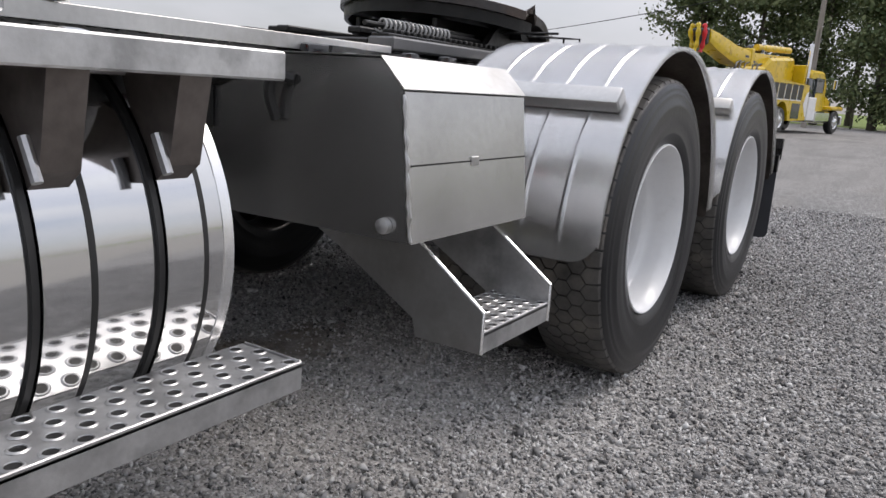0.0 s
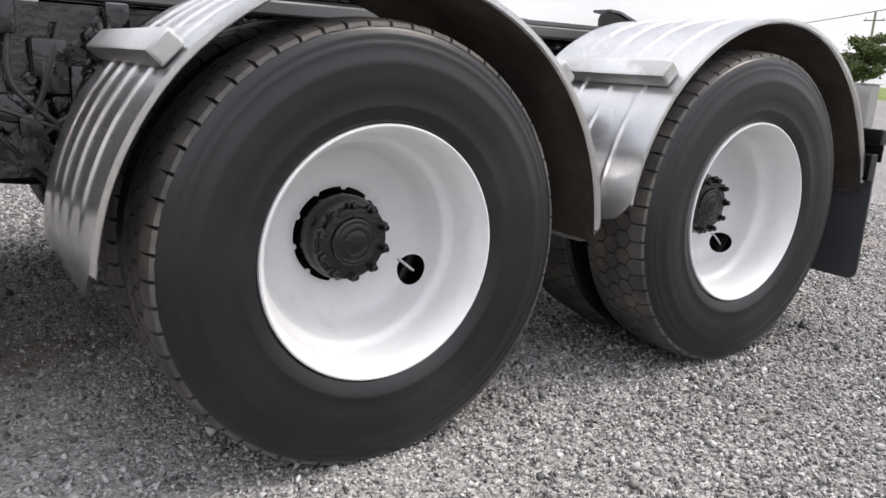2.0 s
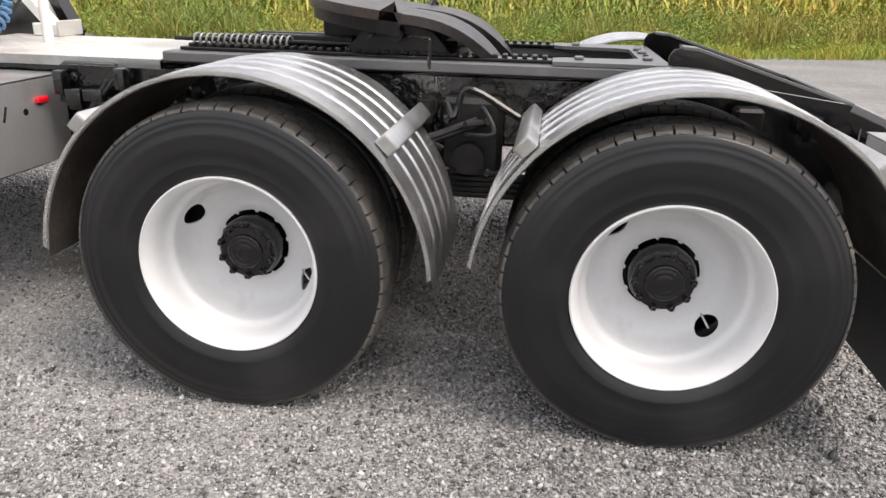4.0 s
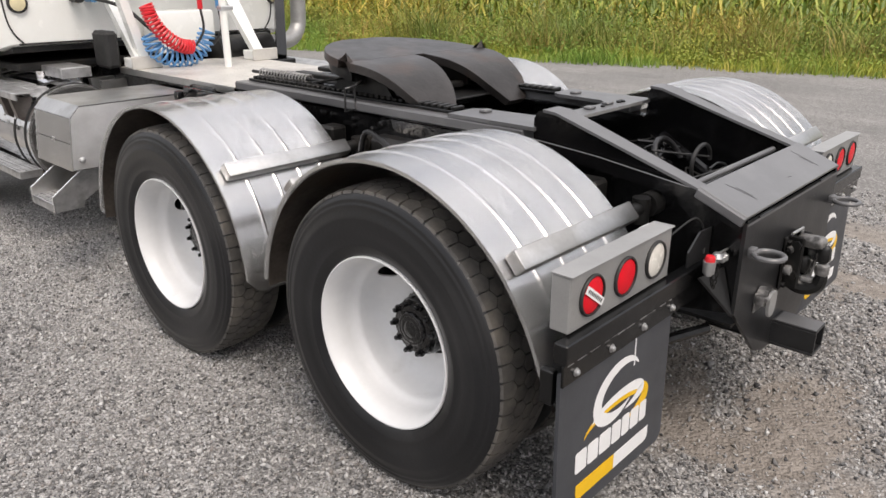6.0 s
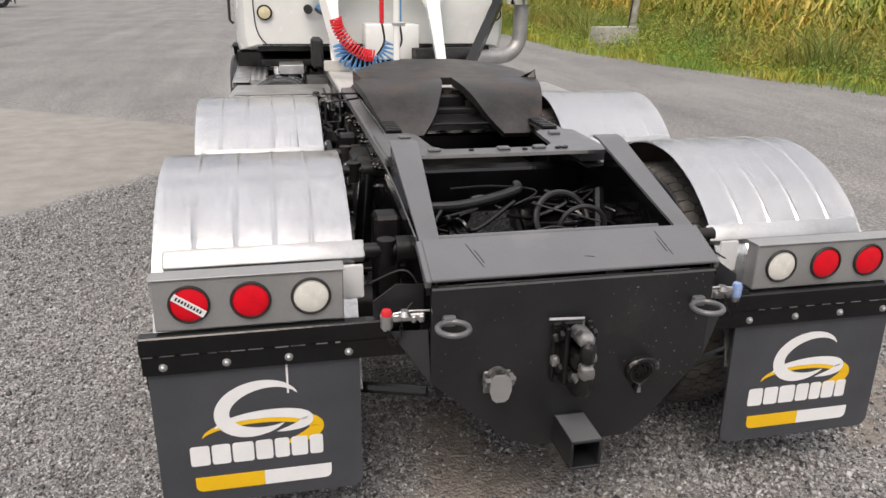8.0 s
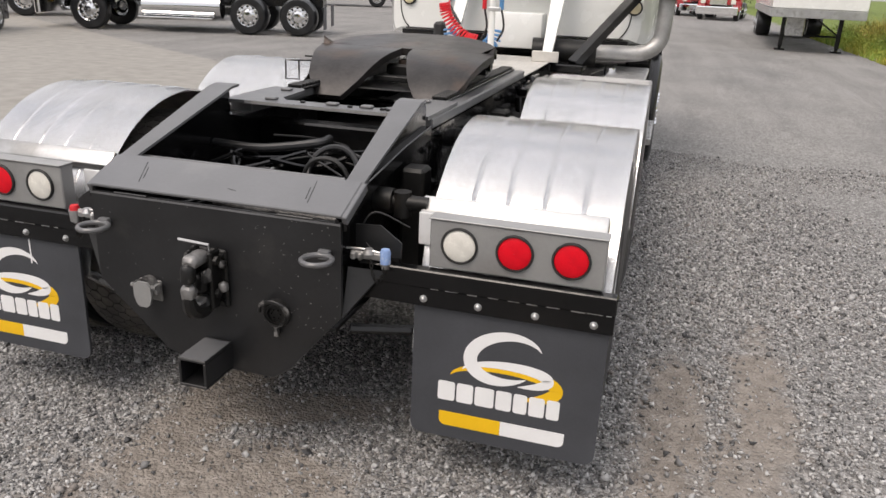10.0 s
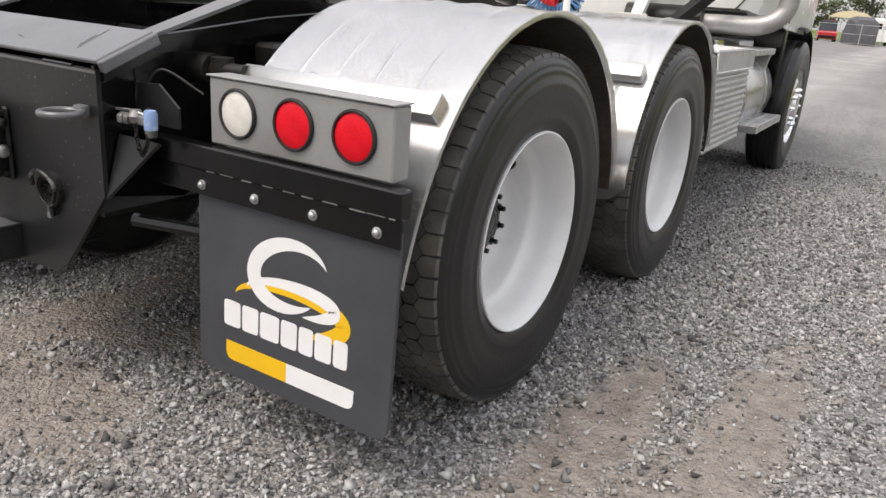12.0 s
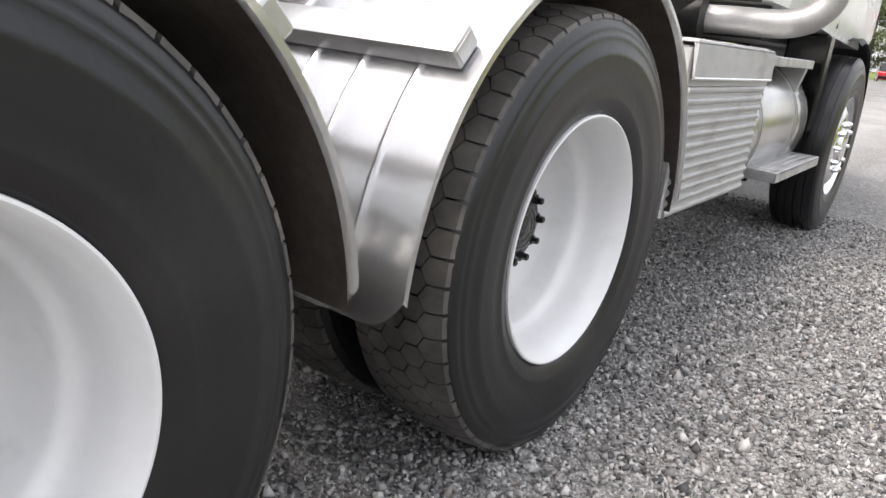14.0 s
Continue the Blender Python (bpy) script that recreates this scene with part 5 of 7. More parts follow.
# -- fifth wheel and its slide --
for s in (-1, 1):
    part("slide_rail", boxed(sorted((s * 0.345, s * 0.452)), (0.02, 1.95), (1.06, 1.103), 0.006), M["worn_sheen_black"], truck, "satin black slide rail")
    part("rack", boxed(sorted((s * 0.318, s * 0.395)), (0.4, 1.9), (1.1045, 1.118), 0.003), M["black"], truck)
    rk = bmesh.new()
    for k in range(38):
        y = 0.42 + k * 0.0385
        add_box(rk, sorted((s * 0.322, s * 0.39)), (y, y + 0.02), (1.1185, 1.132), 0.003)
    part("rack_teeth", rk, M["grime"], truck, "row of slide rack teeth")
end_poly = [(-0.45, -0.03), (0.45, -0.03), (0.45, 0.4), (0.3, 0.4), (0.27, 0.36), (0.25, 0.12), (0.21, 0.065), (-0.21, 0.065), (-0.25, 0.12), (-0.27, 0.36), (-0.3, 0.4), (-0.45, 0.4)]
part("slide_end", prism(end_poly, 0.0145, at(0, 0, 1.1045)), M["worn_sheen_black"], truck, "worn black slide end plate cut out in the middle, greyed for sky sheen")
part("worn_edge", boxed((-0.35, 0.35), (-0.0325, -0.0305), (1.106, 1.1185), 0.0), M["silver"], truck, "bright worn rear edge of the slide plate")
rng = random.Random(52)
for k in range(7):
    x, y = rng.uniform(-0.2, 0.28), rng.uniform(0.015, 0.05)
    part("plate_bolt", revolved([(0, 0.011), (0.006, 0.011), (0.008, 0.007), (0.0085, 0.0005)], 6, False, False), M["grime"], truck, "", at(x, y, 1.1192) @ pose(0, 0, 0, 0, -90, 0))
for x, y in ((-0.26, 0.035), (0.02, 0.03), (0.17, 0.035), (-0.33, 0.3), (0.33, 0.3)):
    part("stop_block", boxed((x - 0.025, x + 0.025), (y - 0.018, y + 0.018), (1.1192, 1.131), 0.004), M["worn_sheen_black"], truck)
part("slide_bed", boxed((-0.34, 0.34), (0.3, 1.95), (0.9, 0.92), 0.004), M["grime"], truck)
for y in (1.5, 1.9):
    part("slide_tie", boxed((-0.344, 0.344), (y - 0.045, y + 0.045), (1.0205, 1.098), 0.006), M["black"], truck)


def plate_z(y):
    k = max(0.0, 0.93 - y)
    return 1.277 + 0.11 * (y - 1.0) - 1.55 * k * k * min(1.0, 0.5 + k)


def throat(y):
    """Half the width of the entry throat at y."""
    if y > 1.0:
        return 0.0
    k = (1.0 - y) / 0.42
    return 0.03 + 0.128 * k ** 1.7 + 0.06 * max(0.0, k - 0.75) ** 2 * 16 * 0.6


def plate_edge(y):
    if y > 0.98:
        return math.sqrt(max(0.0, 0.47 ** 2 - (y - 0.98) ** 2))
    k = (0.98 - y) / 0.4
    return 0.47 - 0.1 * k ** 1.6 - 0.05 * max(0.0, k - 0.75) ** 2 * 16


bm = bmesh.new()
ys = [0.58 + 0.42 * i / 14 for i in range(15)]
for s in (-1, 1):
    prev = None
    for y in ys:
        a, b = throat(y), plate_edge(y)
        row = [bm.verts.new((s * (a + (b - a) * j / 6), y, plate_z(y))) for j in range(7)]
        if prev:
            for j in range(6):
                bm.faces.new((prev[j], prev[j + 1], row[j + 1], row[j]))
        prev = row
prev = None
ys2 = [1.0 + 0.436 * math.sin(math.pi / 2 * i / 12) for i in range(13)]
for y in ys2:
    b = max(plate_edge(y), 0.02)
    row = [bm.verts.new((b * j / 6, y, plate_z(y))) for j in range(-6, 7)]
    if prev:
        for j in range(12):
            bm.faces.new((prev[j], prev[j + 1], row[j + 1], row[j]))
    prev = row
bmesh.ops.remove_doubles(bm, verts=bm.verts, dist=0.004)
bmesh.ops.recalc_face_normals(bm, faces=bm.faces)
if sum(f.normal.z for f in bm.faces) < 0:
    bmesh.ops.reverse_faces(bm, faces=bm.faces)
bmesh.ops.solidify(bm, geom=bm.faces, thickness=0.038)
fw = part("fifth_wheel", bm, M["plate"], truck, "dark greased steel fifth wheel plate, tilted back")
ml = fw.modifiers.new("edge", "BEVEL")
ml.width, ml.segments, ml.limit_method = 0.008, 2, "ANGLE"
# skirt below the rim, jaws, pivots
bm = bmesh.new()
prev = None
for i in range(41):
    a = radians(180 * i / 40)
    x, y = 0.455 * math.cos(a), 0.98 + 0.455 * math.sin(a)
    z = plate_z(y)
    row = [bm.verts.new((x, y, z - 0.036)), bm.verts.new((x * 0.99, y, z - 0.085)), bm.verts.new((x * 0.955, 0.98 + (y - 0.98) * 0.955, z - 0.085)),
           bm.verts.new((x * 0.955, 0.98 + (y - 0.98) * 0.955, z - 0.036))]
    if prev:
        for j in range(3):
            bm.faces.new((prev[j], prev[j + 1], row[j + 1], row[j]))
    prev = row
part("skirt", bm, M["grime"], fw, "greasy rim skirt")
for s in (-1, 1):
    ped = [(0.78, 1.105), (0.86, 1.2), (0.94, 1.235), (1.06, 1.235), (1.14, 1.2), (1.24, 1.105)]
    part("pivot_bracket", prism(ped, 0.03, at(s * 0.36 - 0.015, 0, 0) @ IN_YZ), M["grime"], fw)
    part("pivot_pin", tube([(s * 0.3, 1.0, 1.195), (s * 0.43, 1.0, 1.195)], 0.028, 14), M["grime"], fw)
    part("inner_rib", boxed((s * 0.2 - 0.012, s * 0.2 + 0.012), (0.85, 1.35), (1.12, 1.225), 0.004), M["grime"], fw)
part("lock_jaw", boxed((-0.09, 0.09), (0.93, 1.02), (1.13, 1.2), 0.012), M["grime"], fw)
part("lock_ring", add_revolve(bmesh.new(), [(-0.02, 0.045), (0.02, 0.045), (0.02, 0.03), (-0.02, 0.03)], 24, True), M["plate"], fw, "", at(0, 1.0, 1.2) @ pose(0, 0, 0, 0, 90, 0))
part("throat_bar", boxed((-0.11, 0.11), (0.8, 0.86), (1.125, 1.155), 0.006), M["grime"], fw, "greasy cross bar in the throat")
part("base_plate", boxed((-0.3, 0.3), (0.66, 1.35), (1.0985, 1.108), 0.004), M["grime"], fw)
part("release_handle", tube([(-0.4, 0.98, 1.19), (-0.55, 0.85, 1.193), (-0.618, 0.835, 1.192), (-0.62, 0.835, 1.095), (-0.55, 0.85, 1.095), (-0.55, 0.85, 1.19)], 0.0048, 8), M["hook"], fw, "bent rod release handle")
part("pull_rod", tube([(-0.36, 1.1, 1.19), (-0.62, 1.06, 1.195)], 0.005, 8), M["grime"], fw, "thin straight pull rod")
spring = [(-0.33 + 0.022 * math.cos(t), 1.45 + 0.42 * t / (2 * math.pi * 16), 1.145 + 0.022 * math.sin(t)) for t in (2 * math.pi * k / 12 for k in range(16 * 12))]
part("coil_spring", tube(spring, 0.0045, 6), M["silver"], truck, "steel coil spring along the slide")
part("spring_rod", tube([(-0.33, 1.2, 1.145), (-0.33, 1.95, 1.145)], 0.009, 8), M["grime"], truck)
for x, y0, y1, z in ((-0.2, 1.35, 1.85, 1.13), (0.1, 1.38, 1.9, 1.125), (0.25, 1.3, 1.8, 1.13), (-0.28, 1.2, 1.6, 1.16)):
    part("linkage", boxed((x - 0.03, x + 0.03), (y0, y1), (z - 0.012, z + 0.012), 0.005), M["grime"], truck)

# -- deck plate behind the cab --
deck = part("deck_plate", boxed((-0.45, 0.45), (1.96, 3.3), (1.062, 1.07), 0.002), M["deck"], truck, "pale aluminium tread-plate deck")
part("deck_edge", boxed((-0.456, -0.4505), (1.96, 3.3), (1.03, 1.069), 0.001), M["alu_dark"], deck)
lug = bmesh.new()
for i in range(14):
    for j in range(20):
        c, s_ = (0.7071, 0.7071) if (i + j) % 2 else (0.7071, -0.7071)
        m = at(-0.42 + i * 0.0645, 2.0 + j * 0.0645, 1.07) @ pose(0, 0, 0, 0, 0, 45 if (i + j) % 2 else -45)
        vs = [lug.verts.new(m @ Vector(q)) for q in ((-0.018, 0, 0), (0, -0.005, 0.0), (0.018, 0, 0), (0, 0.005, 0), (0, 0, 0.003))]
        for k in range(4):
            lug.faces.new((vs[k], vs[(k + 1) % 4], vs[4]))
tagged(part("tread_pattern", lug, M["deck"], deck), kind="stuff")


SLIT, HOLE, MARK = (-0.836, 0.89), (-0.722, 0.882), (-0.627, 0.916)


# -- tool box with its step on the driver's side --
def profile_x(poly, y0, y1, m=None):
    """A closed shape drawn in (x, z), running from y0 to y1."""
    return prism(poly, y1 - y0, at(0, y0, 0) @ IN_XZ)


tb = part("tool_box", profile_x([(-0.46, 0.66), (-1.2, 0.668), (-1.168, 0.942), (-1.115, 0.998), (-0.46, 1.0)], 2.388, 2.85), M["alu_box"], truck, "dented aluminium tool box")

seam = bmesh.new()
add_box(seam, (-1.1855, -1.18), (2.3885, 2.8495), (0.809, 0.812), 0.0)
part("seam", seam, M["grime"], tb, "thin dark lid seam")
part("lid_tab", boxed((-1.187, -1.178), (2.6, 2.63), (0.8, 0.82), 0.002), M["alu_dark"], tb)
part("top_panel", prism([(-1.113, 1.0015), (-1.168, 0.945), (-1.17, 0.947), (-1.114, 1.0035), (-0.47, 1.0045), (-0.47, 1.0015)], 0.47, at(0, 2.384, 0) @ IN_XZ), M["alu_dark"], tb)
rng = random.Random(14)
fold = [(-1.1985 + 0.117 * (z - 0.668) + rng.uniform(-0.002, 0.002), 2.8505, z) for z in (0.672 + 0.0115 * k for k in range(24))]
part("beaten_fold", tube(fold, [rng.uniform(0.003, 0.0065) for _ in fold], 7), M["alu_dark"], tb, "uneven beaten corner fold")
part("hinge_bolt", revolved([(0, 0.016), (0.012, 0.015), (0.016, 0.008), (0.017, 0.0005)], 14, False, False), M["galv"], tb, "", at(-1.14, 2.851, 0.695) @ pose(0, 0, 0, 0, 0, 90))
part("hinge_bolt", revolved([(0, 0.016), (0.012, 0.015), (0.016, 0.008), (0.017, 0.0005)], 14, False, False), M["galv"], tb, "", at(-1.14, 2.387, 0.72) @ pose(0, 0, 0, 0, 0, -90))
part("latch", tube([(-0.72, 2.855, 0.95), (-0.66, 2.86, 0.93), (-0.66, 2.86, 0.84)], 0.01, 8), M["grime"], tb)


# thin paler skin added so that the box's rear face looks lit
part("end_panel", profile_x([(-0.47, 0.664), (-1.194, 0.672), (-1.164, 0.94), (-1.113, 0.995), (-0.47, 0.997)], 2.3862, 2.3876), M["alu_lit_end"], tb, "smeared aluminium end panel, paler to look lit")
part("slit", boxed((-0.006, 0.006), (2.3825, 2.386), (-0.03, 0.03), 0.002, at(SLIT[0], 0, SLIT[1]) @ pose(0, 0, 0, 0, 22, 0)), M["grime"], tb, "dark torn slit")
part("hole", tube([(HOLE[0], 2.386, HOLE[1]), (HOLE[0], 2.3835, HOLE[1])], 0.013, 12), M["grime"], tb)
part("marker_lamp", boxed((MARK[0] - 0.035, MARK[0] + 0.035), (2.37, 2.386), (MARK[1] - 0.012, MARK[1] + 0.012), 0.006), M["red_lens"], tb, "small red marker lamp")
part("hose_clip", tube(smooth_line([(-0.9, 2.852, 0.95), (-0.87, 2.875, 0.955), (-0.855, 2.875, 0.92), (-0.86, 2.86, 0.87)], 5), 0.011, 8), M["rubber"], tb, "short black hose end")


def perforated(name, parent, x, y, z, nx, ny, material, label):
    """A step tread: folded plate with rows of raised oval holes and a lip all round."""
    t = part(name, boxed(x, y, (z - 0.006, z), 0.001), material, parent, label)
    lo = x[0] if abs(x[0]) > abs(x[1]) else x[1] - 0.004
    part("lip", boxed((lo, lo + 0.004), y, (z - 0.042, z + 0.004), 0.0015), material, t)
    for k in y:
        part("lip", boxed((x[0] + 0.005, x[1] - 0.005), (k - 0.002, k + 0.002), (z - 0.042, z + 0.004), 0.001), material, t)
    rim, hole = bmesh.new(), bmesh.new()
    for i in range(nx):
        for j in range(ny):
            cx = x[0] + (x[1] - x[0]) * (i + 0.5) / nx
            cy = y[0] + (y[1] - y[0]) * (j + 0.5 + (0.25 if i % 2 else -0.25) * 0.9) / ny
            ra, n = 0.0095, 12
            rings = []
            for r, h in ((1.4, 0.0004), (1.12, 0.0022), (0.98, 0.002), (0.93, 0.0009)):
                rings.append([rim.verts.new((cx + ra * r * math.cos(a), cy + ra * r * 1.05 * math.sin(a), z + h)) for a in (2 * math.pi * k / n for k in range(n))])
            for a, b in zip(rings, rings[1:]):
                for k in range(n):
                    rim.faces.new((a[k], a[(k + 1) % n], b[(k + 1) % n], b[k]))
            hole.faces.new([hole.verts.new((cx + ra * 0.92 * math.cos(a), cy + ra * 0.96 * math.sin(a), z + 0.0008)) for a in (2 * math.pi * k / n for k in range(n))])
    tagged(part("hole_rim", rim, material, t), kind="stuff")
    tagged(part("hole_pattern", hole, M["grime"], t), kind="stuff")
    return t


perforated("step", truck, (-1.305, -1.155), (2.448, 2.738), 0.493, 5, 8, M["galv"], "perforated grip step below the tool box")
for y in (2.44, 2.738):
    poly = [(-0.82, 0.665), (-1.12, 0.668), (-1.304, 0.535), (-1.304, 0.452), (-1.15, 0.452), (-1.14, 0.49), (-0.95, 0.6)]
    part("step_side", prism(poly, 0.006, at(0, y, 0) @ IN_XZ), M["alu_dark"] if y > 2.6 else M["galv"], truck, "folded step side plate")

    # a bead of brighter metal paints the highlight along the fold
    part("folded_edge", tube([(-1.12, y + 0.003, 0.669), (-1.3045, y + 0.003, 0.536), (-1.3045, y + 0.003, 0.452)], 0.0042, 8), M["alu"], truck, "folded step edge brightened as a bevel highlight")

# -- fuel tanks --
def fuel_tank(side, y0, y1, cx, cz, r):
    c = side * cx
    prof = [(y0 + 0.012, 0.02), (y0 + 0.006, r * 0.55), (y0 + 0.012, r * 0.88), (y0, r * 0.965), (y0, r * 0.995), (y0 + 0.008, r), (y1 - 0.008, r), (y1, r * 0.995), (y1, r * 0.96), (y1 - 0.01, r * 0.88), (y1 - 0.004, 0.02)]
    bm = revolved(prof, 72)
    bmesh.ops.transform(bm, matrix=at(c, 0, cz) @ Matrix(((0, 1, 0, 0), (1, 0, 0, 0), (0, 0, 1, 0), (0, 0, 0, 1))), verts=bm.verts)
    t = part("fuel_tank", bm, M["polished"] if side < 0 else M["alu_box"], truck, "polished aluminium cylindrical fuel tank" if side < 0 else "dull aluminium cylindrical fuel tank")
    lay = at(c, 0, cz) @ Matrix(((0, 1, 0, 0), (1, 0, 0, 0), (0, 0, 1, 0), (0, 0, 0, 1)))
    for y in ((y0 + 0.085, y0 + 0.257, y1 - 0.4, y1 - 0.23) if side < 0 else (y0 + 0.2, y1 - 0.25)):
        bm = revolved([(y - 0.03, r + 0.003), (y + 0.03, r + 0.003), (y + 0.03, r + 0.008), (y - 0.03, r + 0.008)], 72, True)
        bmesh.ops.transform(bm, matrix=lay, verts=bm.verts)
        st = part("tank_strap", bm, M["polished"] if side < 0 else M["alu_box"], t, "polished tank strap")
        for d in (-0.037, 0.037):
            bm = revolved([(y + d - 0.0055, r + 0.0005), (y + d + 0.0055, r + 0.0005), (y + d + 0.0045, r + 0.005), (y + d - 0.0045, r + 0.005)], 72, True)
            bmesh.ops.transform(bm, matrix=lay, verts=bm.verts)
            part("strap_rubber", bm, M["rubber"] if side < 0 else M["alu_dark"], t, "black rubber strap edging" if side < 0 else "raised strap edge")
        hang = [(side * 0.44, 0.96), (side * 0.44, 0.4), (side * (cx - r * 0.6), 0.42), (side * (cx - r * 0.98), cz), (side * (cx - 0.1), cz + r + 0.02), (side * 1.1, 0.96)]
        part("tank_bracket", prism([(side * 0.44, 0.45), (side * 0.44, 1.0), (side * 0.6, 0.995), (side * 0.56, 0.7), (side * 0.6, 0.45)], 0.04, at(0, y - 0.02, 0) @ IN_XZ), M["alu_dark"], t)
        gus = [(side * 1.03, 0.948), (side * 1.155, 0.948), (side * 1.13, 0.83), (side * 1.1, 0.805), (side * 1.06, 0.87)]
        # driver's side hangers carry their dark reflection as brown colour
        part("hanger", prism(gus, 0.05, at(0, y - 0.02, 0) @ IN_XZ), M["mirrored"] if side < 0 else M["alu_dark"], t, "metal step hanger with a brown reflection in its colour" if side < 0 else "aluminium step hanger")
        part("strap_bolt", tube([(side * 1.11, y + 0.035, 0.87), (side * 1.135, y + 0.035, 0.82)], 0.007, 8), M["galv"], t)
    ring_bm = revolved([(y0 - 0.006, r * 0.95), (y0 - 0.006, r * 1.004), (y0 + 0.012, r * 1.004), (y0 + 0.012, r * 0.95)], 72, True)
    bmesh.ops.transform(ring_bm, matrix=lay, verts=ring_bm.verts)
    part("end_rim", ring_bm, M["alu"], t, "bright rolled tank end rim")
    disc = revolved([(y0 - 0.002, r * 0.949), (y0 - 0.002, r * 0.85), (y0 + 0.004, r * 0.6), (y0 + 0.004, 0.001)], 60, False, False)
    bmesh.ops.transform(disc, matrix=lay, verts=disc.verts)
    part("tank_end", disc, M["alu_box"], t, "dull tank end")
    cap = tube([(c, y0 + 0.45, cz + r - 0.01), (c, y0 + 0.45, cz + r + 0.05)], 0.045, 24)
    part("filler_cap", cap, M["chrome"], t, "chrome filler cap")
    return t


fuel_tank(-1, 3.2, 4.42, 0.808, 0.69, 0.31)
fuel_tank(1, 2.93, 4.05, 0.87, 0.67, 0.3)
perforated("tank_step", truck, (-1.222, -1.09), (3.15, 4.3), 0.53, 4, 28, M["galv"], "long perforated grip step below the fuel tank")
bar = part("platform_bar", boxed((-1.166, -1.156), (3.14, 4.4), (0.948, 0.99), 0.003), M["galv"], truck, "grey aluminium platform edge")
part("bar_top", boxed((-1.155, -1.04), (3.14, 4.4), (0.984, 0.9885), 0.001), M["galv"], bar)
perforated("platform", truck, (-1.04, -0.82), (3.28, 4.35), 0.984, 5, 22, M["galv"], "perforated catwalk plate above the tank")
part("side_step_box", boxed((-0.81, -0.62), (3.35, 4.3), (1.02, 1.085), 0.004), M["galv"], truck, "grey aluminium channel beside the catwalk")
fit = bmesh.new()
add_tube(fit, smooth_line([(-0.7, 3.3, 0.96), (-0.74, 3.5, 1.03), (-0.66, 3.8, 1.04), (-0.5, 3.95, 0.98)], 6), 0.022, 10)
add_tube(fit, [(-0.62, 3.6, 0.95), (-0.62, 3.6, 1.06)], 0.05, 16)
part("fuel_fittings", fit, M["chrome"], truck, "chrome pipes and fittings over the tank")

# -- ribbed battery box, step and catwalk on the other side --
rb = part("battery_box", boxed((0.5, 1.203), (1.98, 2.85), (0.475, 0.985), 0.006), M["tread_alu"], truck, "ribbed aluminium battery box")
for k in range(12):
    z = 0.492 + k * 0.0335
    part("rib", tube([(1.2, 1.99, z), (1.2, 2.84, z)], 0.0125, 10), M["tread_alu"], rb)
part("lid", boxed((0.5, 1.215), (1.97, 2.86), (0.992, 1.0), 0.003), M["tread_alu"], rb, "flat ribbed lid")
for k in range(22):
    y = 1.99 + k * 0.039
    part("lid_rib", boxed((0.52, 1.2), (y, y + 0.012), (1.0005, 1.0045), 0.0015), M["tread_alu"], rb)
part("lid_lip", prism([(1.2165, 0.897), (1.222, 0.897), (1.2185, 0.9915), (1.205, 0.9915)], 0.89, at(0, 1.97, 0) @ IN_XZ), M["tread_alu"], rb)
part("lip_bead", tube([(1.22, 1.97, 0.896), (1.22, 2.86, 0.896)], 0.005, 8), M["alu"], rb)
perforated("tank_step", truck, (1.1, 1.256), (3.2, 4.13), 0.51, 4, 20, M["galv"], "perforated grip step below the fuel tank")
part("platform", boxed((0.86, 1.16), (2.95, 3.92), (0.945, 0.985), 0.004), M["galv"], truck, "flat aluminium catwalk plate")
for y in (3.3, 4.0):
    part("step_bracket", boxed((1.0, 1.12), (y - 0.02, y + 0.02), (0.44, 0.5), 0.004), M["black"], truck)

# -- stand, pole, hoses on the deck --
def leg(x, y, lean, name="stand_leg"):
    bm = bmesh.new()
    pts = [(x, y, 1.12), (x, y + lean, 1.64)]
    a, b = Vector(pts[0]), Vector(pts[1])
    d = (b - a)
    for off, w in ((0.0, 0.035),):
        lo = [bm.verts.new(a + Vector((sx * w, sy * 0.03, 0))) for sx, sy in ((-1, -1), (1, -1), (1, 1), (-1, 1))]
        hi = [bm.verts.new(b + Vector((sx * w * 1.6, sy * 0.03, 0))) for sx, sy in ((-1, -1), (1, -1), (1, 1), (-1, 1))]
        bm.faces.new(lo)
        bm.faces.new(hi)
        for i in range(4):
            bm.faces.new((lo[i], lo[(i + 1) % 4], hi[(i + 1) % 4], hi[i]))
    l = part(name, bm, M["cab"], truck, "white-painted steel stand leg")
    part("foot", boxed((x - 0.075, x + 0.075), (y - 0.08, y + 0.07), (1.071, 1.135), 0.006), M["cab"], l)
    part("foot_plate", boxed((x - 0.1, x + 0.1), (y - 0.1, y - 0.084), (1.071, 1.15), 0.004), M["deck"], l)
    return l


leg(-0.38, 3.16, 0.4)
leg(0.42, 3.02, 0.44)
lean = bmesh.new()
foot_v = [lean.verts.new((-0.35 + dx, 3.16 + dy, 1.1)) for dx, dy in ((-0.03, -0.03), (0.03, -0.03), (0.03, 0.03), (-0.03, 0.03))]
head_v = [lean.verts.new((-0.54 + dx, 3.16 + dy, 1.86)) for dx, dy in ((-0.026, -0.03), (0.026, -0.03), (0.026, 0.03), (-0.026, 0.03))]
lean.faces.new(foot_v)
lean.faces.new(head_v)
for i in range(4):
    lean.faces.new((foot_v[i], foot_v[(i + 1) % 4], head_v[(i + 1) % 4], head_v[i]))
bmesh.ops.recalc_face_normals(lean, faces=lean.faces)
part("stand_post", lean, M["cab"], truck, "leaning white steel post")
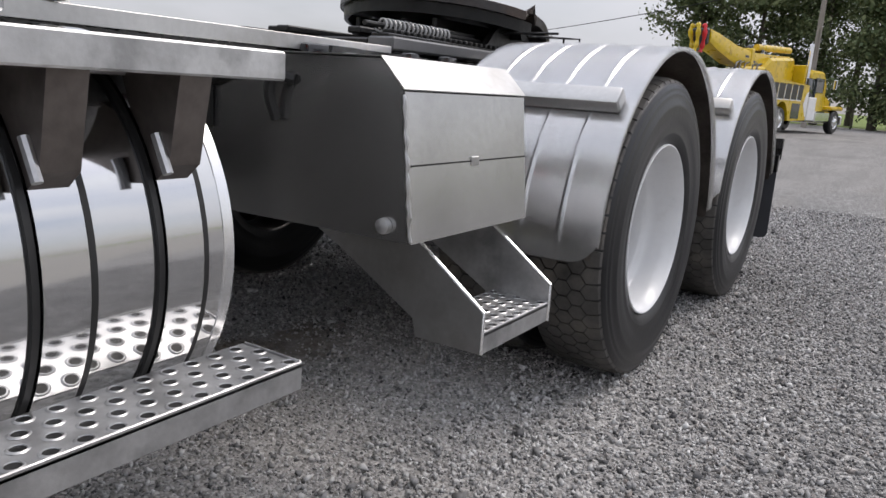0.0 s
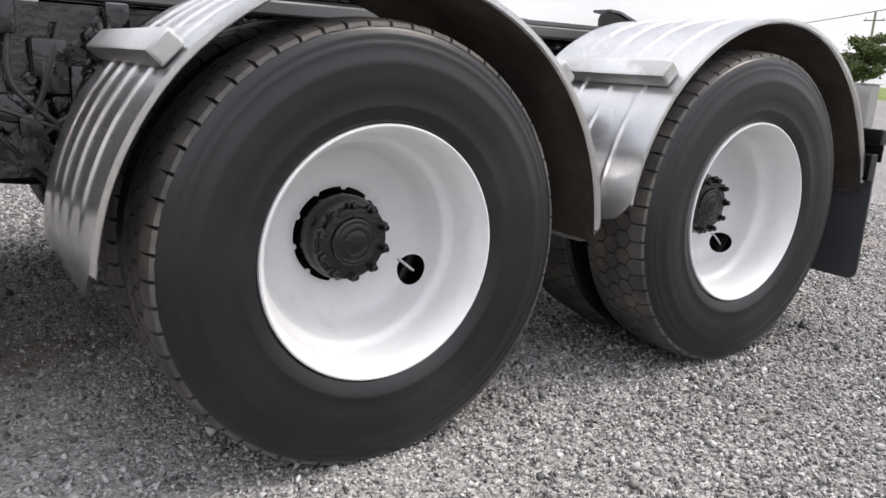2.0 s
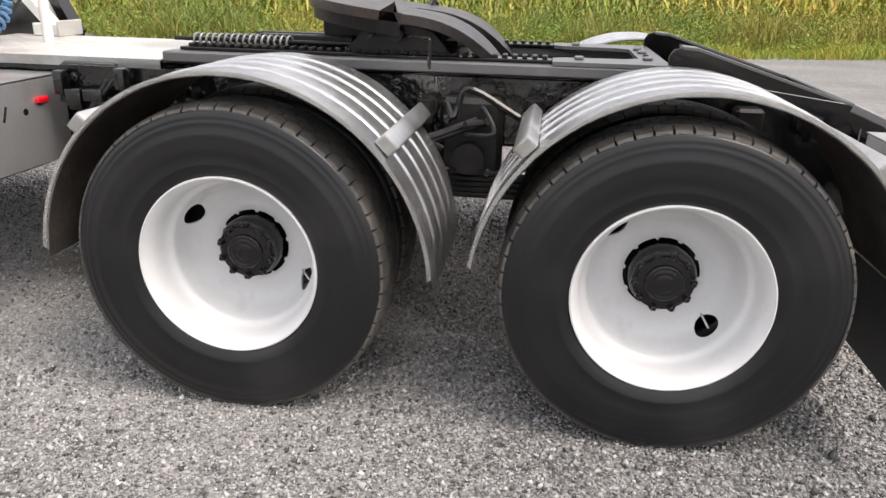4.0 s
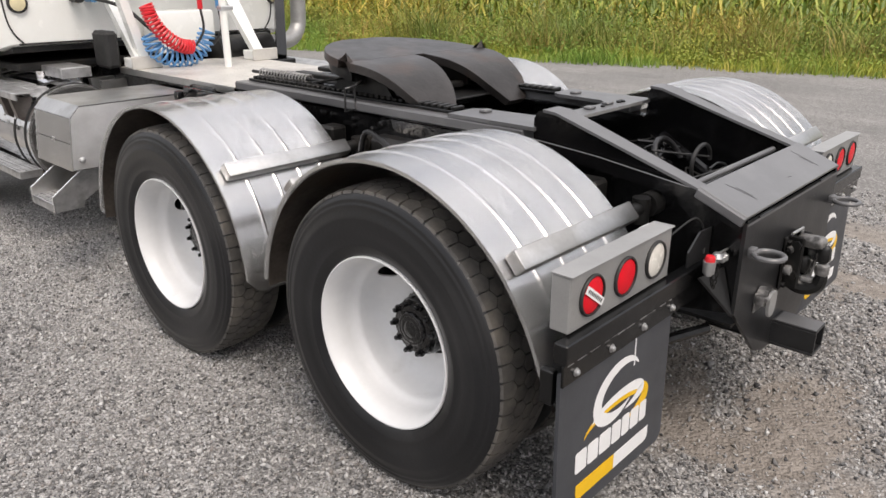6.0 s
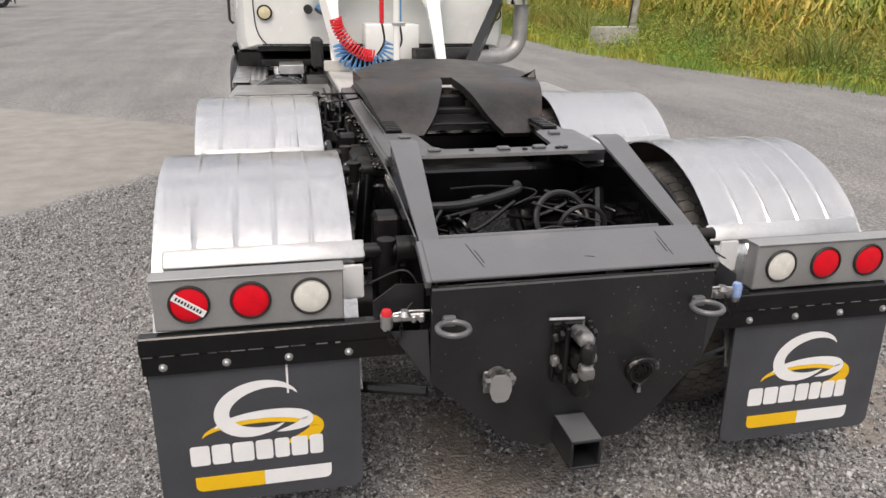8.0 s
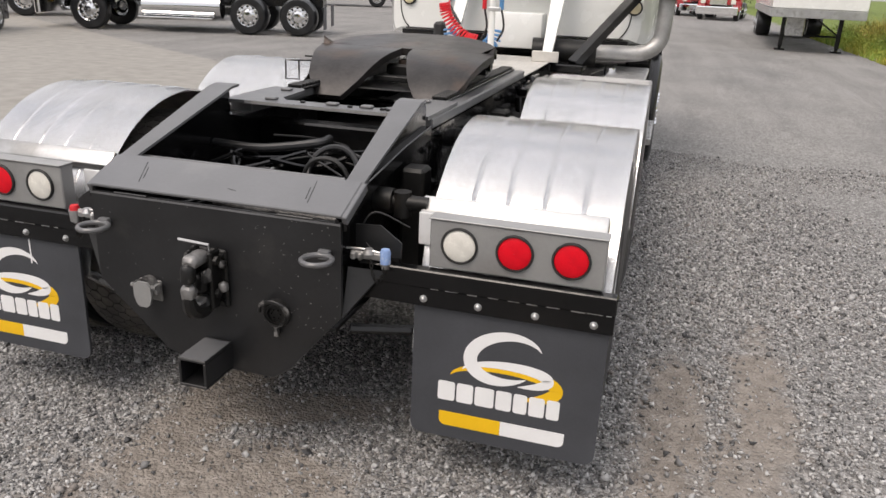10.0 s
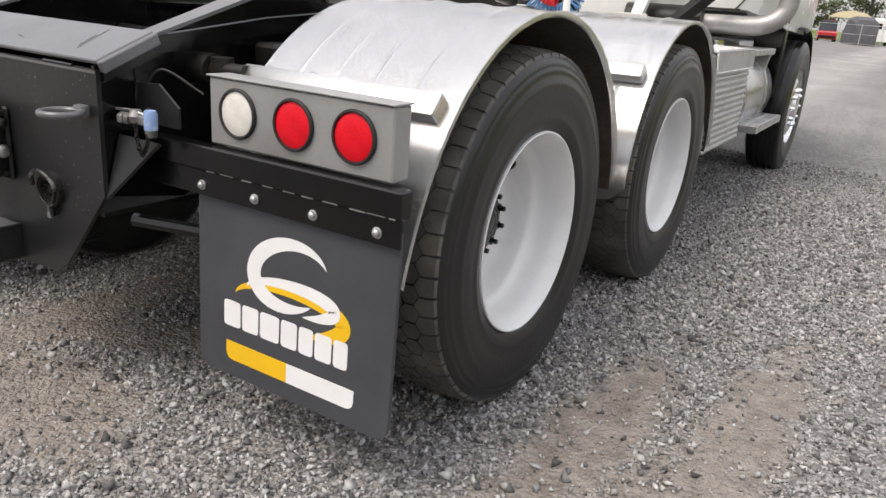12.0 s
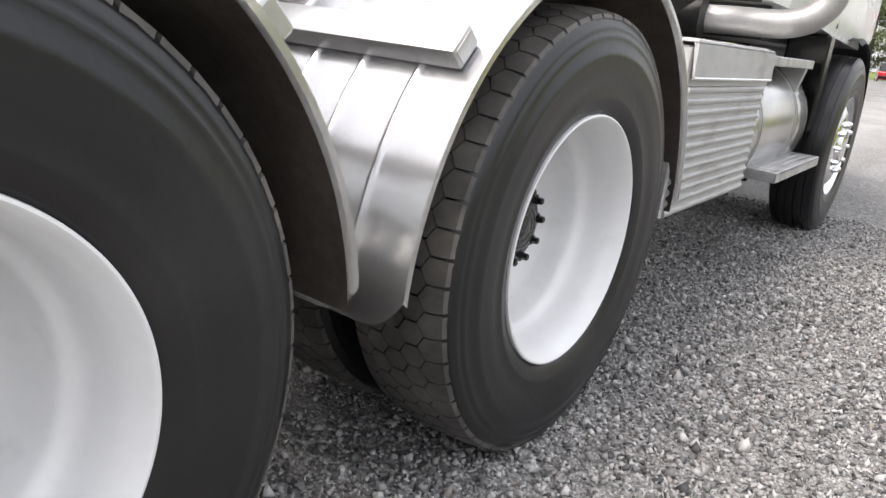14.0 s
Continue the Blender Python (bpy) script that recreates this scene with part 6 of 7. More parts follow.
part("stand_bar", boxed((-0.55, 0.55), (3.46, 3.56), (1.64, 1.72), 0.008), M["cab"], truck, "white steel cross bar")
part("stand_gusset", prism([(0.3, 1.64), (0.54, 1.64), (0.46, 1.5), (0.38, 1.5)], 0.012, at(0, 3.4, 0) @ IN_XZ), M["cab"], truck)
part("hose_pole", tube([(0.03, 2.78, 1.07), (0.03, 2.78, 2.25)], 0.024, 16), M["cab"], truck, "white hose holder pole")
part("pole_clip", boxed((-0.0, 0.09), (2.75, 2.81), (1.42, 1.45), 0.006), M["galv"], truck)
wt = part("water_box", boxed((-0.13, 0.31), (3.36, 3.58), (1.12, 1.4), 0.02, None, 2), M["cab"], truck, "white moulded box on the cab wall")


def coil(pts, r, turns, wire, material, label, name):
    """A coiled hose hanging along a sagging line."""
    line = smooth_line(pts, 30)
    total = len(line) - 1
    out = []
    steps = turns * 10
    for k in range(steps + 1):
        u = k / steps * total
        i = min(int(u), total - 1)
        p = line[i].lerp(line[i + 1], u - i)
        d = (line[i + 1] - line[i]).normalized()
        side = d.cross(Vector((0, 1, 0.2))).normalized()
        up = side.cross(d)
        t = 2 * math.pi * turns * k / steps
        out.append(p + r * (math.cos(t) * side + math.sin(t) * up))
    return part(name, tube(out, wire, 6), material, truck, label)


coil([(-0.39, 2.96, 1.46), (-0.37, 2.95, 1.38), (-0.3, 2.95, 1.28), (-0.2, 2.95, 1.21), (-0.12, 2.95, 1.195)], 0.04, 19, 0.0078, M["red_hose"], "red coiled air hose", "coiled_hose")
coil([(-0.36, 3.03, 1.28), (-0.33, 3.02, 1.18), (-0.22, 3.02, 1.125), (-0.1, 3.02, 1.125), (-0.01, 3.0, 1.19), (0.02, 2.99, 1.29)], 0.052, 17, 0.0075, M["blue_hose"], "blue coiled air hose", "coiled_hose")
for x, mt, lab in ((-0.06, "red_hose", "red air line handle"), (0.07, "blue_hose", "blue air line handle")):
    part("hose_handle", tube([(x, 2.9, 1.43), (x, 2.9, 1.62)], 0.017, 12), M[mt], truck, lab)
    part("air_line", tube(smooth_line([(x, 2.9, 1.44), (x + 0.02, 2.92, 1.3), (x - 0.03, 2.95, 1.2)], 6), 0.008, 8), M["rubber"], truck)
for x, c in ((-0.47, "blue_hose"), (-0.56, "rubber")):
    part("wall_fitting", tube([(x, 3.6, 1.5), (x, 3.5, 1.5)], 0.035, 14), M[c], truck)
part("cable", tube(smooth_line([(-0.5, 3.5, 1.5), (-0.42, 3.2, 1.44), (-0.3, 3.1, 1.3)], 6), 0.012, 8), M["rubber"], truck)
part("rubber_pad", boxed((-0.56, -0.47), (3.22, 3.42), (1.07, 1.3), 0.02), M["rubber"], truck, "black rubber buffer")

# -- cab --
def cab_ring(y, w, z0, z1, c=0.12):
    return [(-w + 0.02, y, z0), (w - 0.02, y, z0), (w, y, z0 + 0.08), (w, y, z1 - 2 * c), (w - 0.3 * c, y, z1 - c), (w - c * 1.4, y, z1), (-w + c * 1.4, y, z1), (-w + 0.3 * c, y, z1 - c), (-w, y, z1 - 2 * c), (-w, y, z0 + 0.08)]


cab = part("cab", loft([cab_ring(3.62, 0.99, 1.225, 2.75), cab_ring(3.66, 1.06, 1.2, 2.82), cab_ring(3.78, 1.12, 1.175, 2.87), cab_ring(4.3, 1.16, 1.12, 2.9),
                        cab_ring(5.1, 1.18, 1.08, 2.88), cab_ring(5.5, 1.17, 1.08, 2.6)]), M["cab"], truck, "white day cab")
part("underside", prism([(3.64, 1.205), (3.78, 1.165), (4.3, 1.108), (4.3, 1.09), (3.64, 1.17)], 1.94, at(-0.97, 0, 0) @ IN_YZ), M["grime"], cab, "dark underside of the cab")
part("rear_window", boxed((-0.55, 0.55), (3.612, 3.62), (1.95, 2.5), 0.02), M["glass"], cab, "dark rear window")
for s in (-1, 1):
    part("door_window", boxed(sorted((s * 1.16, s * 1.176)), (4.35, 5.0), (1.95, 2.55), 0.02), M["glass"], cab)
    part("door_seam", tube([(s * 1.152, 4.3, 1.16), (s * 1.156, 4.3, 2.7)], 0.006, 6), M["rubber"], cab)
    part("grab_handle", tube([(s * 1.17, 4.2, 1.35), (s * 1.2, 4.2, 1.38), (s * 1.2, 4.2, 1.55), (s * 1.17, 4.2, 1.58)], 0.012, 8), M["rubber"], cab)
    lampm = at(s * 0.9 if s < 0 else 1.0, 3.612, 1.47) @ pose(0, 0, 0, 0, 0, -90)
    part("marker_ring", revolved([(-0.01, 0.06), (0.012, 0.06), (0.016, 0.054), (0.016, 0.048), (-0.01, 0.048)], 30, True), M["rubber"], cab, "", lampm)
    part("marker_lens", revolved([(0.0, 0.049), (0.014, 0.046), (0.02, 0.025), (0.021, 0.0005)], 30, False, False), M["cream_lens"], cab, "cream round marker lens", lampm)
part("rear_seam", boxed((-0.93, 0.93), (3.612, 3.619), (1.216, 1.228), 0.003), M["rubber"], cab)
for s in (-1, 1):
    part("corner_seam", tube(smooth_line([(s * 0.985, 3.618, 2.6), (s * 0.985, 3.618, 1.7), (s * 0.98, 3.618, 1.42), (s * 0.955, 3.615, 1.3), (s * 0.9, 3.614, 1.225)], 6), 0.005, 6), M["rubber"], cab, "dark curved panel seam")
part("hood", loft([cab_ring(5.45, 1.1, 1.0, 2.05, 0.1), cab_ring(6.2, 1.02, 0.95, 1.95, 0.1), cab_ring(7.0, 0.9, 0.9, 1.75, 0.1), cab_ring(7.2, 0.8, 0.95, 1.6, 0.1)]), M["cab"], truck, "white sloping hood")
for s in (-1, 1):
    bm = bmesh.new()
    prev = None
    for i in range(25):
        a = radians(5 + 100 * i / 24)
        row = [bm.verts.new((s * x, 4.88 + r * math.cos(a), 0.53 + r * math.sin(a))) for x, r in ((0.93, 0.61), (1.21, 0.61), (1.235, 0.585))]
        if prev:
            for j in range(2):
                bm.faces.new((prev[j], prev[j + 1], row[j + 1], row[j]))
        prev = row
    bmesh.ops.solidify(bm, geom=bm.faces, thickness=0.006)
    part("steer_fender", bm, M["black_flat"], truck, "black plastic wheel arch")
    part("step_panel", boxed(sorted((s * 0.95, s * 1.16)), (4.2, 4.32), (0.62, 1.12), 0.01), M["black"], truck)
part("engine_block", boxed((-0.42, 0.42), (4.3, 6.4), (0.7, 1.3), 0.05), M["grime"], truck)
part("cab_floor", boxed((-0.95, 0.95), (3.66, 5.2), (1.05, 1.1), 0.01), M["grime"], truck)
part("gearbox", boxed((-0.3, 0.3), (3.4, 4.3), (0.62, 0.98), 0.06), M["grime"], truck)
part("front_axle", tube([(-1.0, 4.85, 0.45), (1.0, 4.85, 0.45)], 0.06, 12), M["grime"], truck)
part("front_bumper", boxed((-1.0, 1.0), (7.2, 7.35), (0.45, 0.85), 0.04), M["chrome"], truck)

# -- exhaust and strut --
ex = smooth_line([(0.35, 3.4, 1.1), (0.8, 3.5, 1.12), (1.08, 3.56, 1.13), (1.2, 3.6, 1.2), (1.235, 3.61, 1.33), (1.235, 3.61, 1.75)], 8)
part("exhaust_pipe", tube(ex, 0.063, 22), M["exhaust"], truck, "bent aluminised exhaust pipe")
part("stack", tube([(1.235, 3.61, 1.7), (1.235, 3.61, 3.2)], 0.085, 26), M["chrome"], truck, "chrome exhaust stack")
sh = bmesh.new()
add_revolve(sh, [(1.55, 0.12), (2.7, 0.12), (2.7, 0.124), (1.55, 0.124)], 30, True)
bmesh.ops.transform(sh, matrix=at(1.235, 3.61, 0) @ pose(0, 0, 0, 0, -90, 0), verts=sh.verts)
hs = part("heat_shield", sh, M["chrome"], truck, "perforated chrome heat shield")
pf = bmesh.new()
for j in range(10):
    for i in range(16):
        a = 2 * math.pi * (i + 0.5 * (j % 2)) / 16
        m = at(1.235, 3.61, 1.62 + j * 0.035) @ pose(0, 0, 0, 0, 0, math.degrees(a)) @ at(0.1246, 0, 0) @ pose(0, 0, 0, 0, 90, 0)
        pf.faces.new([pf.verts.new(m @ Vector((0.009 * math.cos(t), 0.009 * math.sin(t), 0.0))) for t in (math.pi * k / 4 for k in range(8))])
tagged(part("shield_holes", pf, M["grime"], hs), kind="stuff")
part("muffler", tube([(0.25, 3.32, 1.12), (0.75, 3.38, 1.12)], 0.1, 22), M["grime"], truck)
part("strut", tube([(0.62, 3.02, 1.06), (1.02, 3.56, 1.58)], 0.05, 4), M["black"], truck, "black square diagonal strut")
part("strut_base", boxed((0.46, 0.7), (2.95, 3.15), (1.0, 1.06), 0.008), M["black"], truck)


# ---- parked vehicles ----
def disc_wheel(parent, x, y, r, w, rim_mat, side, lab=""):
    """A plain vehicle wheel: rounded tyre, dished rim, hub and nuts."""
    c = at(x, y, r) @ (Matrix() if side > 0 else pose(0, 0, 0, 0, 0, 180))
    prof = [(-w, r * 0.56), (-w * 0.98, r * 0.9), (-w * 0.8, r), (-w * 0.2, r), (0, r * 0.9), (0.01, r * 0.75), (0, r * 0.57)]
    t = part("wheel", revolved(prof, 32, True), M["tyre"], parent, "black truck tyre on a bright rim" if not lab else lab, c)
    part("rim", revolved([(-0.02, r * 0.58), (0.004, r * 0.57), (-0.03, r * 0.5), (-0.02, r * 0.36), (0.01, r * 0.3), (0.06, r * 0.2), (0.065, 0.0005)], 28, False, False), rim_mat, t)
    nuts = bmesh.new()
    for k in range(10):
        a = 2 * math.pi * k / 10
        add_tube(nuts, [(-0.02, r * 0.4 * math.cos(a), r * 0.4 * math.sin(a)), (0.02, r * 0.4 * math.cos(a), r * 0.4 * math.sin(a))], 0.02, 6)
    tagged(part("nuts", nuts, M["chrome"], t), kind="stuff")
    holes = bmesh.new()
    for k in range(10):
        a = 2 * math.pi * (k + 0.5) / 10
        holes.faces.new([holes.verts.new((-0.018, r * 0.47 * math.cos(a) + 0.03 * math.cos(b), r * 0.47 * math.sin(a) + 0.03 * math.sin(b))) for b in (math.pi * j / 4 for j in range(8))])
    tagged(part("hand_holes", holes, M["grime"], t), kind="stuff")
    return t


def hull(rings):
    return loft(rings)


def ring(y, w, z0, z1, c=0.1):
    return [(-w, y, z0), (w, y, z0), (w, y, z1 - c), (w - c, y, z1), (-w + c, y, z1), (-w, y, z1 - c)]


def parked_tractor(m, paint, label, category="truck"):
    """A long-nosed road tractor, forward along local y, its rearmost axle at the origin."""
    t = thing("parked_truck", m, label, category)
    part("chassis", boxed((-0.43, 0.43), (-0.6, 6.4), (0.75, 1.02), 0.01), M["black"], t)
    for y in (0.0, 1.35, 5.6):
        for s in (-1, 1):
            disc_wheel(t, s * 1.2, y, 0.51, 0.3 if y > 2 else 0.6, M["polished"], s)
    cb = part("cab", hull([ring(3.0, 1.1, 1.05, 3.0), ring(3.1, 1.15, 1.0, 3.1), ring(4.3, 1.15, 1.0, 3.1), ring(4.75, 1.1, 1.05, 2.6)]), paint, t)
    part("windscreen", hull([ring(4.62, 1.0, 2.05, 2.72, 0.08), ring(4.8, 1.0, 2.0, 2.62, 0.08)]), M["glass"], cb)
    for s in (-1, 1):
        part("window", boxed(sorted((s * 1.14, s * 1.16)), (3.75, 4.4), (2.0, 2.6), 0.02), M["glass"], cb)
        bm = bmesh.new()
        prev = None
        for i in range(15):
            a = radians(12 * i + 6)
            row = [bm.verts.new((s * x, 5.6 + 0.63 * math.cos(a), 0.5 + 0.63 * math.sin(a))) for x in (0.8, 1.24)]
            if prev:
                bm.faces.new((prev[0], prev[1], row[1], row[0]))
            prev = row
        bmesh.ops.solidify(bm, geom=bm.faces, thickness=0.02)
        part("fender", bm, paint, t)
        tk = tube([(s * 0.88, 2.1, 0.68), (s * 0.88, 4.2, 0.68)], 0.3, 28)
        part("fuel_tank", tk, M["polished"], t, "polished fuel tank")
        part("step", boxed(sorted((s * 0.95, s * 1.25)), (2.3, 4.3), (0.36, 0.4), 0.01), M["polished"], t)
        part("stack", tube([(s * 0.95, 2.85, 1.1), (s * 0.95, 2.85, 3.7)], 0.07, 14), M["chrome"], t)
        part("mud_flap", boxed(sorted((s * 0.62, s * 1.22)), (-0.72, -0.7), (0.2, 0.8), 0.0), M["flap"], t)
        part("headlight", boxed(sorted((s * 0.72, s * 1.0)), (6.75, 6.8), (0.95, 1.2), 0.03), M["white_lens"], t)
    part("hood", hull([ring(4.7, 0.85, 0.9, 2.05), ring(5.6, 0.75, 0.9, 1.95), ring(6.6, 0.62, 0.9, 1.8), ring(6.7, 0.55, 0.95, 1.7)]), paint, t)
    part("grille", boxed((-0.5, 0.5), (6.7, 6.74), (0.9, 1.65), 0.03), M["chrome"], t)
    part("bumper", boxed((-1.2, 1.2), (6.9, 7.05), (0.35, 0.8), 0.04), M["chrome"], t)
    part("fifth_wheel", boxed((-0.45, 0.45), (0.2, 1.1), (1.1, 1.18), 0.03), M["plate"], t)
    return t


def parked_car(m, paint, label, w=0.9, l=4.6, h=1.55, name="parked_car"):
    """A car: sculpted lower body, glasshouse, four wheels, lamps and bumpers; forward along local y."""
    t = thing(name, m, label, "car")
    part("body", hull([ring(-l / 2, w * 0.85, 0.35, 0.85, 0.12), ring(-l / 2 + 0.15, w * 0.97, 0.25, 0.98, 0.12), ring(-l / 4, w, 0.22, 1.0, 0.1), ring(l / 5, w, 0.22, 0.98, 0.1),
                       ring(l / 2 - 0.4, w * 0.95, 0.25, 0.86, 0.12), ring(l / 2, w * 0.8, 0.32, 0.68, 0.1)]), paint, t)
    part("roof", hull([ring(-l / 2 + 0.2, w * 0.86, 0.98, 1.05, 0.03), ring(-l / 2 + 0.45, w * 0.78, 0.98, h - 0.04, 0.1), ring(-0.1, w * 0.78, 0.98, h, 0.1), ring(l / 8, w * 0.76, 0.98, h - 0.06, 0.1),
                       ring(l / 8 + 0.75, w * 0.84, 0.96, 1.02, 0.03)]), M["glass"], t)
    part("roof_panel", boxed((-w * 0.72, w * 0.72), (-l / 2 + 0.5, l / 8 - 0.05), (h - 0.012, h + 0.012), 0.01), paint, t)
    for y in (-l / 2 + 0.85, l / 2 - 0.9):
        for s in (-1, 1):
            disc_wheel(t, s * w * 1.0, y, 0.35, 0.22, M["alu_dark"], s, "black car tyre on an alloy rim")
    for s in (-1, 1):
        part("headlight", boxed(sorted((s * w * 0.5, s * w * 0.82)), (l / 2 - 0.1, l / 2 + 0.01), (0.62, 0.76), 0.03), M["white_lens"], t)
        part("tail_light", boxed(sorted((s * w * 0.6, s * w * 0.88)), (-l / 2 - 0.01, -l / 2 + 0.1), (0.68, 0.86), 0.02), M["red_lens"], t)
    part("bumper", boxed((-w * 0.85, w * 0.85), (l / 2 - 0.05, l / 2 + 0.05), (0.3, 0.5), 0.04), M["black"], t)
    part("bumper", boxed((-w * 0.85, w * 0.85), (-l / 2 - 0.06, -l / 2 + 0.05), (0.35, 0.58), 0.04), M["black"], t)
    return t


# recovery truck with a folded crane boom
tow = thing("recovery_truck", pose(4.9, -25.4, 0, 0, 0, 166.3), "yellow heavy recovery truck with a folded crane boom", "truck")
part("chassis", boxed((-0.45, 0.45), (-1.4, 9.6), (0.7, 1.0), 0.01), M["black"], tow)
for y in (0.0, 1.35, 2.7, 8.5):
    for s in (-1, 1):
        disc_wheel(tow, s * 1.2, y, 0.52, 0.3 if y > 5 else 0.6, M["polished"], s)
for s in (-1, 1):
    arch = lambda c: [(c + 0.62 * math.cos(a), 0.62 + 0.62 * math.sin(a)) for a in (0.35, 0.8, 1.25, 1.57, 1.9, 2.35, 2.8)]
    body = [(-1.3, 0.85), (-1.3, 1.5), (-0.9, 2.0), (1.2, 2.1), (5.1, 1.95), (5.1, 0.55), (3.4, 0.5)] + arch(2.7) + arch(1.35) + arch(0.0) + [(-0.75, 0.8)]
    sb = part("side_body", prism(body, 0.36, at(0.86 if s > 0 else -1.22, 0, 0) @ IN_YZ), M["tow_yellow"], tow, "yellow side body with a lettered panel")
    xo = s * 1.2245
    y = 0.15
    for w in (0.52, 0.55, 0.68, 0.55, 0.5, 0.52, 0.44):           # plain bars where the lettering stands
        for name, dy, dz, lift, key in (("white_shade", -0.05, -0.045, 0.002, "print_white"), ("black_bar", 0.0, 0.0, 0.006, "black")):
            bar = [(y + dy, 1.34 + dz), (y + dy + w, 1.34 + dz), (y + dy + w + 0.06, 1.93 + dz), (y + dy + 0.06, 1.93 + dz)]
            part(name, prism(bar, 0.004, at(s * (1.2205 + lift) - 0.002, 0, 0) @ IN_YZ), M[key], sb)
        y += w + 0.09
    part("rear_locker", boxed(sorted((s * 0.9, s * 1.19)), (-1.32, -1.301), (0.95, 1.45), 0.01), M["dark_paint"], sb)
    part("dark_skirt", boxed(sorted((xo, xo + s * 0.004)), (3.6, 4.4), (0.6, 1.2), 0.0), M["dark_paint"], sb)
    part("white_panel", prism([(5.0, 0.7), (4.7, 1.2), (4.9, 1.6), (5.1, 1.7), (5.1, 0.7)], 0.01, at(s * 1.225 - 0.005, 0, 0) @ IN_YZ), M["print_white"], sb)
    part("toolbox", boxed(sorted((s * 0.9, s * 1.2)), (5.3, 6.1), (0.55, 1.5), 0.03), M["print_white"], tow, "white side tool box")
    part("fender", boxed(sorted((s * 0.72, s * 1.24)), (7.9, 9.2), (1.02, 1.2), 0.08, None, 2), M["tow_yellow"], tow)
    part("step_tank", boxed(sorted((s * 0.85, s * 1.2)), (6.2, 7.8), (0.5, 0.95), 0.05), M["polished"], tow)
    part("stack", tube([(s * 1.0, 5.25, 1.1), (s * 1.0, 5.25, 3.6)], 0.08, 14), M["chrome"], tow)
    part("mirror", boxed(sorted((s * 1.25, s * 1.4)), (7.5, 7.55), (1.9, 2.3), 0.02), M["chrome"], tow)
part("deck", boxed((-0.85, 0.85), (-1.2, 5.1), (1.6, 1.95), 0.03), M["black_flat"], tow)
tc_ = part("cab", hull([ring(5.5, 1.05, 1.0, 2.5), ring(5.6, 1.1, 0.95, 2.6), ring(6.8, 1.1, 0.95, 2.6), ring(7.3, 1.05, 1.0, 2.1)]), M["tow_yellow"], tow)
part("windscreen", hull([ring(6.95, 0.98, 1.72, 2.42, 0.08), ring(7.22, 0.98, 1.66, 2.2, 0.08)]), M["glass"], tc_)
for s in (-1, 1):
    part("window", boxed(sorted((s * 1.09, s * 1.11)), (5.9, 6.85), (1.7, 2.3), 0.03), M["glass"], tc_)
part("hood", hull([ring(7.2, 0.8, 0.9, 1.75), ring(8.4, 0.72, 0.9, 1.65), ring(9.2, 0.6, 0.9, 1.5)]), M["tow_yellow"], tow)
part("bumper", boxed((-1.15, 1.15), (9.4, 9.55), (0.4, 0.8), 0.04), M["chrome"], tow)
part("boom_turret", hull([ring(2.2, 0.5, 1.9, 2.45), ring(2.6, 0.62, 1.9, 2.85), ring(4.7, 0.6, 1.9, 3.0), ring(5.0, 0.5, 1.9, 2.8)]), M["tow_yellow"], tow, "yellow crane turret")
boom = part("boom", loft([[(-0.3, y, z0), (0.3, y, z0), (0.33, y, z0 + 0.12), (0.33, y, z1 - 0.12), (0.3, y, z1), (-0.3, y, z1), (-0.33, y, z1 - 0.12), (-0.33, y, z0 + 0.12)]
                          for y, z0, z1 in ((4.9, 2.6, 3.05), (2.6, 2.46, 2.98), (1.6, 2.4, 2.98), (0.2, 2.46, 3.12), (-1.3, 2.86, 3.42), (-1.9, 3.08, 3.5))]), M["tow_yellow"], tow, "folded yellow crane boom")
part("boom_top", tube([(0.2, 5.0, 3.3), (0.2, 2.0, 3.2)], 0.13, 12), M["tow_yellow"], boom)
part("boom_collar", boxed((-0.36, 0.36), (1.35, 1.62), (2.28, 3.12), 0.04), M["tow_yellow"], boom, "yellow collar round the boom")
part("boom_winch", tube([(-0.3, 2.4, 3.16), (0.3, 2.4, 3.16)], 0.16, 16), M["dark_paint"], boom, "dark winch drum on the boom")
part("boom_ram", tube([(0.42, 4.4, 2.5), (0.42, 0.4, 2.28)], 0.12, 14), M["tow_yellow"], boom, "yellow lift cylinder")
part("ram_rod", tube([(0.42, 0.4, 2.28), (0.42, -0.6, 2.25)], 0.06, 10), M["chrome"], boom)
for y, z in ((1.5, 2.6), (1.5, 2.42), (0.9, 2.75), (3.0, 2.85), (3.4, 2.87), (4.0, 2.7), (4.0, 2.82)):
    part("black_mark", boxed((0.3305, 0.335), (y, y + (0.3 if z < 2.85 else 0.13)), (z, z + 0.08), 0.0), M["dark_paint"], boom)
part("boom_head", boxed((-0.3, 0.3), (-2.15, -1.9), (2.95, 3.52), 0.06), M["black_flat"], boom)
for x, y, mt in ((-0.16, -2.28, "tow_yellow"), (0.1, -2.4, "dark_paint"), (0.2, -2.2, "red_hose"), (0.16, -2.55, "tow_yellow")):
    part("sling", tube(smooth_line([(x, y, 3.62), (x * 1.4, y - 0.06, 3.4), (x, y + 0.04, 2.95), (x * 0.8, y, 2.7)], 6), [0.075 + 0.02 * math.sin(k * 1.1) for k in range(19)], 8), M[mt], boom, "hanging lifting sling")
rng = random.Random(61)
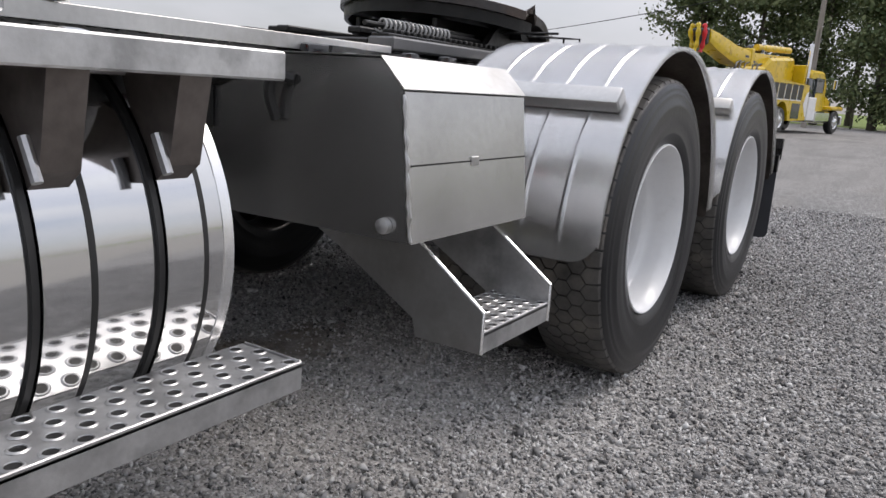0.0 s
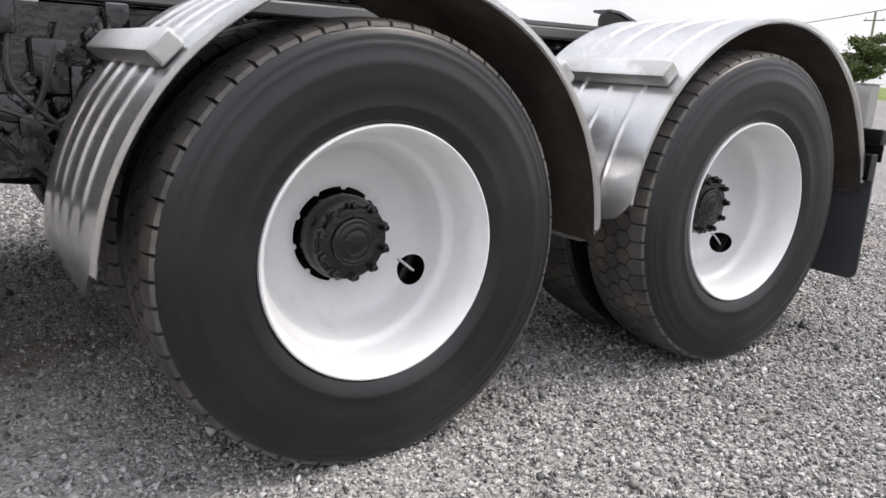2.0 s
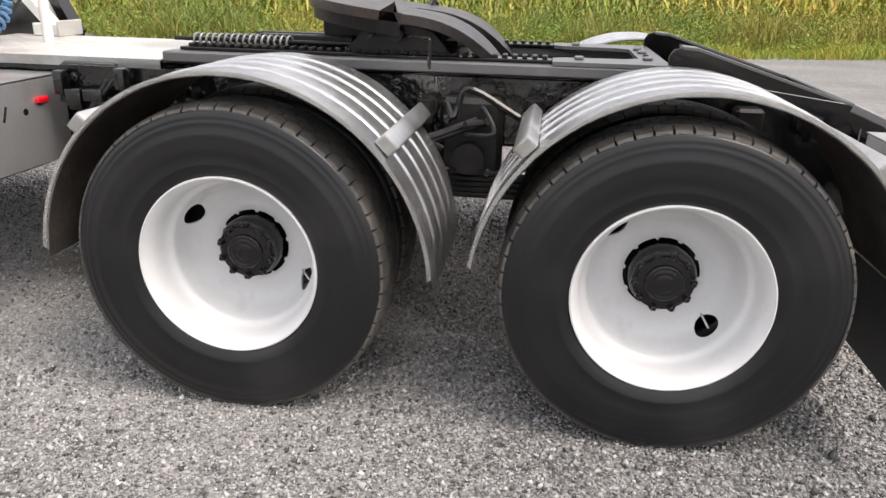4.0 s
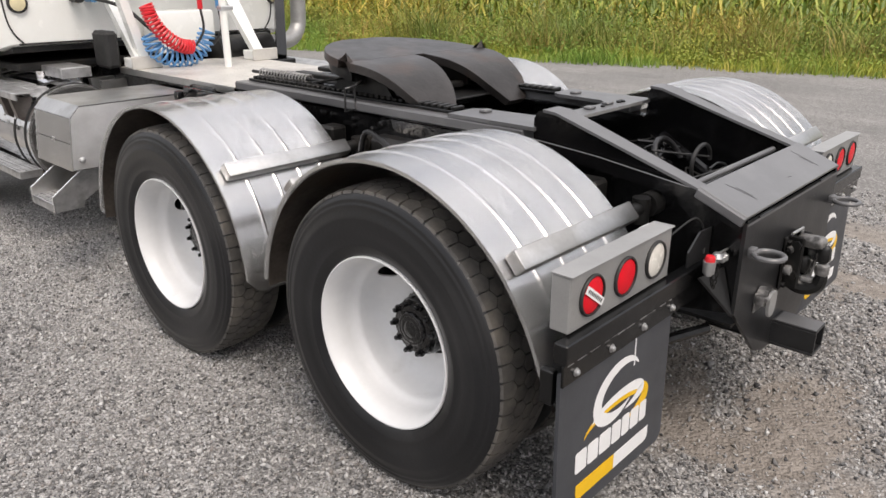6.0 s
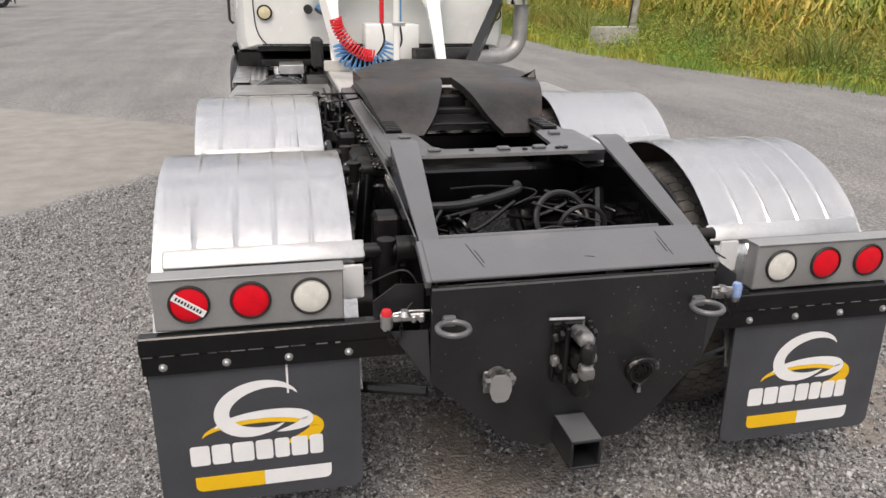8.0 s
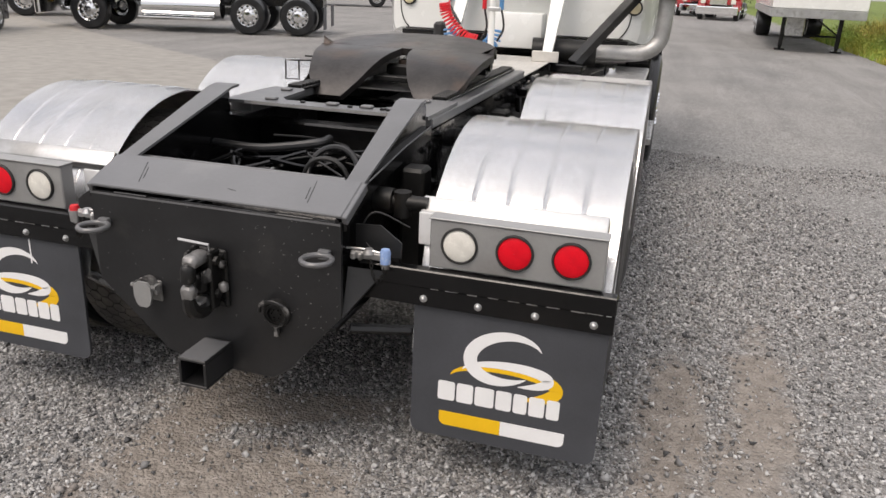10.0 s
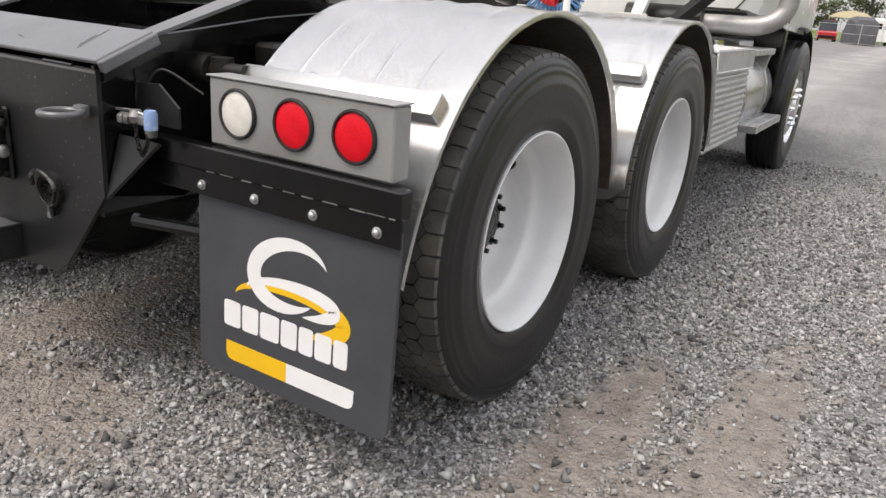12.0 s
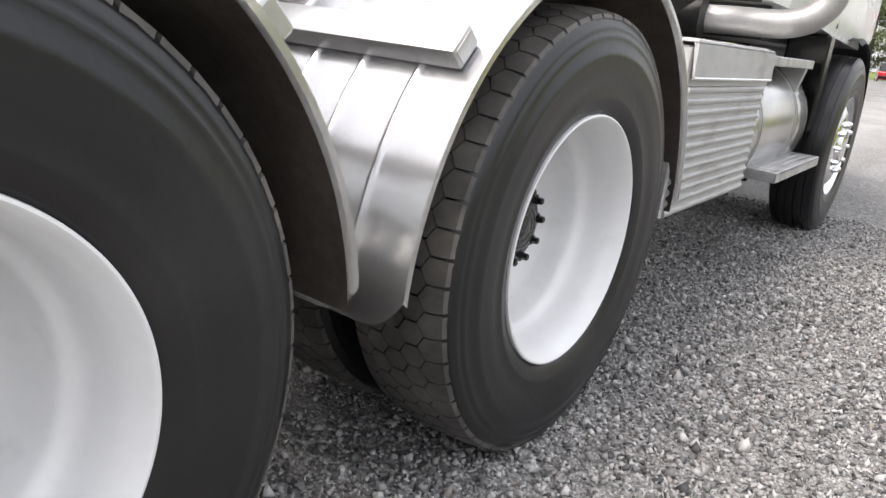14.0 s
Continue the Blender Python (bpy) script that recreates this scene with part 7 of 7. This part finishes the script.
for k in range(26):
    y = rng.uniform(-1.2, 2.2)
    z = rng.uniform(2.0, 2.3)
    w = rng.uniform(0.06, 0.28)
    x = rng.uniform(0.15, 0.8)
    part("hydraulic_block", boxed((x - w * 0.5, x + w * 0.5), (y, y + w * rng.uniform(0.6, 2.0)), (1.95, z), 0.02), M[("tow_yellow", "black_flat", "tow_yellow", "galv")[k % 4]], tow)
for k in range(12):
    y = rng.uniform(-0.9, 3.5)
    part("hydraulic_hose", tube(smooth_line([(0.5, y, 2.0), (0.55, y + 0.2, 2.35), (0.38, y + 0.6, 2.5), (0.34, y + 1.0, 2.6)], 5), 0.03, 6), M["rubber"], tow)
part("headrack", boxed((-1.0, 1.0), (5.0, 5.12), (1.9, 2.75), 0.03), M["tow_yellow"], tow)
for s in (-1, 1):
    part("sleeper_window", boxed(sorted((s * 1.08, s * 1.12)), (5.12, 6.0), (1.5, 2.25), 0.06, None, 2), M["glass"], tow)
    part("deck_lamp", tube([(s * 0.7, 0.2, 2.1), (s * 0.7, 0.2, 2.3)], 0.08, 10), M["white_lens"], tow)
rear = part("rear_panel", boxed((-0.45, 0.45), (-1.45, -1.4), (0.75, 1.95), 0.02), M["dark_paint"], tow, "black rear panel with white chevrons")
for k in range(5):
    z = 0.9 + k * 0.2
    part("chevron", prism([(-0.3, z - 0.1), (0.0, z + 0.1), (0.3, z - 0.1), (0.3, z - 0.02), (0.0, z + 0.18), (-0.3, z - 0.02)], 0.004, at(0, -1.455, 0) @ IN_XZ), M["print_white"], rear)
part("under_lift", boxed((-0.3, 0.3), (-2.3, -1.3), (0.6, 0.95), 0.05), M["tow_yellow"], tow)
for s in (-1, 1):
    part("tail_lamps", boxed(sorted((s * 0.8, s * 1.15)), (-1.34, -1.3), (1.1, 1.5), 0.02), M["dark_paint"], tow)

parked_tractor(pose(-8.91, 17.48, 0, 0, 0, 108.4), M["dark_paint"], "black long-nosed tractor truck with chrome wheels")
parked_tractor(pose(-14.5, 41.0, 0, 0, 0, 112), M["dark_paint"], "dark tractor truck parked far across the yard")
parked_tractor(pose(-14.8, 21.5, 0, 0, 0, 122), M["tow_yellow"], "yellow and white truck parked behind a black tractor")
parked_tractor(pose(1.7, 58.5, 0, 0, 0, 188), M["red_paint"], "red tractor truck at the edge of the yard")
parked_tractor(pose(4.6, 53.0, 0, 0, 0, 172), M["red_paint"], "red tractor truck with bright wheels")
parked_car(pose(-15.2, 11.0, 0, 0, 0, 205), M["dark_paint"], "dark grey car crossing the open yard", 0.92, 4.7, 1.75)
parked_car(pose(-6.8, 82, 0, 0, 0, 8), M["red_paint"], "red pickup beyond the fence", 0.88, 5.0, 2.0)
tent = thing("canopy_tent", at(-5.5, 90, 0), "pale yellow peaked canopy tent behind the parked vehicles", "tent")
part("canopy", loft([[(-2.1, y, 2.5), (-1.2, y, 2.95), (0, y, 3.15), (1.2, y, 2.95), (2.1, y, 2.5), (2.1, y, 2.4), (-2.1, y, 2.4)] for y in (-1.5, 1.5)]), M["cream_lens"], tent)
for x in (-2.05, 2.05):
    for y in (-1.45, 1.45):
        part("pole", tube([(x, y, 0), (x, y, 2.45)], 0.03, 8), M["galv"], tent)
van = thing("parked_van", pose(-2.35, 84, 0, 0, 0, 8), "white van parked beyond the fence", "van")
part("body", hull([ring(-2.5, 0.95, 0.35, 2.3, 0.12), ring(-2.3, 1.0, 0.3, 2.45, 0.16), ring(1.2, 1.0, 0.3, 2.45, 0.16), ring(1.9, 0.95, 0.3, 1.5, 0.16), ring(2.6, 0.85, 0.4, 1.1, 0.12)]), M["cab"], van)
for sx in (-0.45, 0.45):
    part("rear_window", boxed((sx - 0.3, sx + 0.3), (-2.53, -2.5), (1.5, 2.0), 0.01), M["glass"], van)
for sx in (-1, 1):
    for y in (-1.6, 1.6):
        disc_wheel(van, sx * 0.9, y, 0.34, 0.22, M["galv"], sx)
cover = thing("covered_car", pose(-3.55, 76, 0, 0, 0, 20), "car under a dark grey canvas cover", "car")
part("cover", hull([ring(-2.1, 0.85, 0.1, 1.5, 0.25), ring(-1.8, 0.98, 0.0, 2.1, 0.3), ring(-0.9, 1.0, 0.0, 2.4, 0.35), ring(0.6, 1.0, 0.0, 2.35, 0.35), ring(1.3, 0.95, 0.0, 1.7, 0.35), ring(2.1, 0.85, 0.05, 1.2, 0.3)]), M["canvas"], cover)

fence = thing("wire_fence", at(-6.2, 70, 0), "grey chain-link fence along the yard", "fence")
for k in range(4):
    part("post", tube([(k * 1.6, 0, 0), (k * 1.6, 0, 1.7)], 0.03, 8), M["galv"], fence)
for z in (0.15, 0.9, 1.65):
    part("rail", tube([(0, 0, z), (4.8, 0, z)], 0.014, 6), M["galv"], fence)

# semi-trailer on its landing legs
tr = thing("semi_trailer", pose(5.35, 23.1, 0, 0, 0, -3), "grey semi-trailer standing on landing legs", "trailer")
part("deck", boxed((-1.27, 1.27), (-1.2, 11.5), (1.0, 1.24), 0.01), M["alu_dark"], tr)
part("side_wall", boxed((-1.27, 1.27), (-1.2, 11.5), (1.25, 3.7), 0.02), M["cab"], tr, "pale trailer body")
part("gear_box", boxed((-0.72, -0.2), (-0.1, 0.2), (0.42, 1.0), 0.03), M["galv"], tr, "pale landing gear box")
for s in (-1, 1):
    lg = part("landing_leg", boxed((s * 0.8 - 0.06, s * 0.8 + 0.06), (-0.06, 0.06), (0.12, 1.0), 0.01), M["black"], tr)
    part("foot", boxed((s * 0.8 - 0.15, s * 0.8 + 0.15), (-0.13, 0.13), (0.0, 0.05), 0.01), M["black"], lg)
    part("foot_stem", boxed((s * 0.8 - 0.045, s * 0.8 + 0.045), (-0.045, 0.045), (0.05, 0.12), 0.01), M["black"], lg)
    part("leg_brace", tube([(s * 0.76, 0.0, 0.5), (s * 0.05, 0.0, 1.0)], 0.025, 6), M["black"], lg)
    for y in (8.6, 9.9):
        disc_wheel(tr, s * 1.22, y, 0.5, 0.55, M["alu_dark"], s)
part("leg_tie", tube([(-0.8, 0, 0.46), (0.8, 0, 0.46)], 0.03, 8), M["black"], tr)

# concrete block and leaning post on the verge
blk = thing("concrete_block", pose(8.5, 17.3, 0, 0, 0, 8), "weathered concrete barrier block in the grass", "barrier")
bm = loft([[(-0.66, y, 0), (0.66, y, 0), (0.64, y * 0.9, 0.3), (0.62, y * 0.75, 0.54), (-0.62, y * 0.75, 0.54), (-0.64, y * 0.9, 0.3)] for y in (-0.3, 0.3)])
part("block", bm, M["concrete"], blk)
post = thing("leaning_post", at(9.5, 18.4, 0), "pale leaning utility post beside a concrete block", "post")
part("shaft", tube([(0, 0, 0), (0.08, 0, 1.0), (0.45, 0, 5.2)], [0.13, 0.12, 0.1], 14), M["concrete"], post)
part("conduit", tube([(-0.12, -0.12, 0.5), (0.0, -0.11, 2.0), (0.22, -0.1, 4.5)], 0.025, 8), M["grime"], post)

# utility poles and wires to the south
def utility_pole(x, y, h):
    p = thing("utility_pole", at(x, y, 0), "tall grey wooden utility pole", "pole", "poles along the road")
    part("shaft", tube([(0, 0, 0), (0, 0, h)], [0.17, 0.11], 12), M["wood"], p)
    part("cross_arm", boxed((-1.1, 1.1), (-0.06, 0.06), (h - 0.9, h - 0.78), 0.01), M["wood"], p)
    for k in (-1, 0, 1):
        part("insulator", tube([(k * 0.9, 0, h - 0.78), (k * 0.9, 0, h - 0.58)], 0.04, 8), M["glass"], p)


utility_pole(4.2, -43, 12)
utility_pole(39.0, -80, 8.4)
wire = thing("overhead_wire", at(0, 0, 0), "black overhead wire sagging from a pole", "cable")
a, b = Vector((4.2, -43, 8.1)), Vector((44.0, -62, 5.1))
part("wire", tube([a.lerp(b, k / 14) - Vector((0, 0, 0.5 * 4 * k / 14 * (1 - k / 14))) for k in range(15)], 0.028, 6), M["rubber"], wire)


# ---- trees ----
def tree(x, y, h, spread, seed, leaves=4200, low=0.25, kind="broad"):
    rng_ = random.Random(seed)
    npr = np.random.default_rng(seed)
    t = thing("tree", at(x, y, 0), "dark green broad-leaved tree with a ragged crown" if kind == "broad" else "tall dark green conifer with drooping boughs", "tree", "trees round the yard")
    bm = bmesh.new()
    top = Vector((rng_.uniform(-0.3, 0.3), rng_.uniform(-0.3, 0.3), h * 0.9))
    add_tube(bm, [(0, 0, -0.05), (0.05, 0, h * 0.2), top * 0.6, top], [h * 0.022, h * 0.017, h * 0.011, 0.03], 10)
    centres = []
    for k in range(22):
        f = rng_.uniform(low, 0.95)
        a = rng_.uniform(0, 6.283)
        if kind == "broad":
            reach = spread * math.sin(math.pi * min(1, (f - low + 0.18) / (1.2 - low))) * rng_.uniform(0.5, 1.0)
            rise = reach * 0.35
        else:
            reach = spread * (1 - f) * rng_.uniform(0.8, 1.15) + 0.2
            rise = -reach * 0.12
        p0 = top * f
        p1 = p0 + Vector((math.cos(a) * reach, math.sin(a) * reach, rise))
        add_tube(bm, [p0, p0.lerp(p1, 0.5) + Vector((0, 0, 0.12)), p1], [h * 0.007, h * 0.004, 0.012], 6)
        for j in range(3):
            centres.append(p0.lerp(p1, 0.4 + 0.3 * j))
    part("trunk", bm, M["bark"], t)
    c = np.array([tuple(v) for v in centres])
    pick = npr.integers(0, len(c), leaves)
    p = c[pick] + npr.normal(size=(leaves, 3)) * [h * 0.048, h * 0.048, h * 0.034]
    size = npr.uniform(0.08, 0.19, leaves)[:, None]
    d1 = npr.normal(size=(leaves, 3))
    d1 /= np.linalg.norm(d1, axis=1)[:, None]
    d2 = np.cross(d1, npr.normal(size=(leaves, 3)))
    d2 /= np.linalg.norm(d2, axis=1)[:, None]
    v = np.stack([p - d1 * size, p + d2 * size * 0.6, p + d1 * size, p - d2 * size * 0.6], 1).reshape(-1, 3)
    f = np.arange(leaves * 4).reshape(-1, 4)
    crown = bulk("crown", v, f, M["leaf"], "", "", "")
    for key in list(crown.keys()):
        del crown[key]
    crown.parent = t
    return t


for i, (x, y, h, sp, kind) in enumerate(((12.5, -50, 11, 3.6, "broad"), (9.0, -52, 12, 4.2, "broad"), (5.2, -55, 13, 4.4, "broad"), (1.2, -49, 13, 3.2, "conifer"), (-1.6, -50, 14, 3.4, "conifer"),
                                         (-4.5, -52, 13, 3.4, "conifer"), (-8.0, -50, 12, 3.8, "broad"), (3.4, -60, 14, 4.6, "broad"), (16.0, -62, 8, 3.2, "broad"), (34.0, -70, 6, 3.0, "broad"))):
    tree(x, y, h, sp, 40 + i, 11000 if kind == "broad" else 19000, 0.22 if kind == "broad" else 0.1, kind)
for i, (x, y, h, sp) in enumerate(((-22, 92, 10, 4), (-15.5, 96, 11, 4.4), (-10, 93, 9, 4), (-4.5, 98, 12, 4.6), (1.5, 95, 10, 4.2), (7.5, 97, 12, 4.8), (13.5, 93, 11, 4.4), (20, 98, 12, 4.6))):
    tree(x, y, h, sp, 70 + i, 7000, 0.06)


# ---- verge and corn field beyond the drive's edge ----
def blades(n, x0, x1, y0, y1, hgt, wid, seed, lean=0.35, clump=0.0, clearing=None):
    """Bent blades standing in a strip past the drive's edge; x is counted from the edge."""
    r = np.random.default_rng(seed)
    y = r.uniform(y0, y1, n)
    x = verge_x(y) + x0 + (x1 - x0) * r.random(n) ** 1.15
    if clearing:
        cx, cy, rx, ry = clearing                                 # mown short round the concrete block
        keep = np.hypot((x - cx) / rx, (y - cy) / ry) > 1
        x, y = x[keep], y[keep]
        n = len(x)
    if clump:
        k = np.sin(x * 2.1 + 1.7 * np.sin(y * 0.9)) * np.sin(y * 1.6 + x)
        keep = r.random(n) < 0.5 + clump * k
        x, y = x[keep], y[keep]
        n = len(x)
    h = r.uniform(*hgt, n) * (0.75 + 0.35 * np.sin(x * 1.3 + y * 0.7) * np.sin(y * 1.9))
    w = r.uniform(*wid, n)
    a = r.uniform(0, 2 * np.pi, n)
    b = r.uniform(0, 2 * np.pi, n)
    l = h * r.uniform(0.1, 1.0, n) * lean
    px, py = np.cos(a) * w, np.sin(a) * w
    o = np.stack([x, y, np.zeros(n)], 1)
    mid = o + np.stack([np.cos(b) * l * 0.35, np.sin(b) * l * 0.35, h * 0.6], 1)
    tip = o + np.stack([np.cos(b) * l, np.sin(b) * l, h], 1)
    s = np.stack([px, py, np.zeros(n)], 1)
    v = np.stack([o - s, o + s, mid + s * 0.8, mid - s * 0.8, tip + s * 0.12, tip - s * 0.12], 1).reshape(-1, 3)
    i = 6 * np.arange(n)[:, None]
    f = np.concatenate([i + [0, 1, 2, 3], i + [3, 2, 4, 5]], 1).reshape(-1, 4)
    return v, f


v, f = blades(80000, -0.25, 4.5, -14, 34, (0.08, 0.32), (0.007, 0.016), 1, 0.9, 0.45)
bulk("verge_grass", v, f, M["grass"], "green roadside grass along the gravel drive", "grass")
v, f = blades(52000, 1.2, 5.3, -14, 34, (0.35, 1.05), (0.006, 0.015), 2, 1.1, 0.55, (8.4, 15.4, 1.5, 2.6))
r = np.random.default_rng(31)                                     # leafy tufts among the blades
cy = r.uniform(-14, 34, 2200)
cx = verge_x(cy) + 0.25 + 4.6 * r.random(2200) ** 0.9
hh = r.uniform(0.12, 0.42, 2200) * (0.45 + 0.3 * (cx - verge_x(cy)))
pick = r.integers(0, 2200, 105000)
p = np.stack([cx, cy, hh * 0.9], 1)[pick] + r.normal(size=(105000, 3)) * np.stack([hh * 0.75, hh * 0.75, hh * 0.5], 1)[pick]
p[:, 2] = np.abs(p[:, 2]) + 0.01
d1 = r.normal(size=(105000, 3)) * [1, 1, 0.6]
d1 /= np.linalg.norm(d1, axis=1)[:, None]
d2 = np.cross(d1, r.normal(size=(105000, 3)))
d2 /= np.linalg.norm(d2, axis=1)[:, None]
sz = r.uniform(0.016, 0.042, 105000)[:, None]
v2 = np.stack([p - d1 * sz, p + d2 * sz * 0.5, p + d1 * sz, p - d2 * sz * 0.5], 1).reshape(-1, 3)
f2 = np.arange(420000).reshape(-1, 4)
bulk("leafy_weeds", v2, f2, M["leafy"], "low leafy green weeds along the drive", "weeds")
bulk("tall_weeds", v, f, M["weed"], "tall green and brown roadside weeds", "weeds")
v, f = blades(30000, 3, 70, -60, -14, (0.3, 0.8), (0.04, 0.09), 3, 0.5)
bulk("field_grass", v, f, M["grass"], "rough green field beyond the drive", "grass")


def corn(seed):
    """Rows of tall plants: a stalk with drooping leaves and a tassel."""
    r = np.random.default_rng(seed)
    vs, fs, base = [], [], 0
    for row in range(7):
        for y in np.arange(-12, 36, 0.22 if row < 3 else 0.34):
            y = y + r.uniform(-0.08, 0.08)
            x = verge_x(y) + 4.9 + row * 0.76 + r.uniform(-0.1, 0.1)
            h = r.uniform(1.9, 2.5)
            w = 0.016
            vs += [(x - w, y, 0), (x + w, y, 0), (x + w * 0.5, y, h), (x - w * 0.5, y, h)]
            fs.append((base, base + 1, base + 2, base + 3))
            vs += [(x, y - w, 0), (x, y + w, 0), (x, y + w * 0.5, h), (x, y - w * 0.5, h)]
            fs.append((base + 4, base + 5, base + 6, base + 7))
            base += 8
            for k in range(11 if row < 3 else 7):
                z = 0.2 + (h - 0.3) * (k + r.random()) / (11 if row < 3 else 7)
                a = r.uniform(0, 2 * np.pi)
                ln = r.uniform(0.4, 0.75) * (1 - 0.3 * z / h)
                up = r.uniform(0.1, 0.3)
                d = np.array([np.cos(a), np.sin(a), 0])
                s = np.array([-np.sin(a), np.cos(a), 0]) * r.uniform(0.025, 0.045)
                o = np.array([x, y, z])
                p1 = o + d * ln * 0.45 + [0, 0, up]
                p2 = o + d * ln + [0, 0, up - r.uniform(0.15, 0.5)]
                for p, k2 in ((o, 0.5), (p1, 1.0), (p2, 0.1)):
                    vs += [tuple(p - s * k2), tuple(p + s * k2)]
                fs += [(base, base + 1, base + 3, base + 2), (base + 2, base + 3, base + 5, base + 4)]
                base += 6
    return np.array(vs), np.array(fs)


v, f = corn(4)
bulk("corn_field", v, f, M["corn"], "ripening corn standing in rows behind the verge", "corn")
